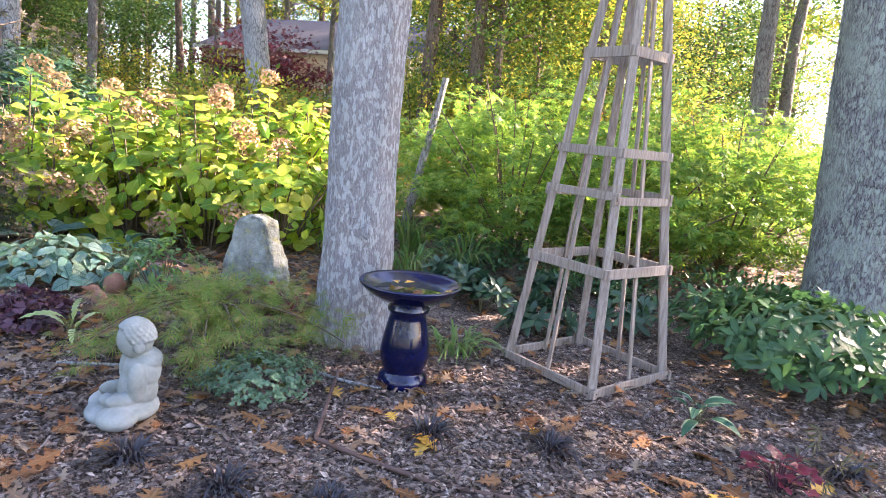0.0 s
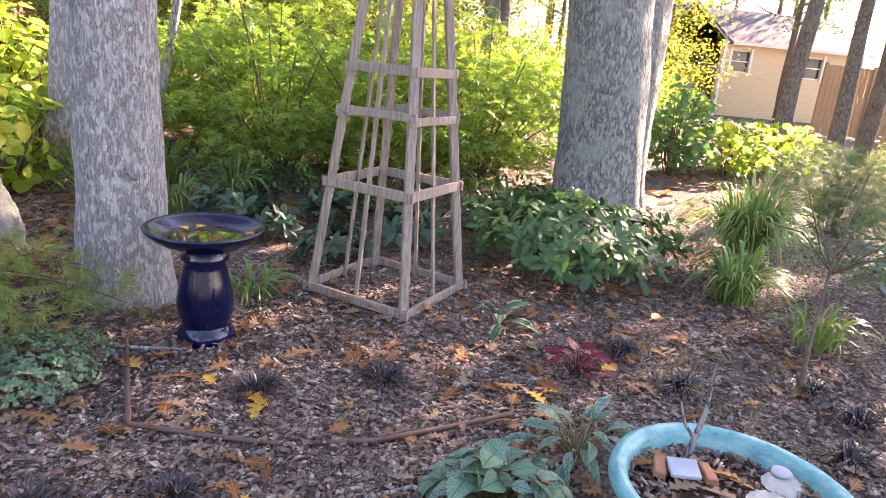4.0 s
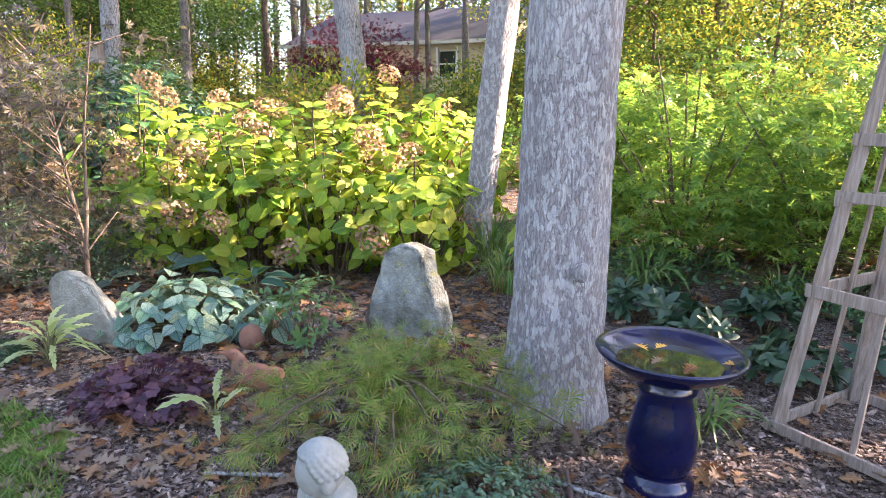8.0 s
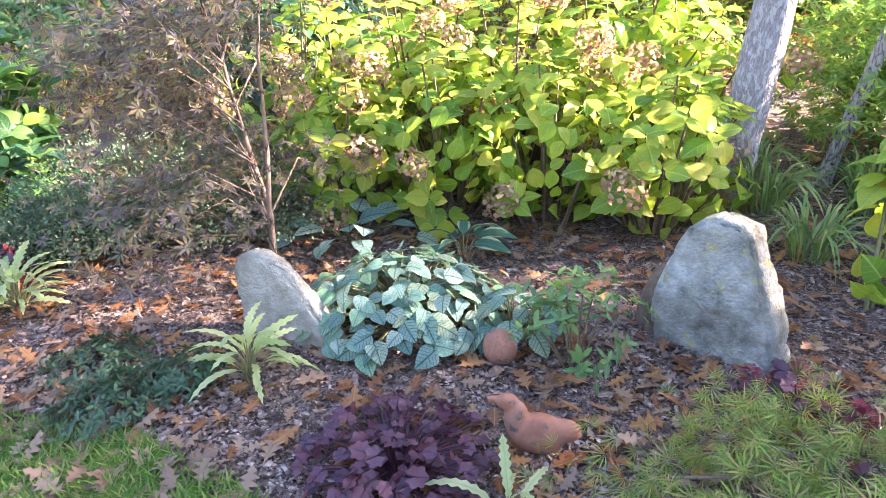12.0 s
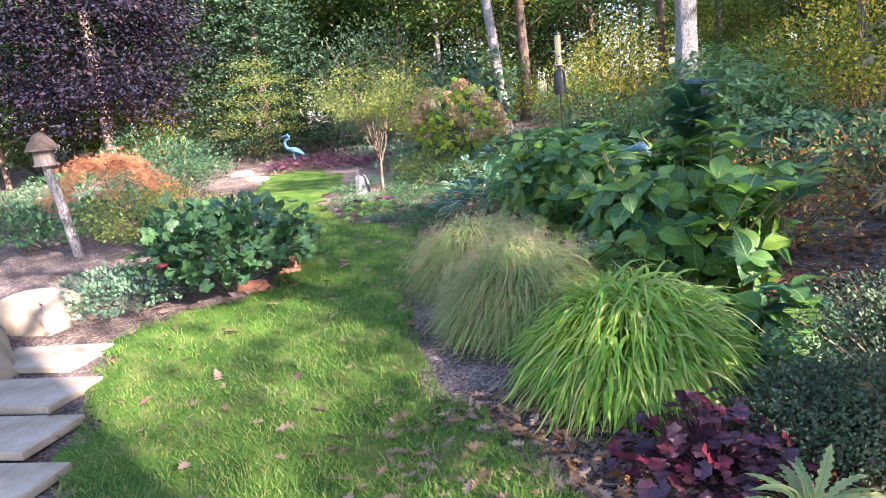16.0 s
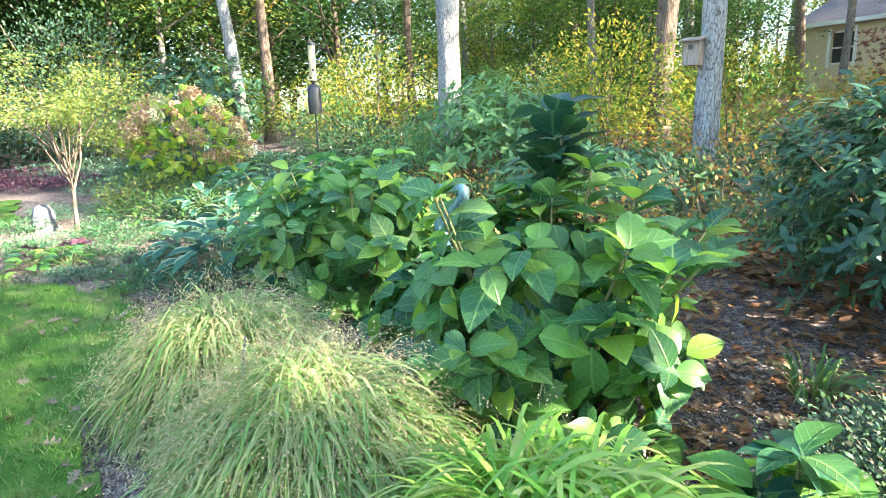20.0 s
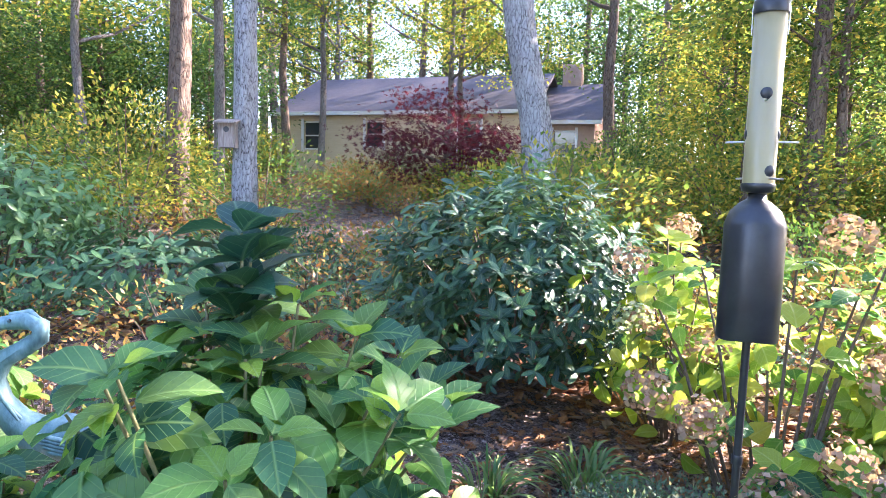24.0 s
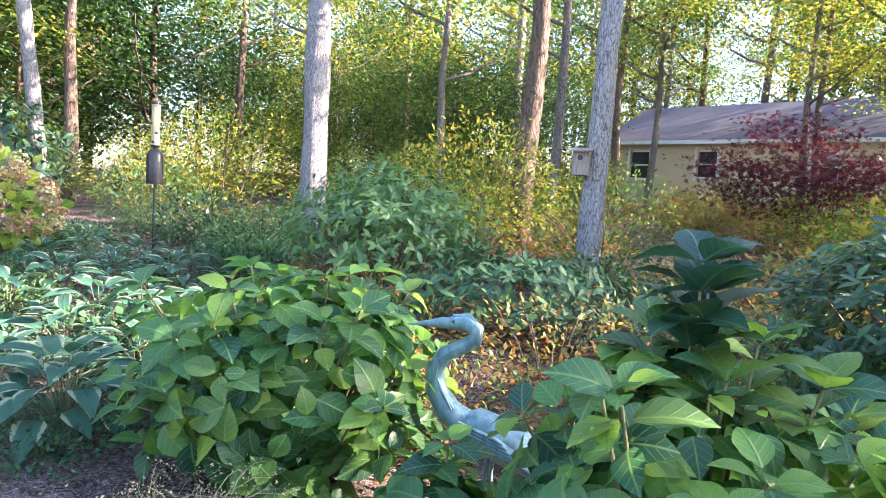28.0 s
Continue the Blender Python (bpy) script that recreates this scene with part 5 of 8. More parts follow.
part("roof", box(bmesh.new(), (1.1, 0.9, 0.08), pose(0, 0, 1.56, 8, 0, 0), 0.01), M_WHITE, shed)
part("door", box(bmesh.new(), (0.5, 0.03, 1.2), Matrix.Translation((0, -0.365, 0.66)), 0.004), M_WHITE, shed)
fence = thing("rail_fence", ground_at(-3.0, 24), "weathered pale post-and-rail fence at the wood's edge", "fence")
for i in range(5):
    part("post", box(bmesh.new(), (0.12, 0.12, 1.1), Matrix.Translation((i * 2.0 - 4, 0, 0.45)), 0.01), M_WOOD, fence)
for z in (0.45, 0.85):
    for i in range(4):
        part("rail", box(bmesh.new(), (2.0, 0.06, 0.12), Matrix.Translation((i * 2.0 - 3, 0, z)), 0.01), M_WOOD, fence)
boards = thing("board_fence", ground_at(17.85, 20.4, 0, -4), "tall tan wooden board fence beyond the path", "fence")
plank = part("board", box(bmesh.new(), (0.145, 0.03, 2.2), Matrix.Translation((0, 0, 1.17)), 0.004), M_FENCE, boards, m=Matrix.Translation((-3.12, 0, 0))).data
for k in range(1, 40):
    obj("board", plank, None, boards, m=Matrix.Translation((-3.12 + 0.16 * k, 0, 0.01 * (k % 3))))
for z in (0.45, 1.95):
    part("rail", box(bmesh.new(), (6.4, 0.05, 0.09), Matrix.Translation((0, 0.045, z))), M_FENCE, boards)
for i in range(5):
    part("post", box(bmesh.new(), (0.1, 0.1, 2.4), Matrix.Translation((i * 1.6 - 3.2, -0.03, 1.15)), 0.01), M_FENCE, boards)
for x, y in ((-9.4, 15.6),):
    red = thing("red_maple", ground_at(x, y), "small dark red maple before the cream house", "tree")
    (V, F), ends = limbs(0.7, 2.0, 0.09, 8, reach=1.5)
    tagged(obj("limb", mesh_of("limb", V, F, shade=True), M_BARK_BROWN, red), kind="stuff")
    obj("trunk", tube([(0, 0, -0.1), (0.03, 0, 0.8), (0, 0.05, 1.9)], [0.08, 0.06, 0.03], 10), M_BARK_BROWN, red)
    C = ends[rng.integers(len(ends), size=60)] * np.array([1, 1, 0.8]) + rng.normal(0, 0.4, (60, 3))
    obj("crown", crown_mesh("crown", C, 90, 0.085, 0.3, MAPLE), M_RED, red)

rng = np.random.default_rng(23)
# ---- flowering and leaf shrubs ----
HYD_A, HYD_B = template("leaf", OVATE, M_HYD), template("leaf_broad", OVATE_B, M_HYD)
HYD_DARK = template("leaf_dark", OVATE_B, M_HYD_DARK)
LIME_A, LIME_B = template("lime_leaf", ROUND, M_HYD_LIME), template("lime_leaf_ovate", OVATE_B, M_HYD_LIME)


def head_mesh(name, r, n, mat):
    W = ball(n, 1.0, -0.75)
    me = cloud(name, PETAL, W * r * rng.uniform(0.72, 1.0, (n, 1)), np.cross(W, rng.normal(size=(n, 3))) + W * 0.4, W, r * 0.3 * rng.uniform(0.7, 1.2, n))
    me.materials.append(mat)
    return me


HEADS = [head_mesh("dry_head", 0.085, 150, M_HEAD), head_mesh("dry_head_small", 0.07, 120, M_HEAD), head_mesh("green_head", 0.08, 140, M_HEAD_GREEN)]


def hydrangea(name, m, label, r, h, stems, nodes, size, leaves, group="", heads=0, stem=M_STEM, tall=(), low=-0.75, hollow=0.3, fill=9, joined=False):
    """Woody stems with paired leaves at their nodes, a rosette at each tip, and flower heads on some."""
    t = thing(name, m, label, "hydrangea", group)
    P, W = bush_tips(stems, r, h, low)
    lot, wood = [], []
    for i, (x, y, z) in enumerate(tall):
        P[i], W[i] = (x, y, z), (0, 0, 1)
    for i, p in enumerate(P):
        b = np.array([p[0] * hollow, p[1] * hollow, -0.03])
        q = b * 0.45 + p * 0.55 + np.array([0, 0, 0.1 * h])
        wood.append(tube_arrays([b, q, p], [0.011, 0.008, 0.005], 5))
        if not joined:
            obj("stem", mesh_of("stem", *wood[-1], shade=True), stem, t)
        a = rng.uniform(0, 6.28)
        up = np.array([0, 0, 1.0]) + W[i] * 0.85
        for k in range(nodes):
            f = 1 - 0.16 * k
            c = q * (1 - f) * 0.9 + p * f if f < 1 else p
            for j in range(4 if k == 0 else 2):
                aa = a + k * 0.8 + j * (1.57 if k == 0 else 3.14) + rng.normal(0, 0.25)
                flat = np.array([math.cos(aa), math.sin(aa), 0.0])
                n = up + rng.normal(0, 0.36, 3) + flat * (rng.uniform(-1.5, -0.2) if i < len(tall) else rng.uniform(-0.95, 0.15) if k == 0 else rng.uniform(-0.35, 0.4))
                d = flat - unit(n) * np.dot(flat, unit(n)) + np.array([0, 0, rng.uniform(-0.1, 0.12)])
                s = size * (rng.uniform(1.15, 1.45) if i < 3 and tall else rng.uniform(0.95, 1.2) if i < len(tall) else rng.uniform(0.6, 1.15)) * (0.85 if k == 0 else 1.0)
                lot.append((c + d * 0.02, d, n, s))
                if joined:
                    continue
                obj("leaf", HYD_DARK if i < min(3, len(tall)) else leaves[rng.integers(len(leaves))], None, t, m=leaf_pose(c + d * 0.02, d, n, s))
    if joined:
        tagged(obj("stem", mesh_of("stem", *join_arrays(wood), shade=True), stem, t), kind="stuff")
        tagged(obj("foliage", cloud("foliage", ROUND, *(np.array([q[j] for q in lot]) for j in range(4))), leaves[0].materials[0], t), kind="stuff")
    k = int(stems * fill)
    Wi = ball(k, 1.0, -0.9)
    Pi = Wi * np.array([r, r, h * 0.55]) * rng.uniform(0.5, 0.95, (len(Wi), 1)) + np.array([0, 0, h * 0.5])
    Pi[:, 2] = np.maximum(Pi[:, 2], 0.06)
    inner = cloud("inner_foliage", OVATE_B, Pi, np.cross(Wi, rng.normal(0, 1, Wi.shape)) + np.array([0, 0, -0.25]), Wi * 0.8 + np.array([0, 0, 0.6]) + rng.normal(0, 0.3, Wi.shape), size * rng.uniform(0.6, 1.1, len(Wi)))
    tagged(obj("inner_foliage", inner, leaves[0].materials[0], t), kind="stuff")
    if heads:
        for i in rng.choice(stems, heads, replace=False):
            obj("flower_head", HEADS[rng.choice(3, p=[0.52, 0.4, 0.08])], None, t, m=pose(*(P[i] + W[i] * 0.1 + np.array([0, 0, 0.05])), rng.uniform(-30, 30), rng.uniform(-30, 30), rng.uniform(0, 360)) @ Matrix.Diagonal((1.4, 1.4, 1.2, 1)))
    return t


hydrangea("bigleaf_hydrangea", ground_at(-6.5, 3.25), "green big-leaf hydrangea with glossy veined leaves", 0.64, 1.05, 64, 3, 0.188, [HYD_A, HYD_B], "big-leaf hydrangeas", tall=((-0.06, 0.1, 1.4), (-0.04, 0.12, 1.3), (-0.06, 0.06, 1.2), (-0.22, 0.12, 1.14), (0.12, 0.16, 1.16), (0.1, -0.04, 1.06), (-0.26, -0.08, 1.02), (0.3, 0.24, 1.04), (-0.12, 0.3, 1.1), (0.66, 0.06, 0.82), (0.6, 0.3, 0.8), (0.3, 0.7, 0.85), (0.45, 0.02, 0.9), (0.6, -0.15, 0.66), (0.48, 0.5, 0.78)))
hydrangea("bigleaf_hydrangea", ground_at(-8.52, 3.12), "rounded big-leaf hydrangea with sunlit yellow-green leaves", 0.78, 1.08, 66, 3, 0.185, [HYD_A, HYD_B], "big-leaf hydrangeas")
hydrangea("bigleaf_hydrangea", ground_at(-7.32, 3.0), "low hydrangea shoots before the heron", 0.3, 0.52, 12, 3, 0.18, [HYD_A, HYD_B], "big-leaf hydrangeas")
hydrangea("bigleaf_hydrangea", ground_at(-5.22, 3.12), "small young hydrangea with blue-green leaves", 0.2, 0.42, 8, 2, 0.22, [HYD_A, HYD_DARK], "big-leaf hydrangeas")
for x, y, h, r in ((-3.75, 5.2, 1.15, 0.62), (-3.2, 5.5, 1.2, 0.62), (-2.65, 5.85, 1.2, 0.62), (-2.25, 6.2, 1.15, 0.55), (-5.0, 5.6, 1.15, 0.6)):
    hydrangea("hedge_hydrangea", ground_at(x, y), "lime-yellow autumn hydrangea with dried tan flower heads", r, h, 40, 3, 0.14, [LIME_A], "hydrangea hedge", heads=9, stem=M_TWIG, fill=5, joined=True)
for x, y, h, r in ((-2.0, 5.0, 0.78, 0.45), (-2.6, 4.85, 0.9, 0.5), (-3.2, 4.7, 0.9, 0.5), (-3.8, 4.4, 0.82, 0.45)):
    hydrangea("hedge_hydrangea", ground_at(x, y), "lime-yellow autumn hydrangea with dried tan flower heads", r, h, 38, 2, 0.135, [LIME_A, LIME_B, LIME_A], "hydrangea hedge", heads=6, stem=M_TWIG, fill=5)
hydrangea("panicle_hydrangea", ground_at(-4.6, 4.75), "hydrangea with dried brown and pale green heads by the feeder", 0.62, 1.28, 30, 2, 0.15, [LIME_A, HYD_A, HYD_B], "dried-head hydrangeas", heads=18, stem=M_TWIG, fill=2.5)
far_heads = leafy_bush("panicle_hydrangea", ground_at(-15.9, 3.1), "hydrangea with russet dried heads in a far bed", "hydrangea", 0.95, 1.4, 420, ROUND, M_HYD_LIME, 0.16, "dried-head hydrangeas", 16, 0.5, -0.5, M_TWIG)
W = ball(50, 1.0, -0.4)
for w in W:
    obj("flower_head", HEADS[rng.choice(3, p=[0.6, 0.34, 0.06])], None, far_heads, m=pose(*(w * np.array([0.98, 0.98, 0.8]) + np.array([0, 0, 0.72])), 0, 0, rng.uniform(0, 360)) @ Matrix.Scale(1.8, 4))
hydrangea("tall_weed", ground_at(-0.9, 4.52), "upright broad-leaved green plant behind the oak", 0.07, 0.7, 2, 5, 0.17, [LIME_B], stem=M_STEM, low=0.5)

leafy_bush("rhododendron", ground_at(-6.05, 5.95), "large rounded dark green rhododendron with whorled leaves", "rhododendron", 0.95, 1.4, 900, LANCE, M_RHODO, 0.105, "rhododendrons", 20, 0.5, -0.7, M_TWIG, 7, 0.9)
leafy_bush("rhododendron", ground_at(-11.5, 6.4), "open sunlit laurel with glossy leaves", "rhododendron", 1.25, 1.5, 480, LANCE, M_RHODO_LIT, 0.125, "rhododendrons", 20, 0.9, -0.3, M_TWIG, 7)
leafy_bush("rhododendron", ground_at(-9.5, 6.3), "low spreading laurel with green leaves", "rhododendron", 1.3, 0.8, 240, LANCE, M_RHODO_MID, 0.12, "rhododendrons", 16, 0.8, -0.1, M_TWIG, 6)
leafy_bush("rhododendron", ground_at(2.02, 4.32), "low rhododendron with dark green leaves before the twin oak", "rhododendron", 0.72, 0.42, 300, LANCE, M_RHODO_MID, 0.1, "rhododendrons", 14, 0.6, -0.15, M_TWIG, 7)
leafy_bush("rhododendron", ground_at(-19.7, 3.9), "dark evergreen rhododendron in a far bed", "rhododendron", 1.3, 2.3, 260, LANCE, M_RHODO, 0.2, "rhododendrons", 14, 0.6, -0.7, M_TWIG, 7)
for x, y, r, h in ((-7.5, 5.7, 0.7, 0.85), (-8.3, 5.2, 0.7, 0.7), (-7.9, 7.2, 1.0, 0.8), (-9.2, 7.6, 1.0, 0.7), (-6.9, 8.0, 1.0, 0.9), (-8.3, 4.1, 0.6, 0.5), (-9.3, 4.2, 0.65, 0.5), (-7.4, 4.6, 0.6, 0.5), (-9.9, 5.2, 0.8, 0.6), (-10.9, 5.0, 0.7, 0.5), (-5.3, 7.2, 0.9, 0.7), (-4.2, 7.0, 0.8, 0.7)):
    leafy_bush("autumn_azalea", ground_at(x, y), "azalea turning red and yellow in autumn", "azalea", r, h, 900, KITE, M_AZALEA_RED, 0.055, "autumn azaleas", 18, 0.85)
for x, y, r, h in ((-4.85, 3.5, 0.6, 0.5), (-4.1, 3.75, 0.55, 0.45), (-4.55, 3.1, 0.36, 0.34), (-4.72, 2.88, 0.3, 0.3), (-5.15, 3.95, 0.4, 0.4)):
    leafy_bush("azalea", ground_at(x, y), "low grey-green small-leaved azalea", "azalea", r, h, 9500, KITE, M_AZALEA, 0.025, "small azaleas", 18, 0.6)
leafy_bush("mountain_laurel", ground_at(-1.78, 3.42), "small loose green laurel seedling", "shrub", 0.22, 0.36, 50, LANCE, M_RHODO_LIT, 0.055, "", 10, 0.7, -0.3, M_TWIG, 6)
for x, y, r in ((-3.3, 2.42, 0.2), (-3.0, 2.28, 0.17), (-2.95, 2.55, 0.16)):
    leafy_bush("dark_groundcover", ground_at(x, y), "low dark glossy evergreen groundcover at the lawn edge", "groundcover", r, 0.1, 160, LANCE, M_RHODO, 0.03, "dark groundcovers", 6, 0.5, 0.0, M_STEM, 5)
leafy_bush("boxwood_groundcover", ground_at(-0.42, 2.5), "low spreading blue-green boxwood-like groundcover", "groundcover", 0.24, 0.17, 430, OVATE, M_SEDUM, 0.018, "", 10, 0.5, 0.0, M_STEM, 6)
for x, y, r in ((-0.2, 6.3, 0.95), (0.85, 6.35, 1.0), (1.75, 6.8, 0.9), (-0.9, 7.2, 0.8)):
    t = thing("green_maple_shrub", ground_at(x, y), "light green cutleaf maple shrub with tiered sprays", "maple shrub", "cutleaf maples")
    P, W = bush_tips(90, r, 1.5, -0.5)
    V, F = stems_of(P, 20, 0.012)
    tagged(obj("stem", mesh_of("stem", V, F, shade=True), M_TWIG, t), kind="stuff")
    tagged(obj("foliage", crown_mesh("foliage", P * rng.uniform(0.6, 1.0, (90, 1)), 34, 0.085, 0.16, PALM, 0.35), M_THREAD_GREEN, t), kind="stuff")


def weeping_maple(m, label, r, h, n, leaf, size, arms=16):
    t = thing("weeping_maple", m, label, "maple shrub")
    obj("trunk", tube([(0, 0, -0.05), (0.02, 0.01, h * 0.5), (-0.03, 0.02, h * 0.9)], [0.024, 0.02, 0.014], 8), M_TWIG, t)
    P = []
    for i in range(arms):
        a = 6.28 * i / arms + rng.normal(0, 0.2)
        ln = r * rng.uniform(0.65, 1.1)
        q = [(-0.03, 0.02, h * 0.85)] + [(math.cos(a + 0.2 * k) * ln * k, math.sin(a + 0.2 * k) * ln * k, h * (0.85 + 0.35 * k - 0.95 * k * k) + 0.03) for k in (0.3, 0.6, 0.85, 1.0)]
        obj("branch", tube(q, [0.008, 0.006, 0.004, 0.003, 0.002], 5), M_TWIG, t)
        for k in range(1, 5):
            for _ in range(n // (arms * 4)):
                u = rng.uniform(0, 1)
                P.append(np.array(q[k - 1]) * (1 - u) + np.array(q[k]) * u + rng.normal(0, 0.085, 3) * np.array([1, 1, 0.7]))
    P = np.array([p for p in P if noise.noise(Vector(p) * 7.0) > -0.08])
    P[:, 2] = np.maximum(P[:, 2], 0.02)
    D = P * np.array([1, 1, 0]) * 1.2 + rng.normal(0, 0.5, P.shape) + np.array([0, 0, -0.1])
    N = rng.normal(0, 0.6, P.shape) + np.array([0, 0, 1.0])
    obj("foliage", cloud("foliage", THREAD, P, D, N, size * rng.uniform(0.6, 1.15, len(P))), leaf, t)
    return t


weeping_maple(ground_at(-0.9, 2.85), "low weeping threadleaf maple turning gold-green", 0.64, 0.27, 2700, M_THREAD, 0.068)
weeping_maple(ground_at(-12.8, -2.8), "mounded salmon-coloured weeping maple in sun", 1.1, 1.05, 4800, M_SALMON, 0.075)

bronze = thing("bronze_maple", ground_at(-3.26, 3.26), "slender young maple with bronze cutleaf foliage", "tree")
obj("trunk", tube([(0, 0, -0.05), (0.005, 0.02, 0.3), (-0.01, 0.04, 0.46)], [0.022, 0.018, 0.015], 8), M_BARK_BROWN, bronze)
obj("limb", tube([(-0.01, 0.04, 0.43), (-0.13, 0.08, 0.62), (-0.28, 0.12, 0.95), (-0.4, 0.15, 1.4)], [0.014, 0.012, 0.009, 0.005], 8), M_BARK_BROWN, bronze)
obj("limb", tube([(-0.01, 0.04, 0.44), (0.0, 0.06, 0.7), (-0.03, 0.1, 1.1), (0.04, 0.15, 1.7)], [0.013, 0.011, 0.008, 0.004], 8), M_BARK_BROWN, bronze)
tips, ways = [], []
for i in range(30):
    z = 0.35 + 0.045 * i + rng.normal(0, 0.07)
    a = math.pi + rng.normal(0, 0.85)
    ln = rng.uniform(0.55, 1.1) * (1.05 if abs(a - math.pi) < 0.8 else 0.75)
    q = [(-0.02 - 0.42 * max(0.0, z - 0.55), 0.04 + 0.1 * max(0.0, z - 0.55), max(z - 0.12, 0.3)), (math.cos(a) * ln * 0.5, 0.1 + math.sin(a) * ln * 0.5, z + 0.08), (math.cos(a) * ln, 0.1 + math.sin(a) * ln, z - 0.02)]
    obj("branch", tube(q, [0.006, 0.004, 0.002], 5), M_BARK_BROWN, bronze)
    for _ in range(76):
        u = rng.uniform(0.1, 1.08)
        tips.append(np.array(q[1]) * (1 - u) + np.array(q[2]) * u + rng.normal(0, 0.15, 3) * np.array([1, 1, 0.45]))
        ways.append((math.cos(a), math.sin(a), -0.25))
tips, ways = np.array(tips), np.array(ways)
obj("foliage", cloud("foliage", PALM, tips, ways + rng.normal(0, 0.45, tips.shape), rng.normal(0, 0.65, tips.shape) + np.array([0, 0, 1.0]), 0.055 * rng.uniform(0.6, 1.3, len(tips))), M_BRONZE, bronze)

gold = thing("golden_tree", ground_at(-12.55, 1.36), "small airy tree with pale yellow autumn leaves", "tree")
obj("trunk", tube([(0, 0, -0.1), (-0.04, 0.02, 0.5), (-0.1, -0.08, 0.9), (-0.12, -0.16, 1.6)], [0.03, 0.022, 0.014, 0.007], 8), M_BARK_BROWN, gold)
obj("limb", tube([(-0.04, 0.02, 0.5), (0.05, 0.14, 0.85), (0.08, 0.2, 1.4)], [0.018, 0.013, 0.006], 8), M_BARK_BROWN, gold)
C = []
for k in range(13):
    a, rise = 2.4 * k, rng.uniform(0.95, 1.85)
    reach = rng.uniform(0.4, 0.85)
    q = [np.array([-0.04, 0.02, 0.5 + 0.03 * k]), np.array([math.cos(a) * reach * 0.45, math.sin(a) * reach * 0.45, 0.75 + 0.35 * rise]), np.array([math.cos(a) * reach, math.sin(a) * reach, 0.3 + rise * 0.85])]
    obj("branch", tube(q, [0.01, 0.007, 0.003], 5), M_BARK_BROWN, gold)
    C += [q[1] * (1 - u) + q[2] * u + rng.normal(0, 0.05, 3) for u in (0.35, 0.6, 0.8, 1.0, 1.15)]
obj("crown", crown_mesh("crown", C, 100, 0.04, 0.12), M_YELLOWTREE, gold)
feather = thing("feathery_sapling", ground_at(2.62, 2.66), "leaning small-leaved grey-green shrub on a thin trunk", "tree")
obj("trunk", tube([(0, 0, -0.05), (0.06, 0.1, 0.22), (0.22, 0.3, 0.6), (0.36, 0.4, 0.95)], [0.013, 0.01, 0.007, 0.004], 8), M_TWIG, feather)
for k in range(7):
    a = k * 0.9
    obj("branch", tube([(0.2, 0.26, 0.5), (0.3 + 0.2 * math.cos(a), 0.34 + 0.17 * math.sin(a), 0.64 + 0.05 * math.sin(k)), (0.33 + 0.42 * math.cos(a), 0.36 + 0.33 * math.sin(a), 0.72 + 0.16 * math.sin(k * 2.0))], [0.006, 0.004, 0.002], 5), M_TWIG, feather)
C = ball(36, 1.0, -1.0) * np.array([0.5, 0.36, 0.26]) * rng.uniform(0.4, 1.0, (36, 1)) + np.array([0.52, 0.36, 0.6])
obj("foliage", crown_mesh("foliage", C, 52, 0.03, 0.07, KITE, 0.6), M_FEATHER, feather)
for x, y, r, h in ((5.0, 5.9, 0.6, 0.75),):
    leafy_bush("feathery_shrub", ground_at(x, y), "soft feathery grey-green shrub beside the path", "shrub", r, h, 2600, THREAD, M_FEATHER, 0.085, "feathery shrubs", 12, 0.7)

rng = np.random.default_rng(24)
# ---- herbaceous plants ----
def rosette_plant(name, m, label, category, n, r, h, size, leaves, group="", stalk=M_STEM, tilt=(0.2, 0.9), face=0.4, swirl=0.25, jolt=0.2, back=0.0):
    """Single leaves on stalks out of one crown, a dome of them; back shifts each leaf inwards by that share of its length."""
    t = thing(name, m, label, category, group)
    stalks = []
    for i in range(n):
        f = math.sqrt((i + 0.5) / n)
        a = i * 2.39996 + rng.normal(0, 0.3)
        p = np.array([math.cos(a) * r * f, math.sin(a) * r * f, h * (1 - 0.75 * f * f) * rng.uniform(1.0 - jolt, 1.1) + 0.03])
        d = np.array([math.cos(a), math.sin(a), tilt[1] * (1 - f) - tilt[0]])
        d = d + np.array([-math.sin(a), math.cos(a), 0]) * rng.normal(0, swirl)
        nrm = np.array([math.cos(a) * face * f, math.sin(a) * face * f, 1.0]) + rng.normal(0, jolt, 3)
        p = p - unit(d) * size * back
        p[2] = max(p[2], 0.025)
        obj("leaf", leaves[rng.integers(len(leaves))], None, t, m=leaf_pose(p, d, nrm, size * rng.uniform(0.7, 1.15)))
        stalks.append(tube_arrays([(p[0] * 0.15, p[1] * 0.15, -0.02), (p[0] * 0.6, p[1] * 0.6, p[2] * 0.75), tuple(p)], [0.004, 0.003, 0.002], 4))
    tagged(obj("stalk", mesh_of("stalk", *join_arrays(stalks), shade=True), stalk, t), kind="stuff")
    return t


BRUN_S = template("leaf", HEART, M_BRUN_PALE)
BRUN, PULM, PULM_B = template("leaf", HEART, M_BRUN), template("leaf", LONG, M_PULM), template("leaf", OVATE_B, M_PULM)
HEU, HEUR, FERN, HOS = template("leaf", RUFFLED, M_HEU), template("leaf", RUFFLED, M_HEU_RED), template("frond", FROND, M_FERN), template("leaf", HOSTA, M_HOSTA)
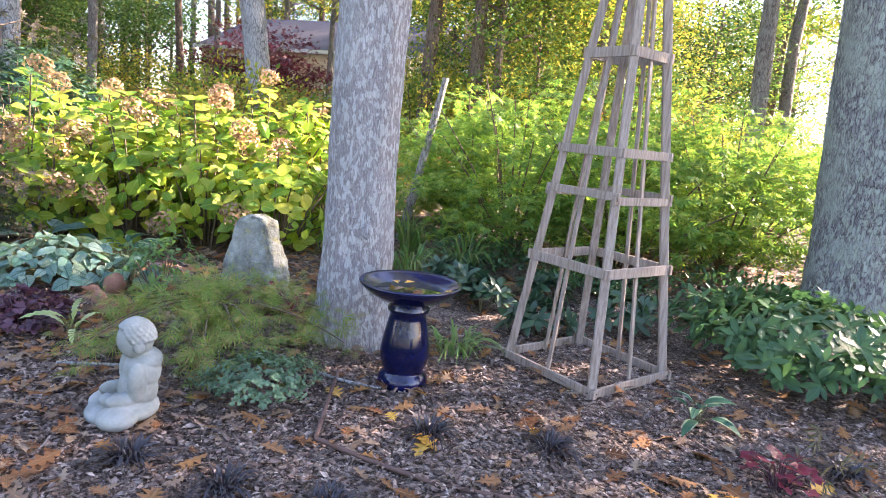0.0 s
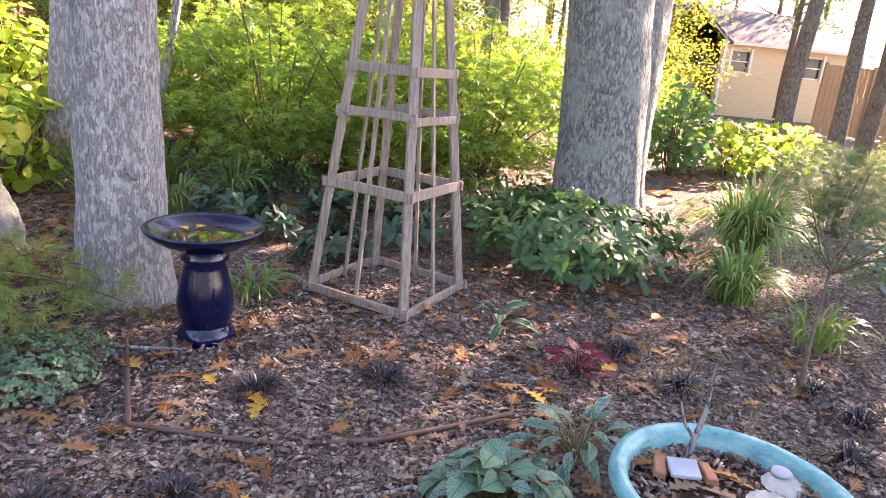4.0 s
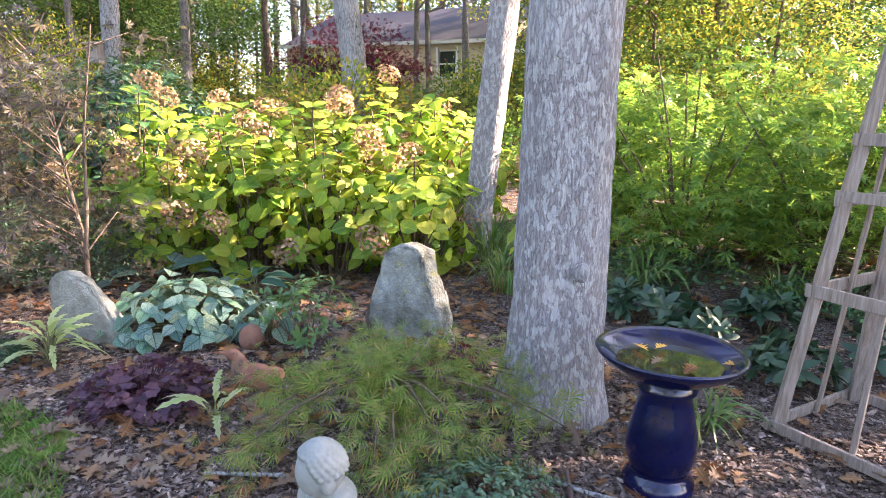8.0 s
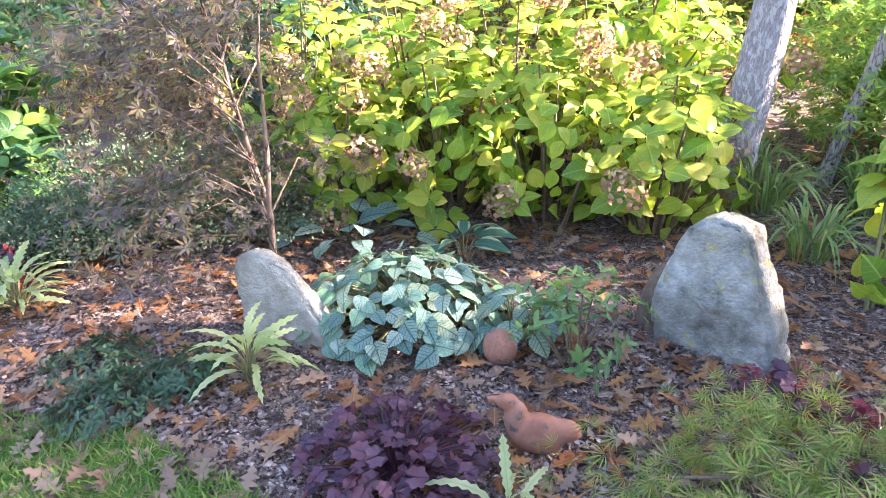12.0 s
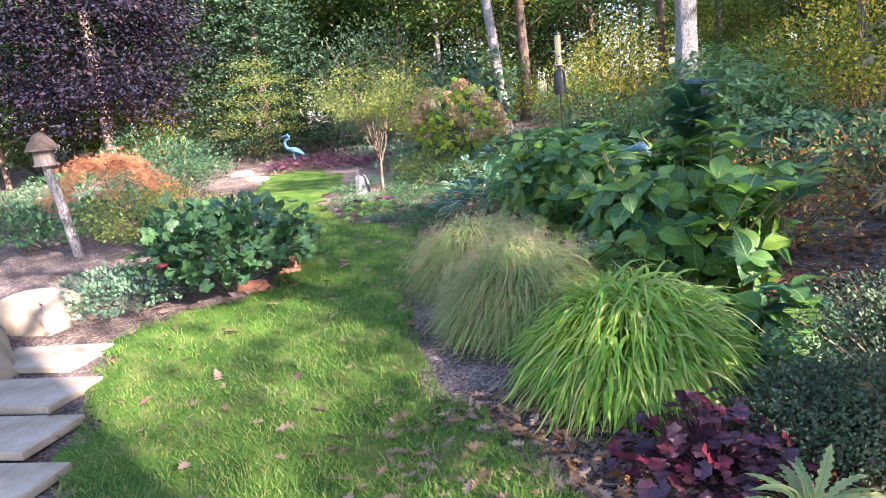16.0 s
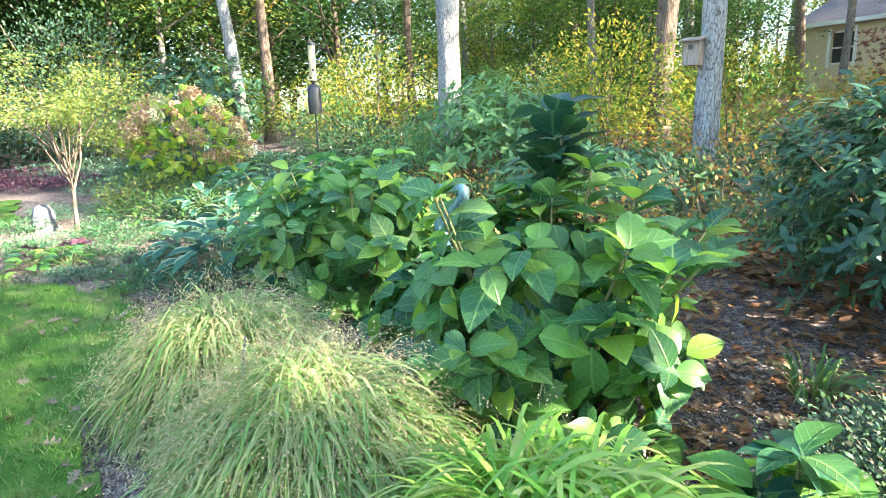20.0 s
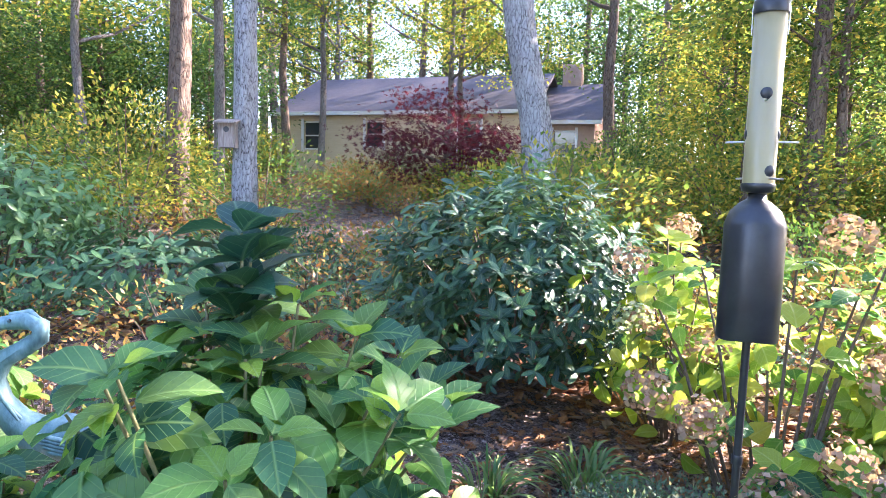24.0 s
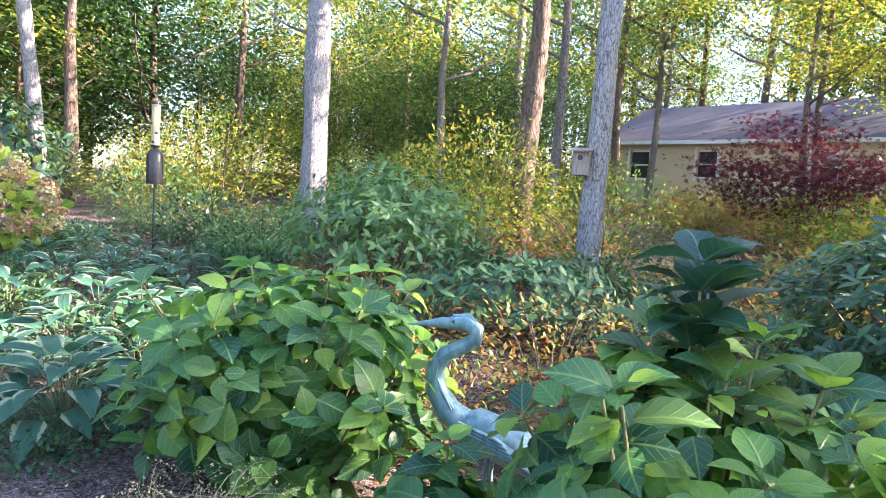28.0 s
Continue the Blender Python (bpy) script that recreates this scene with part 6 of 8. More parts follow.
# Paler BRUN_S leaves are mixed in to stand for sun on this mound.
rosette_plant("brunnera", ground_at(-2.58, 3.4), "mounded silver brunnera with dark-veined heart leaves", "brunnera", 300, 0.47, 0.27, 0.078, [BRUN, BRUN, BRUN_S], "brunneras", face=0.9, tilt=(0.5, 0.5), swirl=1.3, jolt=0.42, back=0.4)
rosette_plant("brunnera", ground_at(-2.08, 3.5), "small silver brunnera clump", "brunnera", 22, 0.2, 0.18, 0.1, [BRUN], "brunneras", face=1.6, tilt=(0.8, 0.8), swirl=0.9)
rosette_plant("brunnera", ground_at(-3.4, 4.0), "small silver brunnera under the hedge", "brunnera", 22, 0.4, 0.16, 0.13, [BRUN], "brunneras", face=0.9)
rosette_plant("lungwort", ground_at(1.17, 1.88), "silver-spotted lungwort clump beside the pot", "lungwort", 96, 0.21, 0.16, 0.066, [BRUN_S, BRUN_S, PULM_B], "lungworts", face=0.8, swirl=0.9, jolt=0.35, back=0.3)
rosette_plant("lungwort", ground_at(1.14, 1.36), "large silver-speckled lungwort rosette", "lungwort", 120, 0.22, 0.15, 0.12, [PULM], "lungworts", tilt=(0.1, 0.8), swirl=0.5, jolt=0.35, back=0.15)
rosette_plant("lungwort", ground_at(1.5, 2.18), "silver lungwort behind the pot", "lungwort", 34, 0.15, 0.1, 0.14, [PULM], "lungworts")
rosette_plant("lungwort", ground_at(1.6, 1.2), "silver-veined lungwort at the pot's foot", "lungwort", 100, 0.27, 0.12, 0.074, [BRUN_S, BRUN_S, PULM_B], "lungworts", swirl=0.8, jolt=0.35, back=0.2)
rosette_plant("lungwort", ground_at(2.15, 1.32), "silver-speckled lungwort beside the pot", "lungwort", 110, 0.26, 0.14, 0.12, [PULM, PULM_B], "lungworts")
rosette_plant("lungwort", ground_at(0.84, 1.6), "single fallen silver lungwort leaf cluster", "lungwort", 4, 0.07, 0.03, 0.13, [PULM_B], "lungworts")
rosette_plant("heuchera", ground_at(-2.0, 2.62), "dark purple heuchera mound", "heuchera", 180, 0.3, 0.16, 0.058, [HEU], "heucheras", M_HEU, face=1.0, swirl=1.3, tilt=(0.25, 0.35), jolt=0.6, back=0.5)
rosette_plant("heuchera", ground_at(-1.05, 3.47), "dark purple heuchera with red new leaves", "heuchera", 100, 0.26, 0.16, 0.058, [HEU, HEU, HEU, HEUR], "heucheras", M_HEU, face=1.1, swirl=1.2, tilt=(0.25, 0.35), jolt=0.6, back=0.5)
rosette_plant("heuchera", ground_at(-4.62, 2.38), "large dark purple heuchera mound at the lawn edge", "heuchera", 180, 0.38, 0.3, 0.08, [HEU, HEU, HEU, HEU, HEUR], "heucheras", M_HEU, face=1.1, swirl=1.2, tilt=(0.25, 0.35), jolt=0.6, back=0.5)
rosette_plant("heuchera", ground_at(1.68, 2.82), "small crimson heuchera on mulch", "heuchera", 20, 0.13, 0.1, 0.07, [HEUR], "heucheras", M_HEU, back=0.3)
rosette_plant("pale_fern", ground_at(-2.76, 2.7), "cream-green arching fern before the flat-faced stone", "fern", 30, 0.06, 0.15, 0.19, [FERN], "pale ferns", tilt=(0.05, 1.1))
rosette_plant("pale_fern", ground_at(-4.15, 2.5), "cream-green arching fern at the lawn edge", "fern", 44, 0.08, 0.15, 0.21, [FERN], "pale ferns", tilt=(0.05, 1.1))
rosette_plant("pale_fern", ground_at(-1.62, 2.62), "small pale green fern", "fern", 7, 0.05, 0.12, 0.2, [FERN], "pale ferns", tilt=(0.0, 1.2))
rosette_plant("hosta", ground_at(-2.72, 4.1), "white-edged hosta behind the brunnera", "hosta", 12, 0.14, 0.14, 0.2, [HOS], "hostas")
rosette_plant("hosta", ground_at(1.4, 3.25), "small white-edged hosta on mulch", "hosta", 8, 0.08, 0.09, 0.13, [HOS], "hostas")
big_hosta = rosette_plant("hosta", ground_at(-9.7, 2.4), "large blue-green hosta with pale margins", "hosta", 30, 0.32, 0.4, 0.3, [HOS], "hostas", tilt=(0.15, 0.8))
for i, (x, y) in enumerate(((-10.3, 2.25), (-10.1, 3.0), (-10.9, 2.75), (-10.7, 3.5), (-11.5, 3.2), (-11.3, 4.1), (-12.1, 3.8), (-12.2, 2.7), (-12.9, 4.5), (-12.9, 3.3), (-13.7, 4.1), (-14.6, 3.6), (-14.4, 4.7), (-15.4, 4.4))):
    copy_thing(big_hosta, ground_at(x, y, 0, i * 77, 0.85 + 0.05 * (i % 5)))


def mop_blades(n, r, h, length, width, k=6):
    """Blades that leave a mound at all heights, arch outwards and hang at the tip."""
    a0, f = rng.uniform(0, 2 * math.pi, n), np.sqrt(rng.uniform(0, 1, n))
    x0, y0 = r * 0.7 * f * np.cos(a0), r * 0.7 * f * np.sin(a0)
    z0 = h * (1 - 0.75 * f * f) * rng.uniform(0.25, 0.82, n)
    a = np.where(f > 0.35, a0, rng.uniform(0, 6.28, n)) + rng.normal(0, 0.55, n)
    ln = length * rng.uniform(0.6, 1.2, n)
    out, rise, drop = ln * rng.uniform(0.55, 0.95, n), ln * rng.uniform(0.5, 1.1, n), ln * rng.uniform(0.75, 1.35, n)
    t = np.linspace(0, 1, k)[None]
    x = x0[:, None] + (np.cos(a) * out)[:, None] * t
    y = y0[:, None] + (np.sin(a) * out)[:, None] * t
    z = np.maximum(z0[:, None] + rise[:, None] * t - drop[:, None] * t * t, 0.01)
    w = (width * rng.uniform(0.6, 1.25, n))[:, None] * (np.sin(math.pi * (0.12 + 0.86 * t)) + 0.03) * 0.5
    tw = a + math.pi / 2 + rng.normal(0, 0.5, n)
    sx, sy = np.cos(tw)[:, None] * w, np.sin(tw)[:, None] * w
    V = np.stack([np.stack([x - sx, y - sy, z], -1), np.stack([x + sx, y + sy, z + w * 0.3], -1)], 2).reshape(-1, 3)
    base = np.arange(n)[:, None] * 2 * k + 2 * np.arange(k - 1)[None]
    F = np.stack([base, base + 1, base + 3, base + 2], -1).reshape(-1, 4)
    uv = np.stack([np.tile([0.0, 1.0], n * k), np.tile(np.repeat(np.linspace(0, 1, k), 2), n)], -1)
    return V, F, uv


def hakone(m, label, n, r, h, length, width, seeds, leaf):
    t = thing("hakone_grass", m, label, "grass", "hakone grass clumps")
    tagged(obj("foliage", mesh_of("foliage", *mop_blades(n, r, h, length, width), shade=True), leaf, t), kind="stuff")
    V, F, uv = mop_blades(seeds, r, h * 1.22, length * 1.1, 0.0018)
    tagged(obj("seed_stems", mesh_of("seed_stems", V, F, uv), M_SEEDHEAD, t), kind="stuff")
    tipv = V.reshape(seeds, -1, 3)[:, -6:].reshape(-1, 3)
    tipv = np.repeat(tipv, 2, 0) + rng.normal(0, 0.014, (len(tipv) * 2, 3))
    tagged(obj("seed_heads", cloud("seed_heads", KITE, tipv, rng.normal(0, 1, tipv.shape), rng.normal(0, 1, tipv.shape), np.full(len(tipv), 0.011)), M_SEEDHEAD, t), kind="stuff")
    return t


def grass_clump(name, m, label, category, n, reach, rise, width, leaf, group="", spread=0.12, flop=1.0, k=7):
    t = thing(name, m, label, category, group)
    V, F, uv = blades(n, 0, 0, reach, rise, width, spread, k, flop)
    tagged(obj("foliage", mesh_of("foliage", V, F, uv, shade=True), leaf, t), kind="stuff")
    return t


hakone(ground_at(-5.42, 2.42), "cascading mound of bright green hakone grass", 5200, 0.62, 0.66, 0.34, 0.0165, 120, M_HAKONE)
hakone(ground_at(-6.45, 2.12), "mound of hakone grass veiled in tan seed heads", 5600, 0.62, 0.66, 0.34, 0.012, 2600, M_HAKONE_DUSTY)
hakone(ground_at(-7.4, 1.98), "smaller mound of hakone grass veiled in tan seed heads", 5200, 0.58, 0.64, 0.34, 0.012, 2400, M_HAKONE_DUSTY)
for x, y in ((0.36, 2.49), (0.83, 2.62), (0.25, 1.87), (0.59, 1.72), (0.46, 1.4), (-0.12, 1.86), (-0.5, 1.85), (1.95, 3.0), (2.1, 2.66), (2.69, 2.69), (2.74, 2.45), (2.52, 2.2)):
    grass_clump("black_mondo_grass", ground_at(x, y, 0, x * 90), "small tuft of black mondo grass on mulch", "mondo grass", 120, 0.09 + 0.05 * abs(math.sin(x * 7.0 + y)), 0.1, 0.007, M_MONDO, "black mondo tufts", 0.05, 1.0)
for i in range(26):
    x, y = -10.7 + rng.normal(0, 0.3), 1.5 + rng.normal(0, 0.18)
    grass_clump("dark_mondo_grass", ground_at(x, y, 0, i * 50), "dark green mondo grass tuft in an edging drift", "mondo grass", 40, 0.14, 0.1, 0.008, M_MONDO_GREEN, "mondo grass edging", 0.06, 0.9)
for x, y, r, h, n in ((0.14, 3.55, 0.26, 0.24, 50), (-5.45, 4.7, 0.4, 0.32, 70), (-5.9, 4.4, 0.35, 0.3, 60), (2.95, 3.85, 0.4, 0.5, 160), (3.35, 4.5, 0.6, 0.85, 420), (3.05, 3.2, 0.3, 0.35, 50), (-1.2, 4.9, 0.4, 0.45, 60), (-0.35, 5.3, 0.4, 0.45, 60), (0.5, 5.4, 0.35, 0.35, 50), (-1.5, 5.4, 0.4, 0.5, 70), (-1.0, 5.7, 0.4, 0.5, 70), (-0.7, 4.9, 0.35, 0.4, 60), (-1.7, 5.9, 0.4, 0.5, 60)):
    grass_clump("strappy_clump", ground_at(x, y), "clump of arching strap-shaped green leaves", "plant", n, r, h, 0.016, M_STRAP, "strappy clumps", 0.1, 1.0)
for x, y in ((-0.27, 4.75), (0.05, 4.45), (0.5, 4.2), (1.0, 4.6), (0.4, 4.9)):
    leafy_bush("hellebore", ground_at(x, y), "low dark green hellebore", "hellebore", 0.18, 0.2, 22, LANCE, M_HELL, 0.12, "hellebores", 6, 0.4, 0.0, M_STEM, 7)

# ---- obelisk trellis ----
tre = thing("obelisk_trellis", ground_at(0.84, 3.69), "weathered grey-brown wooden obelisk trellis on mulch", "trellis")
FEET = [Vector((0.08, -0.42, 0)), Vector((0.41, 0.075, 0)), Vector((-0.08, 0.42, 0)), Vector((-0.41, -0.08, 0))]


def on_post(i, z, out=1.0):
    k = (1 - z / 3.05) * out
    return Vector((FEET[i].x * k, FEET[i].y * k, z))


for i in range(4):
    part("post", slat(on_post(i, 0.0), on_post(i, 2.42), 0.042, 0.042, 0.003), M_WOOD, tre)
    j = (i + 1) % 4
    a, b = (on_post(i, 0.0) + on_post(j, 0.0)) / 2, (on_post(i, 2.3) + on_post(j, 2.3)) / 2
    part("thin_slat", slat(a, b, 0.022, 0.014, 0.002), M_WOOD, tre)
    for n, (z, h) in enumerate(((0.03, 0.045), (0.6, 0.05), (0.97 if i % 2 else 0.95, 0.04), (1.18, 0.045), (1.66, 0.05), (2.1, 0.055))):
        p, q = on_post(i, z, 1.07), on_post(j, z, 1.07)
        d = (q - p).normalized() * 0.02
        q4 = Matrix.Translation((p + q) / 2) @ (q - p).to_track_quat("X", "Z").to_matrix().to_4x4()
        part("rail", box(bmesh.new(), ((q - p).length + 0.04, 0.018, h), q4, 0.002), M_WOOD, tre)
        bm = bmesh.new()
        for e in (p + d, q - d):
            n2 = Vector((e.x, e.y, 0)).normalized()
            bmesh.ops.create_icosphere(bm, subdivisions=1, radius=0.005, matrix=Matrix.Translation(e + (p + q).normalized().to_2d().to_3d() * 0.012))
        part("screw", bm, M_BLACK, tre)
for i in range(2):
    part("cap_board", box(bmesh.new(), (0.22, 0.03, 0.03), pose(0, 0, 2.42 + 0.03 * i, 0, 0, 30 + 90 * i), 0.003), M_WOOD, tre)

# ---- birdbath ----
bath = thing("birdbath", ground_at(0.05, 2.98), "glossy cobalt blue ceramic birdbath holding water and leaves", "birdbath")
obj("pedestal", lathe([(0.0, 0.0), (0.115, 0.0), (0.12, 0.012), (0.118, 0.05), (0.1, 0.07), (0.094, 0.08), (0.1, 0.092), (0.113, 0.13), (0.118, 0.175), (0.113, 0.22), (0.1, 0.28), (0.088, 0.335), (0.084, 0.36), (0.098, 0.372), (0.1, 0.384), (0.09, 0.4), (0.08, 0.43)]), M_GLAZE_BLUE, bath)
bowl = obj("bowl", lathe([(0.0, 0.405), (0.09, 0.408), (0.15, 0.43), (0.21, 0.468), (0.238, 0.497), (0.243, 0.507), (0.236, 0.512), (0.222, 0.5), (0.17, 0.466), (0.1, 0.446), (0.0, 0.44)], 56), M_GLAZE_BLUE, bath)
obj("water", lathe([(0.0, 0.468), (0.168, 0.468)], 40), M_WATER, bath, "still water")
for i in range(7):
    a, r = rng.uniform(0, 6.28), rng.uniform(0.03, 0.15)
    tagged(obj("floating_oak_leaf", OAK_GOLD if i % 3 == 0 else OAK_RUST, None, m=leaf_pose((0.08 + r * math.cos(a), 2.98 + r * math.sin(a), 0.474 + float(wobble(0.08, 2.98))), (math.cos(a * 3), math.sin(a * 3), 0.05), (0.1, 0, 1), rng.uniform(0.05, 0.09))), "wet fallen oak leaf lying in the birdbath", "leaf", "leaves in the birdbath")

# ---- seated statue ----
def blob(parts, level=26):
    """A smooth body from overlapping balls (centre, radii)."""
    bm = bmesh.new()
    for c, r in parts:
        bmesh.ops.create_icosphere(bm, subdivisions=3, radius=1.0, matrix=Matrix.Translation(c) @ Matrix.Diagonal((*r, 1)))
    me = bpy.data.meshes.new("blob")
    bm.to_mesh(me)
    bm.free()
    return me


body = [((0, 0, 0.06), (0.125, 0.1, 0.06)), ((0.0, 0.02, 0.14), (0.095, 0.075, 0.1)), ((0, 0.035, 0.22), (0.09, 0.07, 0.09)), ((0, 0.05, 0.27), (0.078, 0.06, 0.055)),
        ((0, 0.03, 0.32), (0.04, 0.04, 0.045)), ((0, 0.01, 0.37), (0.066, 0.069, 0.088)),
        ((0.085, 0.0, 0.2), (0.03, 0.035, 0.09)), ((-0.085, 0.0, 0.2), (0.03, 0.035, 0.09)), ((0.07, -0.05, 0.12), (0.03, 0.06, 0.035)), ((-0.07, -0.05, 0.12), (0.03, 0.06, 0.035)),
        ((0.09, -0.07, 0.05), (0.075, 0.075, 0.05)), ((-0.09, -0.07, 0.05), (0.075, 0.075, 0.05)), ((0.0, -0.11, 0.04), (0.1, 0.06, 0.035)), ((0, -0.09, 0.1), (0.045, 0.03, 0.022)),
        ((0.065, 0.01, 0.35), (0.012, 0.02, 0.03)), ((-0.065, 0.01, 0.35), (0.012, 0.02, 0.03))]
for i in range(9):
    for k in range(20):
        a = 2 * math.pi * (k + 0.5 * (i % 2)) / 20
        e = 0.05 + 0.165 * i
        if math.sin(a) > -0.55 - 0.5 * e or i > 3:
            body.append(((0.068 * math.cos(e) * math.cos(a), 0.01 + 0.071 * math.cos(e) * math.sin(a), 0.372 + 0.088 * math.sin(e)), (0.009, 0.009, 0.01)))
body.append(((0, 0.01, 0.455), (0.03, 0.03, 0.016)))
statue = tagged(obj("garden_statue", blob(body), M_CONCRETE, m=ground_at(-0.73, 2.1, 0.0, -36) @ Matrix.Diagonal((0.98, 0.98, 0.86, 1))), "pale cast-stone seated garden statue on mulch", "statue")
statue.data.polygons.foreach_set("use_smooth", np.ones(len(statue.data.polygons), bool))
rm = statue.modifiers.new("remesh", "REMESH")
rm.mode, rm.voxel_size, rm.use_smooth_shade = "VOXEL", 0.0042, True

# ---- turquoise pot ----
pot_m = ground_at(1.655, 1.56, 0.01) @ pose(0, 0, 0, 0, 0, 20) @ Matrix.Diagonal((0.94, 0.94, 1.04, 1))
pot = thing("glazed_pot", pot_m, "wide turquoise glazed bowl planter with basket-weave relief", "planter")
obj("bowl", lathe([(0.0, 0.0), (0.15, 0.0), (0.17, 0.012), (0.2, 0.06), (0.235, 0.12), (0.252, 0.165), (0.25, 0.172), (0.262, 0.18), (0.278, 0.23), (0.284, 0.262), (0.305, 0.268), (0.315, 0.282), (0.31, 0.3), (0.292, 0.308), (0.272, 0.3), (0.266, 0.282), (0.25, 0.23), (0.0, 0.22)], 64), M_GLAZE_TEAL, pot)
for i in range(18):
    a = 2 * math.pi * i / 18
    for k in (-1, 0, 1):
        if i % 2:
            b, z, size = a + 0.085 * k, 0.16, (0.012, 0.017, 0.115)
        else:
            b, z, size = a, 0.16 + 0.042 * k, (0.012, 0.085, 0.03)
        rz = float(np.interp(z, (0.06, 0.12, 0.165, 0.23), (0.2, 0.233, 0.251, 0.274)))
        part("weave_strip", box(bmesh.new(), size, pose(rz * math.cos(b), rz * math.sin(b), z, 0, 24, math.degrees(b)), 0.004), M_GLAZE_TEAL, pot)
obj("soil", lathe([(0.268, 0.245), (0.2, 0.252), (0.1, 0.26), (0.0, 0.258)], 40, 0.004), M_SOIL, pot, "dark potting soil with bark")


def in_pot(px, py, dz=0.0):
    return pot_m @ Vector((px, py, 0.258 + dz))


def flat_stone(name, at, size, mat, label, category, turn=0, group="", lumps=0.12, seed=0.0, sub=2):
    bm = bmesh.new()
    bmesh.ops.create_icosphere(bm, subdivisions=sub, radius=0.5)
    for v in bm.verts:
        v.co *= 1 + lumps * noise.noise(v.co * 3 + Vector((seed, seed, 0)))
    me = bpy.data.meshes.new(name)
    bm.to_mesh(me)
    bm.free()
    me.polygons.foreach_set("use_smooth", np.ones(len(me.polygons), bool))
    return tagged(obj(name, me, mat, m=Matrix.Translation(at) @ pose(0, 0, 0, 0, 0, turn) @ Matrix.Diagonal((*size, 1))), label, category, group)


def scallop(at, r, tilt, turn, label):
    """A fan-ribbed shell: a shallow dome, narrowed at the hinge."""
    V, F, n, rings = [(0, -0.5 * r, 0.1 * r)], [], 54, (0.35, 0.7, 1.0)
    for ring in rings:
        for i in range(n):
            a = 2 * math.pi * i / n
            fan = 1 - 0.22 * max(0.0, -math.cos(a)) ** 3
            rr = r * ring * fan * (1 + 0.012 * math.cos(18 * a))
            V.append((rr * math.sin(a) * 1.08, rr * math.cos(a) - 0.5 * r * (1 - ring), r * 0.3 * (1 - ring ** 2) + 0.0015 * math.cos(18 * a) * ring))
    for i in range(n):
        k = (i + 1) % n
        F.append((0, 1 + i, 1 + k))
        F += [(1 + g * n + i, 1 + (g + 1) * n + i, 1 + (g + 1) * n + k, 1 + g * n + k) for g in range(len(rings) - 1)]
    bm = bmesh.new()
    vs = [bm.verts.new(v) for v in V]
    for f in F:
        bm.faces.new([vs[k] for k in f])
    bmesh.ops.solidify(bm, geom=bm.faces[:], thickness=0.004)
    tagged(part("scallop_shell", bm, M_SHELL, None, shade=True, m=Matrix.Translation(at) @ pose(0, 0, 0, tilt, 0, turn)), label, "shell", "shells in the planter")


scallop(in_pot(0.074, -0.061, 0.012), 0.062, 8, 30, "white scallop shell lying on the planter soil")
scallop(in_pot(0.195, 0.006, 0.012), 0.055, -6, 200, "white scallop shell cradling a grey pebble")
flat_stone("pebble", in_pot(0.205, 0.025, 0.032), (0.06, 0.05, 0.02), M_GREYSTONE, "smooth blue-grey pebble resting on a shell", "pebble", 30)
for i, (px, py, s) in enumerate(((-0.12, -0.126, 0.045), (-0.027, -0.183, 0.035), (-0.15, 0.009, 0.04), (-0.116, 0.008, 0.03), (0.03, -0.19, 0.028), (-0.07, -0.09, 0.02))):
    flat_stone("small_shell", in_pot(px, py, 0.008), (s, s * 0.8, 0.018), M_SHELL, "small white shell on the planter soil", "shell", i * 50, "shells in the planter", 0.4, i)
for k, (px, py, tr) in enumerate(((-0.09, 0.17, 70), (0.02, 0.105, 85))):
    tagged(part("brick_piece", box(bmesh.new(), (0.075, 0.03, 0.022), Matrix(), 0.003), M_BRICK, None, m=Matrix.Translation(in_pot(px, py, 0.014)) @ pose(0, 0, 0, 6, 0, tr)), "small orange brick fragment in the planter", "brick", "miniature bench")
tagged(part("slate_tile", box(bmesh.new(), (0.075, 0.06, 0.012), Matrix(), 0.002), M_GREYSTONE, None, m=Matrix.Translation(in_pot(-0.05, 0.125, 0.03)) @ pose(0, 0, 0, 14, 0, -8)), "small pale grey slate piece set between bricks", "stone")
twig = thing("pot_seedling", Matrix.Translation(in_pot(0.006, 0.17)), "bare-stemmed red maple seedling in the planter", "seedling")
obj("stem", tube([(0, 0, -0.02), (0.008, 0, 0.07), (0.035, 0.02, 0.14), (0.055, 0.05, 0.28)], [0.009, 0.008, 0.007, 0.003], 7), M_BARK_PALE, twig)
obj("branch", tube([(0.01, 0, 0.08), (-0.02, 0.01, 0.12), (-0.03, 0.03, 0.17)], [0.006, 0.004, 0.002], 6), M_BARK_PALE, twig)
P = np.array([(0.05, 0.08, 0.25)]) + rng.normal(0, 1, (26, 3)) * np.array([0.1, 0.07, 0.05])
obj("foliage", cloud("foliage", STAR, P, rng.normal(0, 1, P.shape), rng.normal(0, 0.5, P.shape) + np.array([0, 0, 1.0]), np.full(26, 0.05)), M_BRONZE, twig)
a, r = rng.uniform(0, 6.28, 1300), 0.255 * np.sqrt(rng.uniform(0, 1, 1300))
T = (np.array([(-0.2, 0, 0), (0.2, 0, 0), (0.15, 1, 0.05), (-0.15, 0.9, 0.05), (-0.2, 0, 0.16), (0.2, 0, 0.18), (0.15, 1, 0.2), (-0.15, 0.9, 0.2)]), np.array([(4, 5, 6, 7), (0, 1, 5, 4), (1, 2, 6, 5), (2, 3, 7, 6), (3, 0, 4, 7)]), np.zeros((8, 2)))
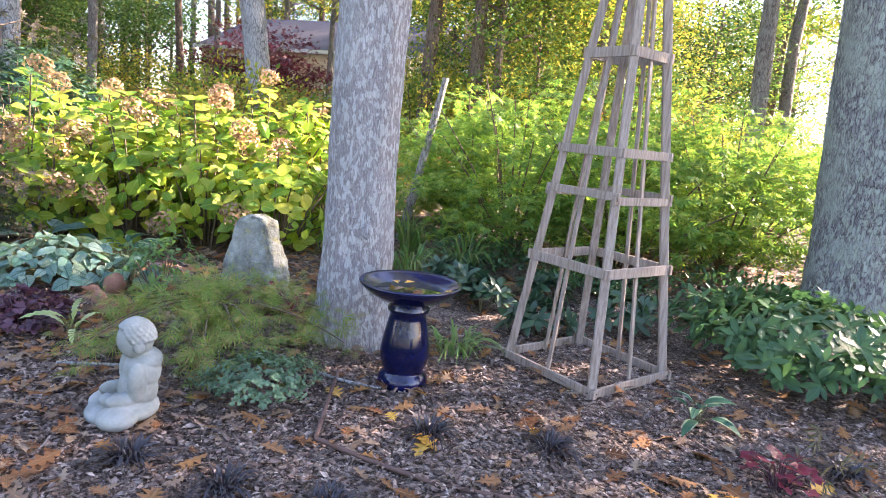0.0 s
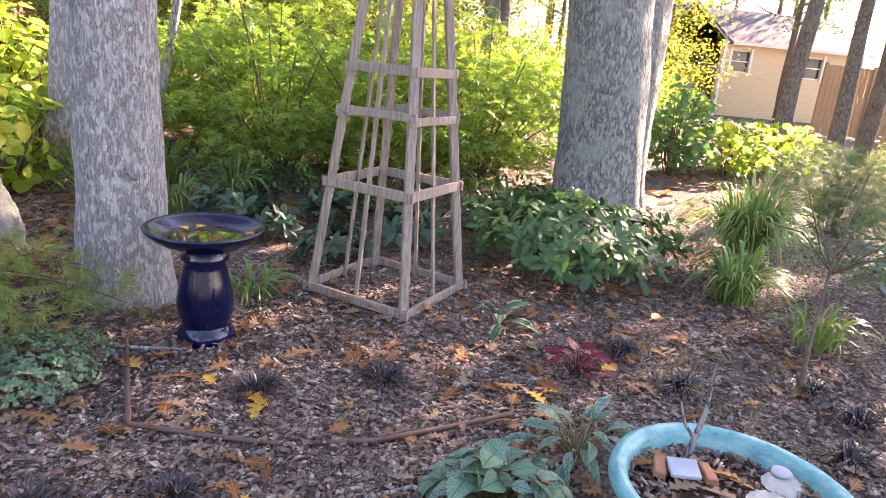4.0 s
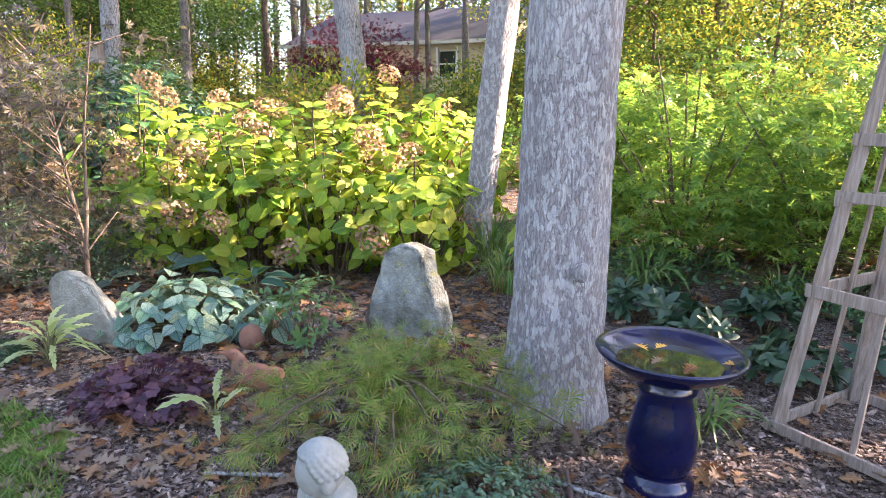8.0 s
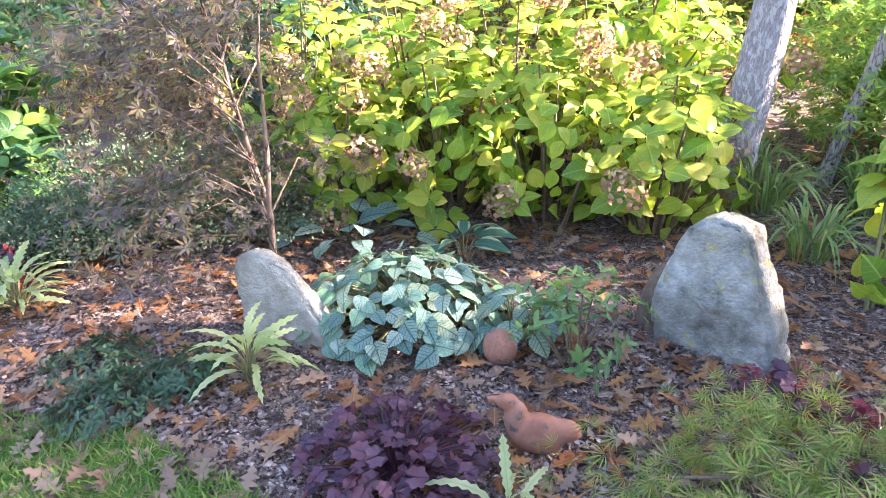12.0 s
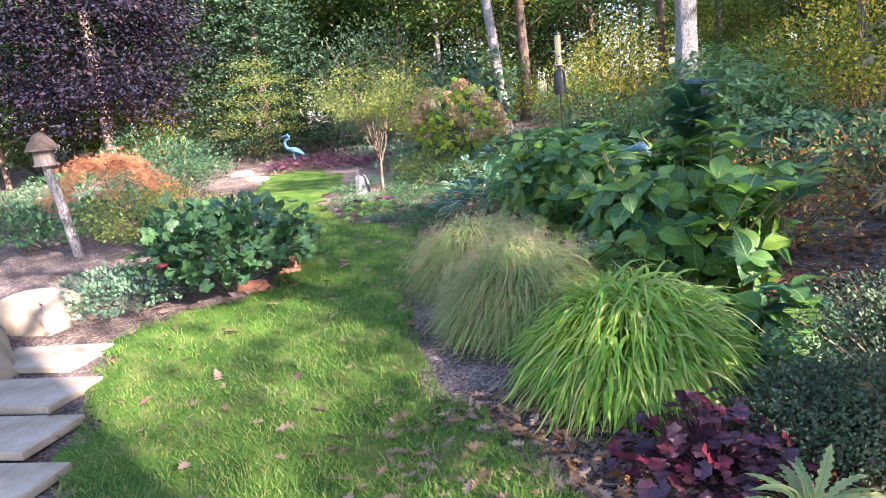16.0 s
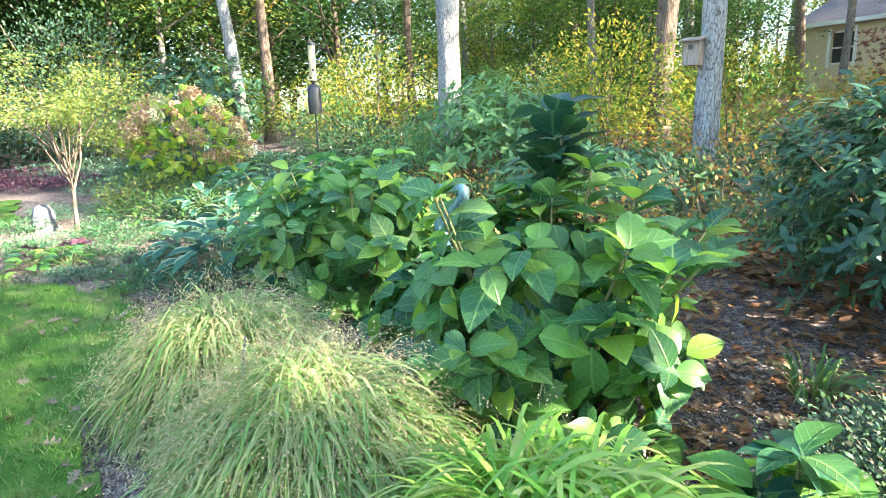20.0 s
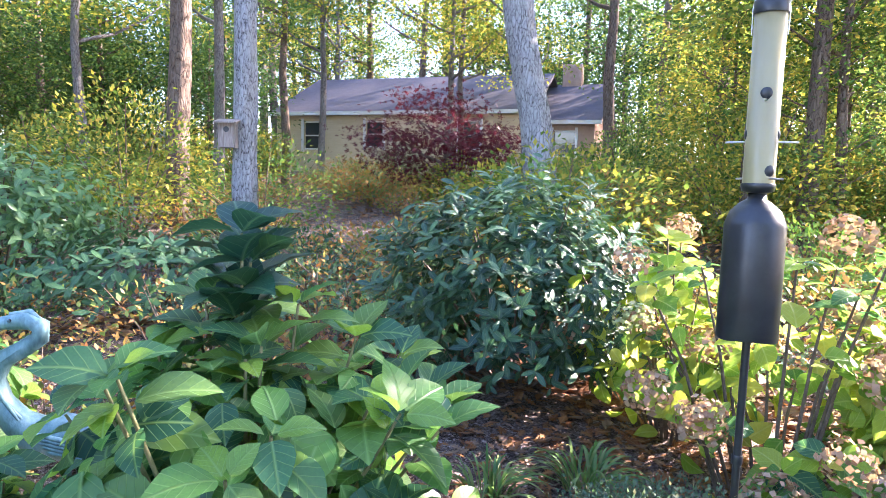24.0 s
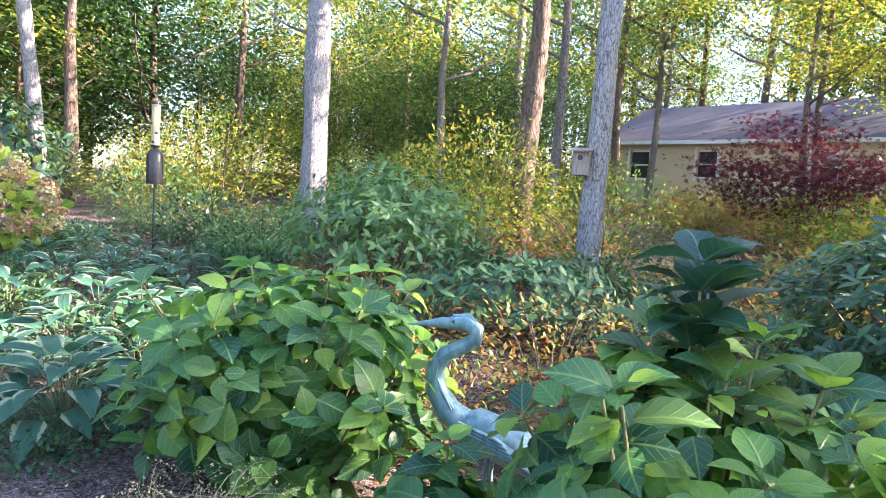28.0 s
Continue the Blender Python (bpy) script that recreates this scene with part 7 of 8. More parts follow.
me = cloud("soil_chips", T, np.stack([r * np.cos(a), r * np.sin(a), 0.255 + rng.uniform(0, 0.01, 1300)], -1), rng.normal(0, 1, (1300, 3)) * np.array([1, 1, 0.2]), rng.normal(0, 0.4, (1300, 3)) + np.array([0, 0, 1.0]), 0.008 + 0.028 * rng.uniform(0, 1, 1300) ** 2)
tagged(obj("soil_chips", me, M_CHIP, m=pot_m), "bark chips strewn over the planter soil", "mulch", kind="stuff")
for i in range(22):
    a, r = rng.uniform(0, 6.28), 0.22 * math.sqrt(rng.uniform(0, 1))
    tagged(obj("dry_oak_leaf", OAK_RUST, None, m=leaf_pose(in_pot(r * math.cos(a), r * math.sin(a), 0.012), (math.cos(a * 5), math.sin(a * 5), 0.1), (0.2, 0.1, 1), rng.uniform(0.05, 0.1))), "dry brown oak leaf on the planter soil", "leaf", "leaves in the planter")

rng = np.random.default_rng(25)
# ---- stones ----
def boulder(name, m, size, label, mat, seed, lean=0.0, sharp=0.5, top=0.45):
    bm = bmesh.new()
    bmesh.ops.create_cube(bm, size=1.0)
    bmesh.ops.subdivide_edges(bm, edges=bm.edges[:], cuts=14, use_grid_fill=True)
    for v in bm.verts:
        c = v.co
        k = c.z + 0.5
        ball_ = c.normalized() * 0.58
        p = c.lerp(ball_, sharp)
        taper = 1 - (1 - top) * k ** 1.6
        p = Vector((p.x * taper + lean * k, p.y * (1 - 0.35 * k), p.z))
        p += Vector((1, 1, 0.6)) * 0.09 * noise.noise(c * 2.2 + Vector((seed, 0, 0))) + Vector((1, 1, 1)) * 0.03 * noise.noise(c * 8 + Vector((0, seed, 0)))
        v.co = Vector((p.x * size[0], p.y * size[1], (p.z + 0.42) * size[2]))
    return tagged(part(name, bm, mat, None, shade=True, m=m), label, "stone", "standing stones")


def slab_stone(m, outline, thick, label, mat, seed, uneven=1.0):
    """An upright stone: a split slab with worn edges and an uneven face."""
    bm = bmesh.new()
    f = bm.faces.new([bm.verts.new((x, -thick / 2, z)) for x, z in outline])
    top = bmesh.ops.extrude_face_region(bm, geom=[f])
    bmesh.ops.translate(bm, vec=(0, thick, 0), verts=[v for v in top["geom"] if isinstance(v, bmesh.types.BMVert)])
    bmesh.ops.recalc_face_normals(bm, faces=bm.faces[:])
    bmesh.ops.bevel(bm, geom=bm.edges[:], offset=0.016, segments=2, affect="EDGES")
    bmesh.ops.triangulate(bm, faces=bm.faces[:])
    for _ in range(3):
        bmesh.ops.subdivide_edges(bm, edges=[e for e in bm.edges if e.calc_length() > 0.05], cuts=1)
        bmesh.ops.triangulate(bm, faces=bm.faces[:])
    for v in bm.verts:
        c = v.co.copy()
        q = Vector((seed, seed * 0.5, 0))
        v.co += uneven * (Vector((0.025, 0.07, 0.015)) * noise.noise(c * 5 + q) + Vector((0.015, 0.04, 0.015)) * noise.noise(c * 13 + q)) + Vector((0.008, 0.014, 0.008)) * noise.noise(c * 31 + q)
    return tagged(part("standing_stone", bm, mat, None, shade=True, m=m), label, "stone", "standing stones")


slab_stone(ground_at(-1.38, 3.86, 0, -10), [(-0.22, -0.06), (-0.25, 0.2), (-0.21, 0.38), (-0.13, 0.53), (-0.05, 0.57), (0.06, 0.54), (0.13, 0.42), (0.2, 0.24), (0.26, 0.08), (0.25, -0.06)], 0.16, "upright grey lichened standing stone", M_STONE, 2.0, 0.45)
boulder("leaning_stone", ground_at(-1.62, 3.95, 0, 30), (0.22, 0.2, 0.3), "small brown stone leaning behind the standing stone", M_TWIG, 5.0, 0.05)
slab_stone(ground_at(-2.86, 3.02, 0.01, 6), [(-0.25, -0.05), (-0.26, 0.08), (-0.28, 0.29), (-0.24, 0.35), (-0.17, 0.375), (-0.06, 0.36), (0.02, 0.3), (0.1, 0.22), (0.19, 0.12), (0.27, 0.03), (0.28, -0.05)], 0.09, "flat-faced tan-grey stone set upright", M_FLATSTONE, 7.0, 0.08)
boulder("bed_stone", ground_at(-13.0, 1.03, -0.03, 6), (0.3, 0.28, 0.34), "small grey stone among hostas", M_BEDSTONE, 9.0)
boulder("flat_rock", ground_at(-17.8, -1.75, -0.04, 10), (1.0, 0.6, 0.13), "flat grey-tan rock at the end of the lawn", M_FLAG, 3.0, 0, 0.3, 0.8)
boulder("flat_rock", ground_at(-16.6, -1.25, -0.06, 40), (0.9, 0.4, 0.12), "low flat rock edging the far bed", M_FLAG, 4.0, 0, 0.3, 0.8)
boulder("edging_rock", ground_at(-7.05, -1.85, -0.1, 30), (1.0, 0.75, 0.55), "large tan rock beside the stone steps", M_FLAG, 6.0, 0, 0.35, 0.8)
boulder("edging_rock", ground_at(-7.8, -1.62, -0.05, 70), (0.6, 0.5, 0.36), "sunlit tan rock beside the stone steps", M_FLAG, 8.0, 0, 0.35, 0.8)
boulder("edging_rock", ground_at(-8.6, 0.3, -0.03, 10), (0.35, 0.25, 0.16), "small orange-tan stone edging the bed", M_TERRA, 11.0, 0, 0.4, 0.8)
boulder("edging_rock", ground_at(-8.1, 0.05, -0.03, 60), (0.3, 0.2, 0.13), "small orange-tan stone edging the bed", M_TERRA, 12.0, 0, 0.4, 0.8)


def slab(m, pts, thick, mat, label, group, category="paving slab", name="paving_slab"):
    bm = bmesh.new()
    f = bm.faces.new([bm.verts.new((x, y, 0)) for x, y in pts])
    top = bmesh.ops.extrude_face_region(bm, geom=[f])
    bmesh.ops.translate(bm, vec=(0, 0, thick), verts=[v for v in top["geom"] if isinstance(v, bmesh.types.BMVert)])
    bmesh.ops.recalc_face_normals(bm, faces=bm.faces[:])
    bmesh.ops.bevel(bm, geom=bm.edges[:], offset=0.006, segments=1, affect="EDGES")
    return tagged(part(name, bm, mat, None, m=m), label, category, group)


for x, y in ((3.97, 2.95), (4.25, 3.58), (4.42, 4.18), (4.75, 3.42), (4.92, 4.0), (5.05, 4.52), (4.75, 4.85), (5.6, 4.3), (5.5, 4.98), (5.15, 5.35), (5.4, 3.6), (4.55, 2.75), (3.95, 2.42)):
    w = 0.2 + rng.uniform(-0.02, 0.02)
    slab(ground_at(x, y, -0.005, -24 + rng.uniform(-5, 5)), [(-w, -w), (w, -w * 0.96), (w * 1.02, w), (-w * 0.97, w)], 0.03, M_SLATE, "square blue-grey stepping stone set in gravel mulch", "path stepping stones", "stepping stone", "stepping_stone")
for i, (x, y, w, d) in enumerate(((-7.0, -1.25, 0.42, 0.2), (-6.33, -1.1, 0.45, 0.2), (-5.84, -1.02, 0.46, 0.19), (-5.37, -0.9, 0.46, 0.19), (-4.9, -0.75, 0.45, 0.19))):
    slab(ground_at(x, y, 0.0, 74), [(-w, -d), (w * 0.9, -d * 1.1), (w, d), (-w * 0.85, d * 0.9)], 0.05, M_FLAG, "rough tan flagstone step at the lawn's edge", "flagstone steps", "flagstone", "flagstone")
edging = thing("timber_edging", ground_at(6.35, 5.75, 0, 71), "tan timber board edging the raised bed", "edging")
for i in range(2):
    for k in range(2):
        part("board", box(bmesh.new(), (1.1, 0.05, 0.17), Matrix.Translation((i * 1.105 - 0.55, 0.012 * k, 0.07 + 0.175 * k)), 0.005), M_FENCE, edging)
for x in (-1.05, 0.0, 1.05):
    part("stake", box(bmesh.new(), (0.06, 0.05, 0.42), Matrix.Translation((x, 0.062, 0.14)), 0.005), M_FENCE, edging)

# ---- small things on the mulch ----
obj_h = tube([(0.0 + 0.0, 2.24, 0.015), (0.25, 2.19, 0.015), (0.52, 2.15, 0.016), (0.8, 2.19, 0.016), (1.04, 2.28, 0.016), (1.31, 2.4, 0.014)], [0.0095] * 6, 8)
tagged(obj("soaker_hose", obj_h, M_HOSE), "thin brown soaker hose lying on mulch", "hose")
tagged(obj("soaker_hose", tube([(-0.25, 2.9, 0.012), (-0.12, 2.55, 0.014), (0.0, 2.24, 0.014)], [0.0095] * 3, 8), M_HOSE), "end of the brown soaker hose on mulch", "hose")
for p in ([(-0.35, 2.83, 0.012), (-0.15, 2.78, 0.02), (0.02, 2.8, 0.016)], [(0.78, 1.9, 0.012), (0.92, 1.95, 0.02), (1.03, 1.9, 0.014)], [(-3.72, 2.82, 0.012), (-3.58, 2.75, 0.016), (-3.45, 2.73, 0.012)], [(-1.35, 2.3, 0.012), (-1.1, 2.4, 0.02), (-0.95, 2.38, 0.012)], [(-6.9, 1.95, 0.35), (-6.88, 1.96, 0.5), (-6.83, 1.97, 0.62)]):
    tagged(obj("stick", tube(p, [0.008, 0.009, 0.006], 6), M_BARK_PALE), "pale fallen twig on mulch", "stick", "fallen twigs")

duck = tagged(obj("terracotta_bird", blob([((0, 0, 0.06), (0.075, 0.045, 0.055)), ((0.06, 0, 0.075), (0.05, 0.03, 0.03)), ((-0.055, 0, 0.1), (0.032, 0.027, 0.052)), ((-0.078, 0, 0.148), (0.028, 0.021, 0.022)), ((-0.108, 0, 0.153), (0.024, 0.009, 0.008))]), M_TERRA, m=ground_at(-1.7, 2.95, -0.01, 25, 1.25)), "small weathered terracotta bird ornament on mulch", "ornament")
rm = duck.modifiers.new("remesh", "REMESH")
rm.mode, rm.voxel_size, rm.use_smooth_shade = "VOXEL", 0.006, True
flat_stone("terracotta_ball", tuple(ground_at(-2.05, 3.32).translation + Vector((0, 0, 0.06))), (0.14, 0.13, 0.15), M_TERRA, "round terracotta ornament half hidden by leaves", "ornament", 0, "", 0.1, 1.0, 3)

# ---- heron sculpture ----
heron = thing("heron_sculpture", ground_at(-7.68, 3.5, -0.19), "verdigris bronze heron sculpture among hydrangeas", "sculpture")


def heron_parts(t, s=1.0, turn=0.0, foot=-0.03, skin=M_PATINA):
    R = Matrix.Rotation(turn, 3, "Z")
    loc = lambda x, y, z: tuple(R @ Vector((x * s, y * s, z * s)))  # noqa: E731
    neck = [loc(0.04, 0.0, 0.62), loc(-0.06, 0, 0.67), loc(-0.13, 0, 0.76), loc(-0.145, 0, 0.86), loc(-0.1, 0, 0.94), loc(-0.01, 0, 0.99), loc(0.045, 0, 1.03), loc(0.05, 0, 1.075), loc(0.0, 0, 1.1), loc(-0.06, 0, 1.095)]
    obj("neck", tube(neck, [k * s for k in (0.07, 0.062, 0.052, 0.043, 0.038, 0.036, 0.036, 0.037, 0.038, 0.032)], 14), skin, t)
    obj("beak", tube([loc(-0.04, 0, 1.095), loc(-0.13, 0, 1.085), loc(-0.3, 0, 1.055)], [0.034 * s, 0.024 * s, 0.002 * s], 10), skin, t)
    bodym = [loc(-0.04, 0, 0.6), loc(0.08, 0, 0.62), loc(0.24, 0, 0.58), loc(0.4, 0, 0.5), loc(0.52, 0, 0.43)]
    obj("body", tube(bodym, [k * s for k in (0.05, 0.095, 0.105, 0.065, 0.012)], 16), skin, t)
    for k in range(9):
        side = 1 if k % 2 else -1
        f = k / 9
        a = [loc(0.02 + 0.1 * f, side * (0.085 + 0.01 * f), 0.66 - 0.09 * f), loc(0.22 + 0.1 * f, side * 0.105, 0.62 - 0.09 * f), loc(0.46 + 0.05 * f, side * 0.05, 0.48 - 0.06 * f)]
        obj("feather_ridge", tube(a, [0.009 * s, 0.012 * s, 0.004 * s], 6), skin, t)
    for k in range(6):
        a = 0.5 + 0.9 * k
        p = [loc(0.02 - 0.05 * math.cos(a) * 0.6, 0.05 * math.sin(a), 0.63), loc(-0.09, 0.042 * math.sin(a), 0.73 + 0.01 * k), loc(-0.135 + 0.03 * math.cos(a), 0.03 * math.sin(a), 0.85)]
        obj("feather_ridge", tube(p, [0.006 * s, 0.008 * s, 0.003 * s], 6), skin, t)
    obj("crest", tube([loc(-0.07, 0, 1.125), loc(0.01, 0, 1.136), loc(0.075, 0, 1.085)], [0.009 * s, 0.013 * s, 0.003 * s], 8), skin, t)
    for k in (-1, 1):
        obj("eye", tube([loc(-0.055, 0.03 * k, 1.105), loc(-0.055, 0.038 * k, 1.105)], [0.008 * s, 0.006 * s], 8), M_BLACK, t)
        obj("feather_ridge", tube([loc(-0.1, 0.05 * k, 0.72), loc(-0.13, 0.04 * k, 0.8), loc(-0.115, 0.035 * k, 0.92), loc(-0.02, 0.034 * k, 0.99)], [0.006 * s, 0.006 * s, 0.005 * s, 0.003 * s], 6), skin, t)
    for k in (-1, 1):
        obj("leg", tube([loc(0.16, 0.04 * k, 0.55), loc(0.15, 0.045 * k, 0.4), loc(0.16, 0.045 * k, foot)], [0.014 * s, 0.01 * s, 0.01 * s], 8), skin, t)


heron_parts(heron, 1.02, radians(20), 0.18)
blue = thing("heron_ornament", ground_at(-18, -0.6), "distant blue-painted heron ornament beside the far bed", "sculpture")
heron_parts(blue, 0.7, radians(70), skin=M_BLUEPAINT)

# ---- bird feeders ----
def feeder(m, label, s=1.0):
    t = thing("bird_feeder", m, label, "bird feeder", "tube feeders on poles")
    obj("pole", tube([(0, 0, -0.1), (0, 0, 0.6), (0.004, 0, 1.6)], [0.0135] * 3, 10), M_BLACK, t)
    obj("pole_joint", lathe([(0.017, 0.66), (0.019, 0.665), (0.019, 0.69), (0.017, 0.695)], 14), M_BLACK, t)
    obj("baffle", lathe([(0.098, 1.115), (0.099, 1.12), (0.098, 1.3), (0.097, 1.5), (0.092, 1.515), (0.08, 1.545), (0.055, 1.57), (0.03, 1.585), (0.028, 1.605), (0.0, 1.606)], 36, 0.004), M_BLACK, t)
    obj("feeder_base", lathe([(0.0, 1.606), (0.03, 1.606), (0.05, 1.613), (0.055, 1.635), (0.052, 1.64)], 28), M_BLACK, t)
    obj("tube", lathe([(0.05, 1.63), (0.05, 2.19), (0.045, 2.19), (0.045, 1.64)], 32), M_TUBE, t, "yellowed clear seed tube")
    obj("lid", lathe([(0.054, 2.185), (0.055, 2.19), (0.055, 2.225), (0.05, 2.232), (0.0, 2.236)], 28), M_BLACK, t)
    obj("hanger", tube([(-0.054, 0, 2.12)] + [(-0.056 * math.cos(a), 0, 2.2 + 0.075 * math.sin(a)) for a in np.linspace(0, math.pi, 9)] + [(0.054, 0, 2.12)], [0.0022] * 11, 6), M_STEEL, t)
    for z, a in ((1.93, -95), (1.8, 175), (1.8, -10), (1.68, -60), (1.68, 120), (1.93, 85)):
        c, sn = math.cos(radians(a)), math.sin(radians(a))
        po = part("port", bmesh.ops.create_uvsphere((pb := bmesh.new()), u_segments=12, v_segments=8, radius=0.019) and pb, M_BLACK, t, shade=True, m=pose(0.046 * c, 0.046 * sn, z, 0, 0, a) @ Matrix.Diagonal((0.45, 1, 1.1, 1)))
        obj("perch", tube([(0.04 * c, 0.04 * sn, z - 0.024), (0.11 * c, 0.11 * sn, z - 0.026)], [0.0032] * 2, 6), M_STEEL, t)
    return t


fa = feeder(ground_at(-4.9, 3.83), "tube bird feeder with black squirrel baffle on a pole")
fb = feeder(ground_at(-14.9, 5.05), "distant tube bird feeder with dark baffle on a pole")
fb.matrix_basis = fb.matrix_basis @ Matrix.Diagonal((1.15, 1.15, 1.02, 1))

# ---- birdhouses ----
def bird_box(m, label, s=1.0):
    t = thing("birdhouse", m, label, "birdhouse")
    for x in (-0.085, 0.085):
        part("side", box(bmesh.new(), (0.018, 0.17, 0.29), Matrix.Translation((x, 0, 0)), 0.002), M_WOOD, t)
    for y, n in ((0.085, "back"), (-0.085, "front")):
        part(n, box(bmesh.new(), (0.152, 0.018, 0.28), Matrix.Translation((0, y, 0)), 0.002), M_WOOD, t)
    part("floor", box(bmesh.new(), (0.152, 0.152, 0.016), Matrix.Translation((0, 0, -0.135)), 0.002), M_WOOD, t)
    part("roof", box(bmesh.new(), (0.25, 0.27, 0.02), pose(0, -0.025, 0.155, 10, 0, 0), 0.003), M_WOOD, t)
    # The front is uncut; a black disc stands for the hole's dark inside.
    part("hole", bmesh.ops.create_cone((cb := bmesh.new()), cap_ends=True, segments=20, radius1=0.032, radius2=0.032, depth=0.006) and cb, M_BLACK, t, "dark entrance hole", m=pose(0, -0.096, 0.06, 90, 0, 0))
    return t


bz = float(height(-10.35, 9.1))
bird_box(pose(-10.38, 8.82, 2.14, 0, 0, 22) @ Matrix.Scale(1.15, 4), "weathered wooden birdhouse fixed to an oak trunk")
post = thing("birdhouse_post", ground_at(-10.6, -2.45), "leaning tan post carrying a rustic birdhouse", "post")
obj("pole", tube([(0, 0, -0.1), (0.05, -0.05, 0.6), (0.1, -0.1, 1.15)], [0.06, 0.06, 0.055], 12), M_BARK_PALE, post)
rustic = thing("birdhouse", ground_at(-10.5, -2.55, 1.13), "rustic birdhouse with thatch-like cone roof on a post", "birdhouse")
obj("body", lathe([(0.0, 0.0), (0.13, 0.0), (0.13, 0.02), (0.11, 0.03), (0.11, 0.2), (0.0, 0.2)], 20), M_WOOD, rustic)
obj("roof", lathe([(0.19, 0.18), (0.14, 0.27), (0.06, 0.37), (0.0, 0.4)], 20), M_TWIG, rustic)

rng = np.random.default_rng(26)
# ---- beds round the lawn ----
leafy_bush("garden_anemone", ground_at(-8.3, -0.15), "mounded shrub with dark lobed leaves and a pink flower", "anemone", 0.72, 0.72, 900, RUFFLED, M_RHODO_MID, 0.12, "", 26, 0.5, -0.2, M_STEM)
flat_stone("pink_flower", tuple(ground_at(-7.85, -0.62).translation + Vector((0, 0, 0.38))), (0.09, 0.09, 0.05), M_HEU_RED, "single pink bloom on a leafy mound", "flower", 0, "", 0.5)
leafy_bush("variegated_groundcover", ground_at(-8.0, -1.0), "low silvery variegated groundcover", "groundcover", 0.55, 0.28, 1300, KITE, M_SEDUM, 0.05, "", 8, 0.6, 0.0)
leafy_bush("variegated_groundcover", ground_at(-8.55, -1.35), "small silvery variegated groundcover mound", "groundcover", 0.4, 0.25, 800, KITE, M_SEDUM, 0.05, "", 8, 0.6, 0.0)
leafy_bush("golden_shrub", ground_at(-10.4, -1.5), "sunlit golden-leaved mounded shrub", "shrub", 0.75, 0.7, 3000, KITE, M_YELLOWTREE, 0.05, "bed shrubs", 10, 0.6, -0.1)
leafy_bush("golden_shrub", ground_at(-11.6, -1.0), "pale golden low shrub", "shrub", 0.5, 0.4, 800, KITE, M_YELLOWTREE, 0.05, "bed shrubs", 10, 0.6, -0.1)
leafy_bush("dark_shrub", ground_at(-14.7, -2.3), "dark green bed shrub", "shrub", 1.0, 1.05, 3200, KITE, M_RHODO, 0.06, "bed shrubs", 10, 0.6, -0.2)
leafy_bush("dark_shrub", ground_at(-16.0, -3.2), "dark green bed shrub", "shrub", 1.0, 1.2, 3200, KITE, M_RHODO, 0.06, "bed shrubs", 10, 0.6, -0.2)
tiers = thing("golden_shrub", ground_at(-20.0, -1.4), "tiered yellow-green shrub before the conifer", "shrub", "bed shrubs")
C = []
for i in range(46):
    a, z = i * 2.4, 0.55 + 2.0 * (i / 46)
    C.append((math.cos(a) * (1.75 - 0.55 * z) * rng.uniform(0.4, 1.1), math.sin(a) * (1.75 - 0.55 * z) * rng.uniform(0.4, 1.1), 0.42 * round(z / 0.42) + rng.normal(0, 0.05)))
    obj("branch", tube([(0, 0, max(C[-1][2] - 0.35, 0.0)), (C[-1][0] * 0.5, C[-1][1] * 0.5, C[-1][2] - 0.05), C[-1]], [0.014, 0.01, 0.004], 5), M_TWIG, tiers) if i % 4 == 0 else None
tagged(obj("foliage", crown_mesh("foliage", C, 110, 0.055, 0.21), M_YELLOWTREE, tiers), kind="stuff")
leafy_bush("blue_shrub", ground_at(-21.0, 1.5), "tall blue-green shrub in the far border", "shrub", 1.7, 3.2, 9000, KITE, M_SEDUM, 0.085, "bed shrubs", 14, 0.95, -0.6)
leafy_bush("golden_shrub", ground_at(-13.6, 2.2), "low yellow-green shrub beside the golden tree", "shrub", 0.6, 0.5, 900, KITE, M_YELLOWTREE, 0.055, "bed shrubs", 10, 0.6, -0.1)
leafy_bush("dark_shrub", ground_at(-12.6, 2.5), "low dark evergreen groundcover", "groundcover", 0.9, 0.35, 1300, KITE, M_WOODS_DARK, 0.06, "bed shrubs", 10, 0.6, 0.0)
for i in range(9):
    x, y = -16.6 - 0.32 * i, -0.75 + 0.28 * (i % 4)
    rosette_plant("heuchera", ground_at(x, y), "purple heuchera in the far bed", "heuchera", 16, 0.22, 0.14, 0.13, [HEU], "heucheras")
for i in range(6):
    rosette_plant("bergenia", ground_at(-11.3 + 0.22 * (i % 3), 1.0 + 0.28 * (i // 3)), "small mixed green and red leafy bedding plant", "bedding plant", 12, 0.15, 0.12, 0.14, [HYD_B, HEU] if i % 3 == 0 else [HYD_A], "bedding plants")
for x, y in scatter(30, -14.2, -8.8, 0.8, 2.9, 0.45, lambda x, y: inside(x - 0.3, y - 0.3, LAWN) or inside(x, y, LAWN) or (x > -9.3 and y > 2.2)):
    copy_thing(carpet[rng.choice([0, 0, 2])], ground_at(x, y, 0, rng.uniform(0, 360), rng.uniform(0.3, 0.55)))
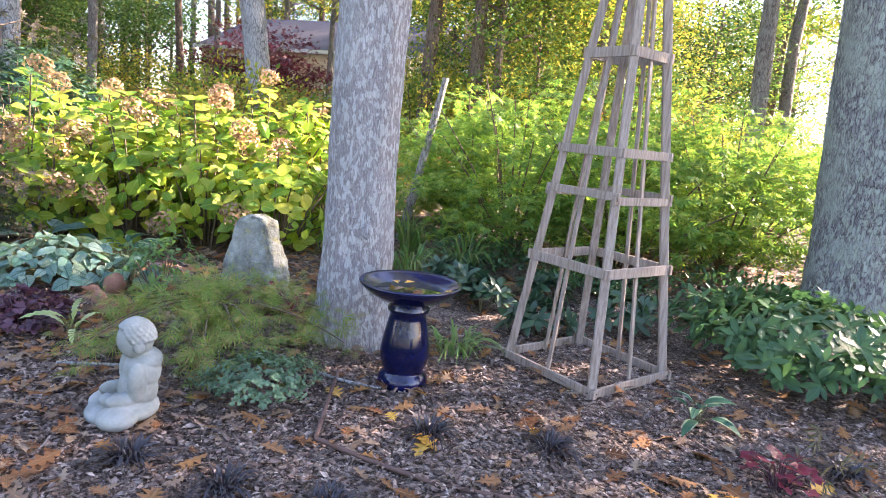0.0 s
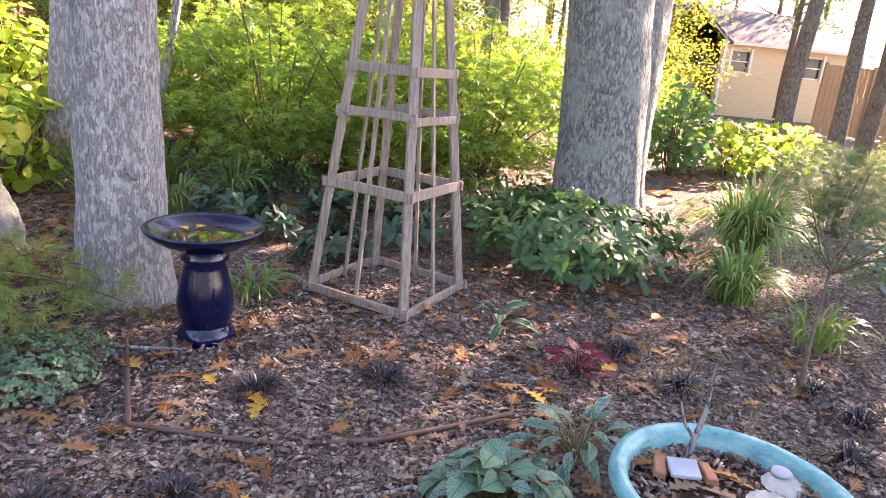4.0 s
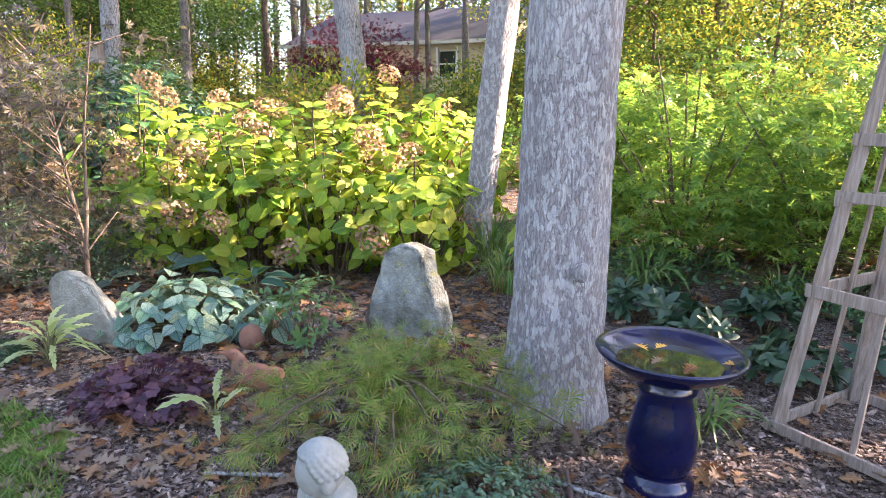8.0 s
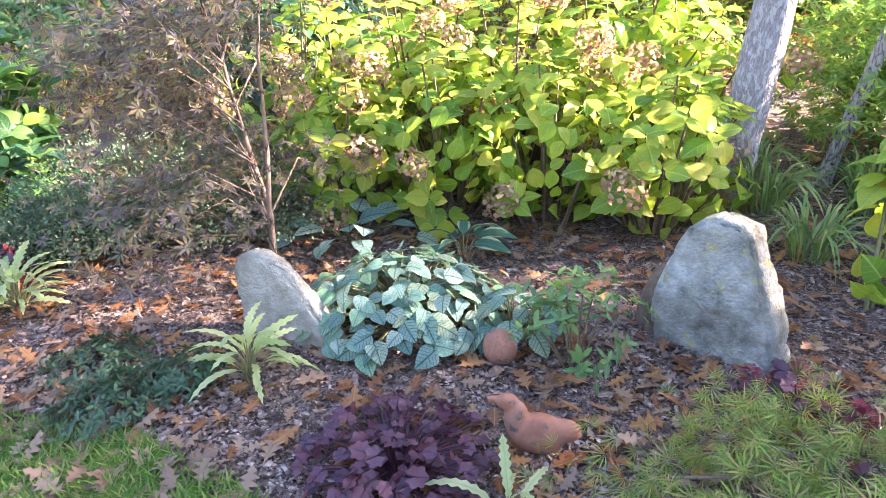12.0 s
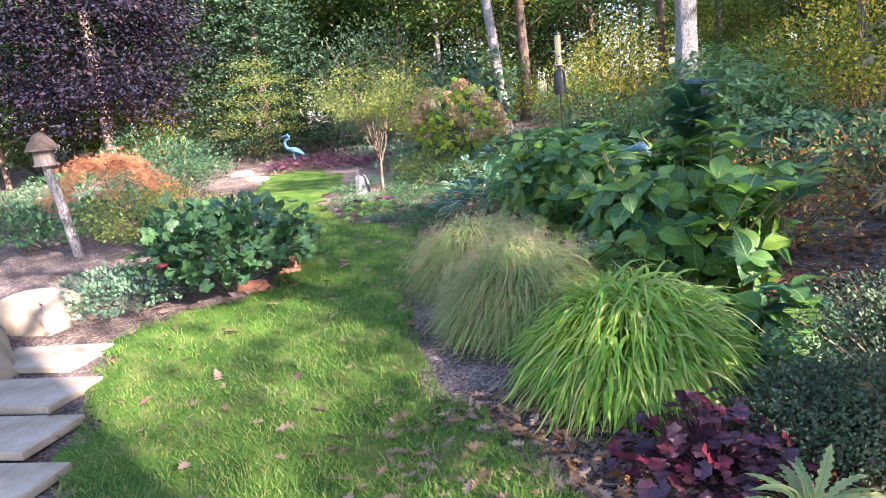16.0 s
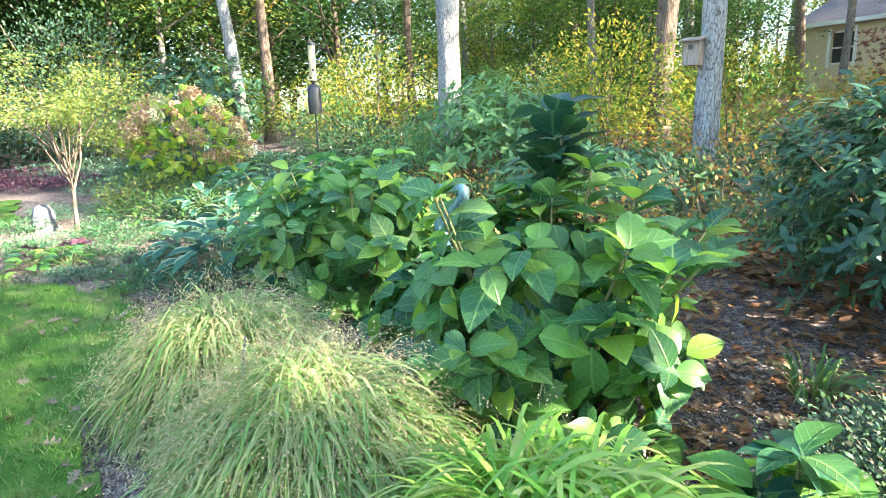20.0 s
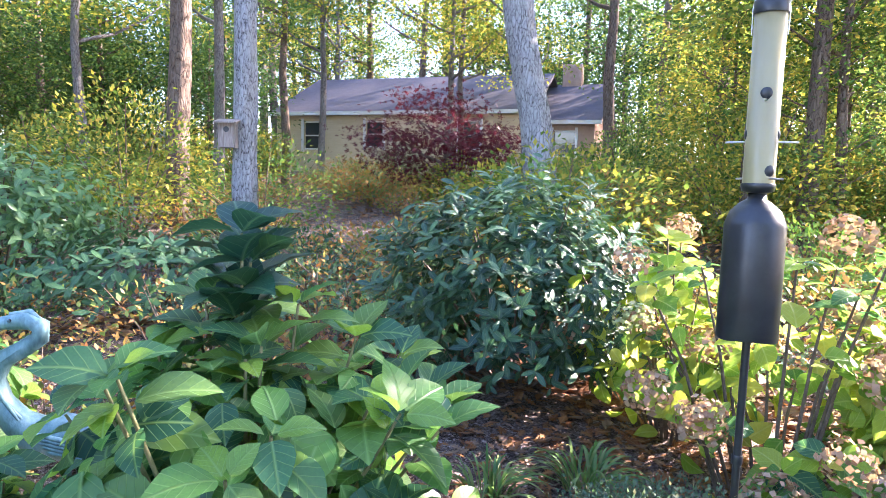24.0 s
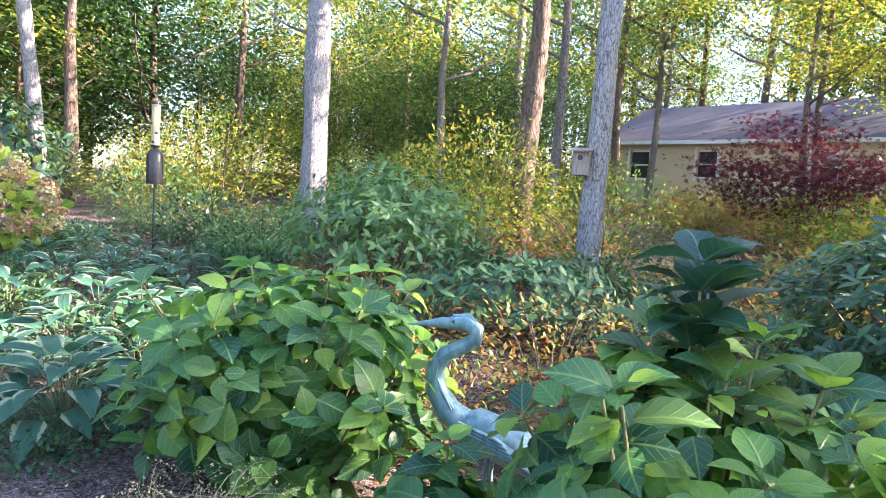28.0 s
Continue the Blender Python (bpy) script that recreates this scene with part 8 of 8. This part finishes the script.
for x, y, r, h, leaf, lab in ((-16.6, 6.9, 1.2, 2.3, M_WOODS_YELLOW, "sunlit yellow-green shrub beside the far feeder"), (-15.6, 6.1, 0.7, 0.9, M_RHODO, "dark evergreen shrub below the far feeder"), (-18.0, 6.4, 1.0, 1.3, M_RHODO_LIT, "glossy green shrub in the far border"), (-14.0, 6.2, 0.8, 0.8, M_RHODO_LIT, "low glossy green shrub by the pale oak"), (-19.6, 6.9, 1.2, 1.8, M_WOODS_YELLOW, "yellowing shrub at the wood's edge"), (-13.2, 8.6, 1.2, 1.7, M_WOODS, "loose green shrub behind the pale oak"), (-10.9, 10.4, 1.2, 1.6, M_WOODS, "loose green shrub behind the birdhouse tree")):
    leafy_bush("border_shrub", ground_at(x, y), lab, "shrub", r, h, 1700, KITE, leaf, 0.085, "shrubs of the far border", 12, 0.7, -0.5)
for x, y, r in ((-17.2, 0.6, 0.6), (-17.8, -0.5, 0.7), (-16.7, 1.4, 0.5), (-18.6, 0.6, 0.7)):
    leafy_bush("purple_groundcover", ground_at(x, y), "low drift of purple heuchera leaves in the far bed", "groundcover", r, 0.22, 700, KITE, M_HEU, 0.07, "purple drifts", 6, 0.6, 0.0)
for x, y in scatter(14, -19.5, -15.4, 0.9, 4.8, 0.7, lambda x, y: inside(x, y, LAWN)):
    copy_thing(carpet[rng.choice([0, 2])], ground_at(x, y, 0, rng.uniform(0, 360), rng.uniform(0.7, 1.0)))
plum = thing("purple_beech", ground_at(-19.2, -5.0), "large dark purple-leaved tree beyond the lawn", "tree")
bare_trunk(None, 0.14, 0.1, 4.0, M_BARK_BROWN, (0, 0), 0.3, seg=12, rows=14, parent=plum)
C = ball(150, 1.0, -0.8) * np.array([2.3, 2.3, 2.6]) * rng.uniform(0.5, 1.0, (150, 1)) + np.array([0, 0, 3.3])
obj("crown", crown_mesh("crown", C, 210, 0.115, 0.38), M_PLUM, plum)
con = thing("conifer", ground_at(-22.8, -1.7), "tall dark green conifer at the end of the lawn", "tree")
obj("trunk", tube([(0, 0, -0.1), (0, 0, 4), (0, 0, 8)], [0.16, 0.1, 0.02], 10), M_BARK_BROWN, con)
P = []
for i in range(170):
    z = 0.5 + 7.2 * (i / 170) ** 1.1
    a, ln = i * 2.4, 2.7 * (1 - z / 8.8) + 0.15
    for u in np.linspace(0.25, 1, 7):
        P.append((math.cos(a) * ln * u, math.sin(a) * ln * u, z - 0.25 * u * ln + rng.normal(0, 0.05)))
P = np.array(P)
obj("crown", crown_mesh("crown", P, 26, 0.13, 0.13, KITE), M_CONIFER, con)
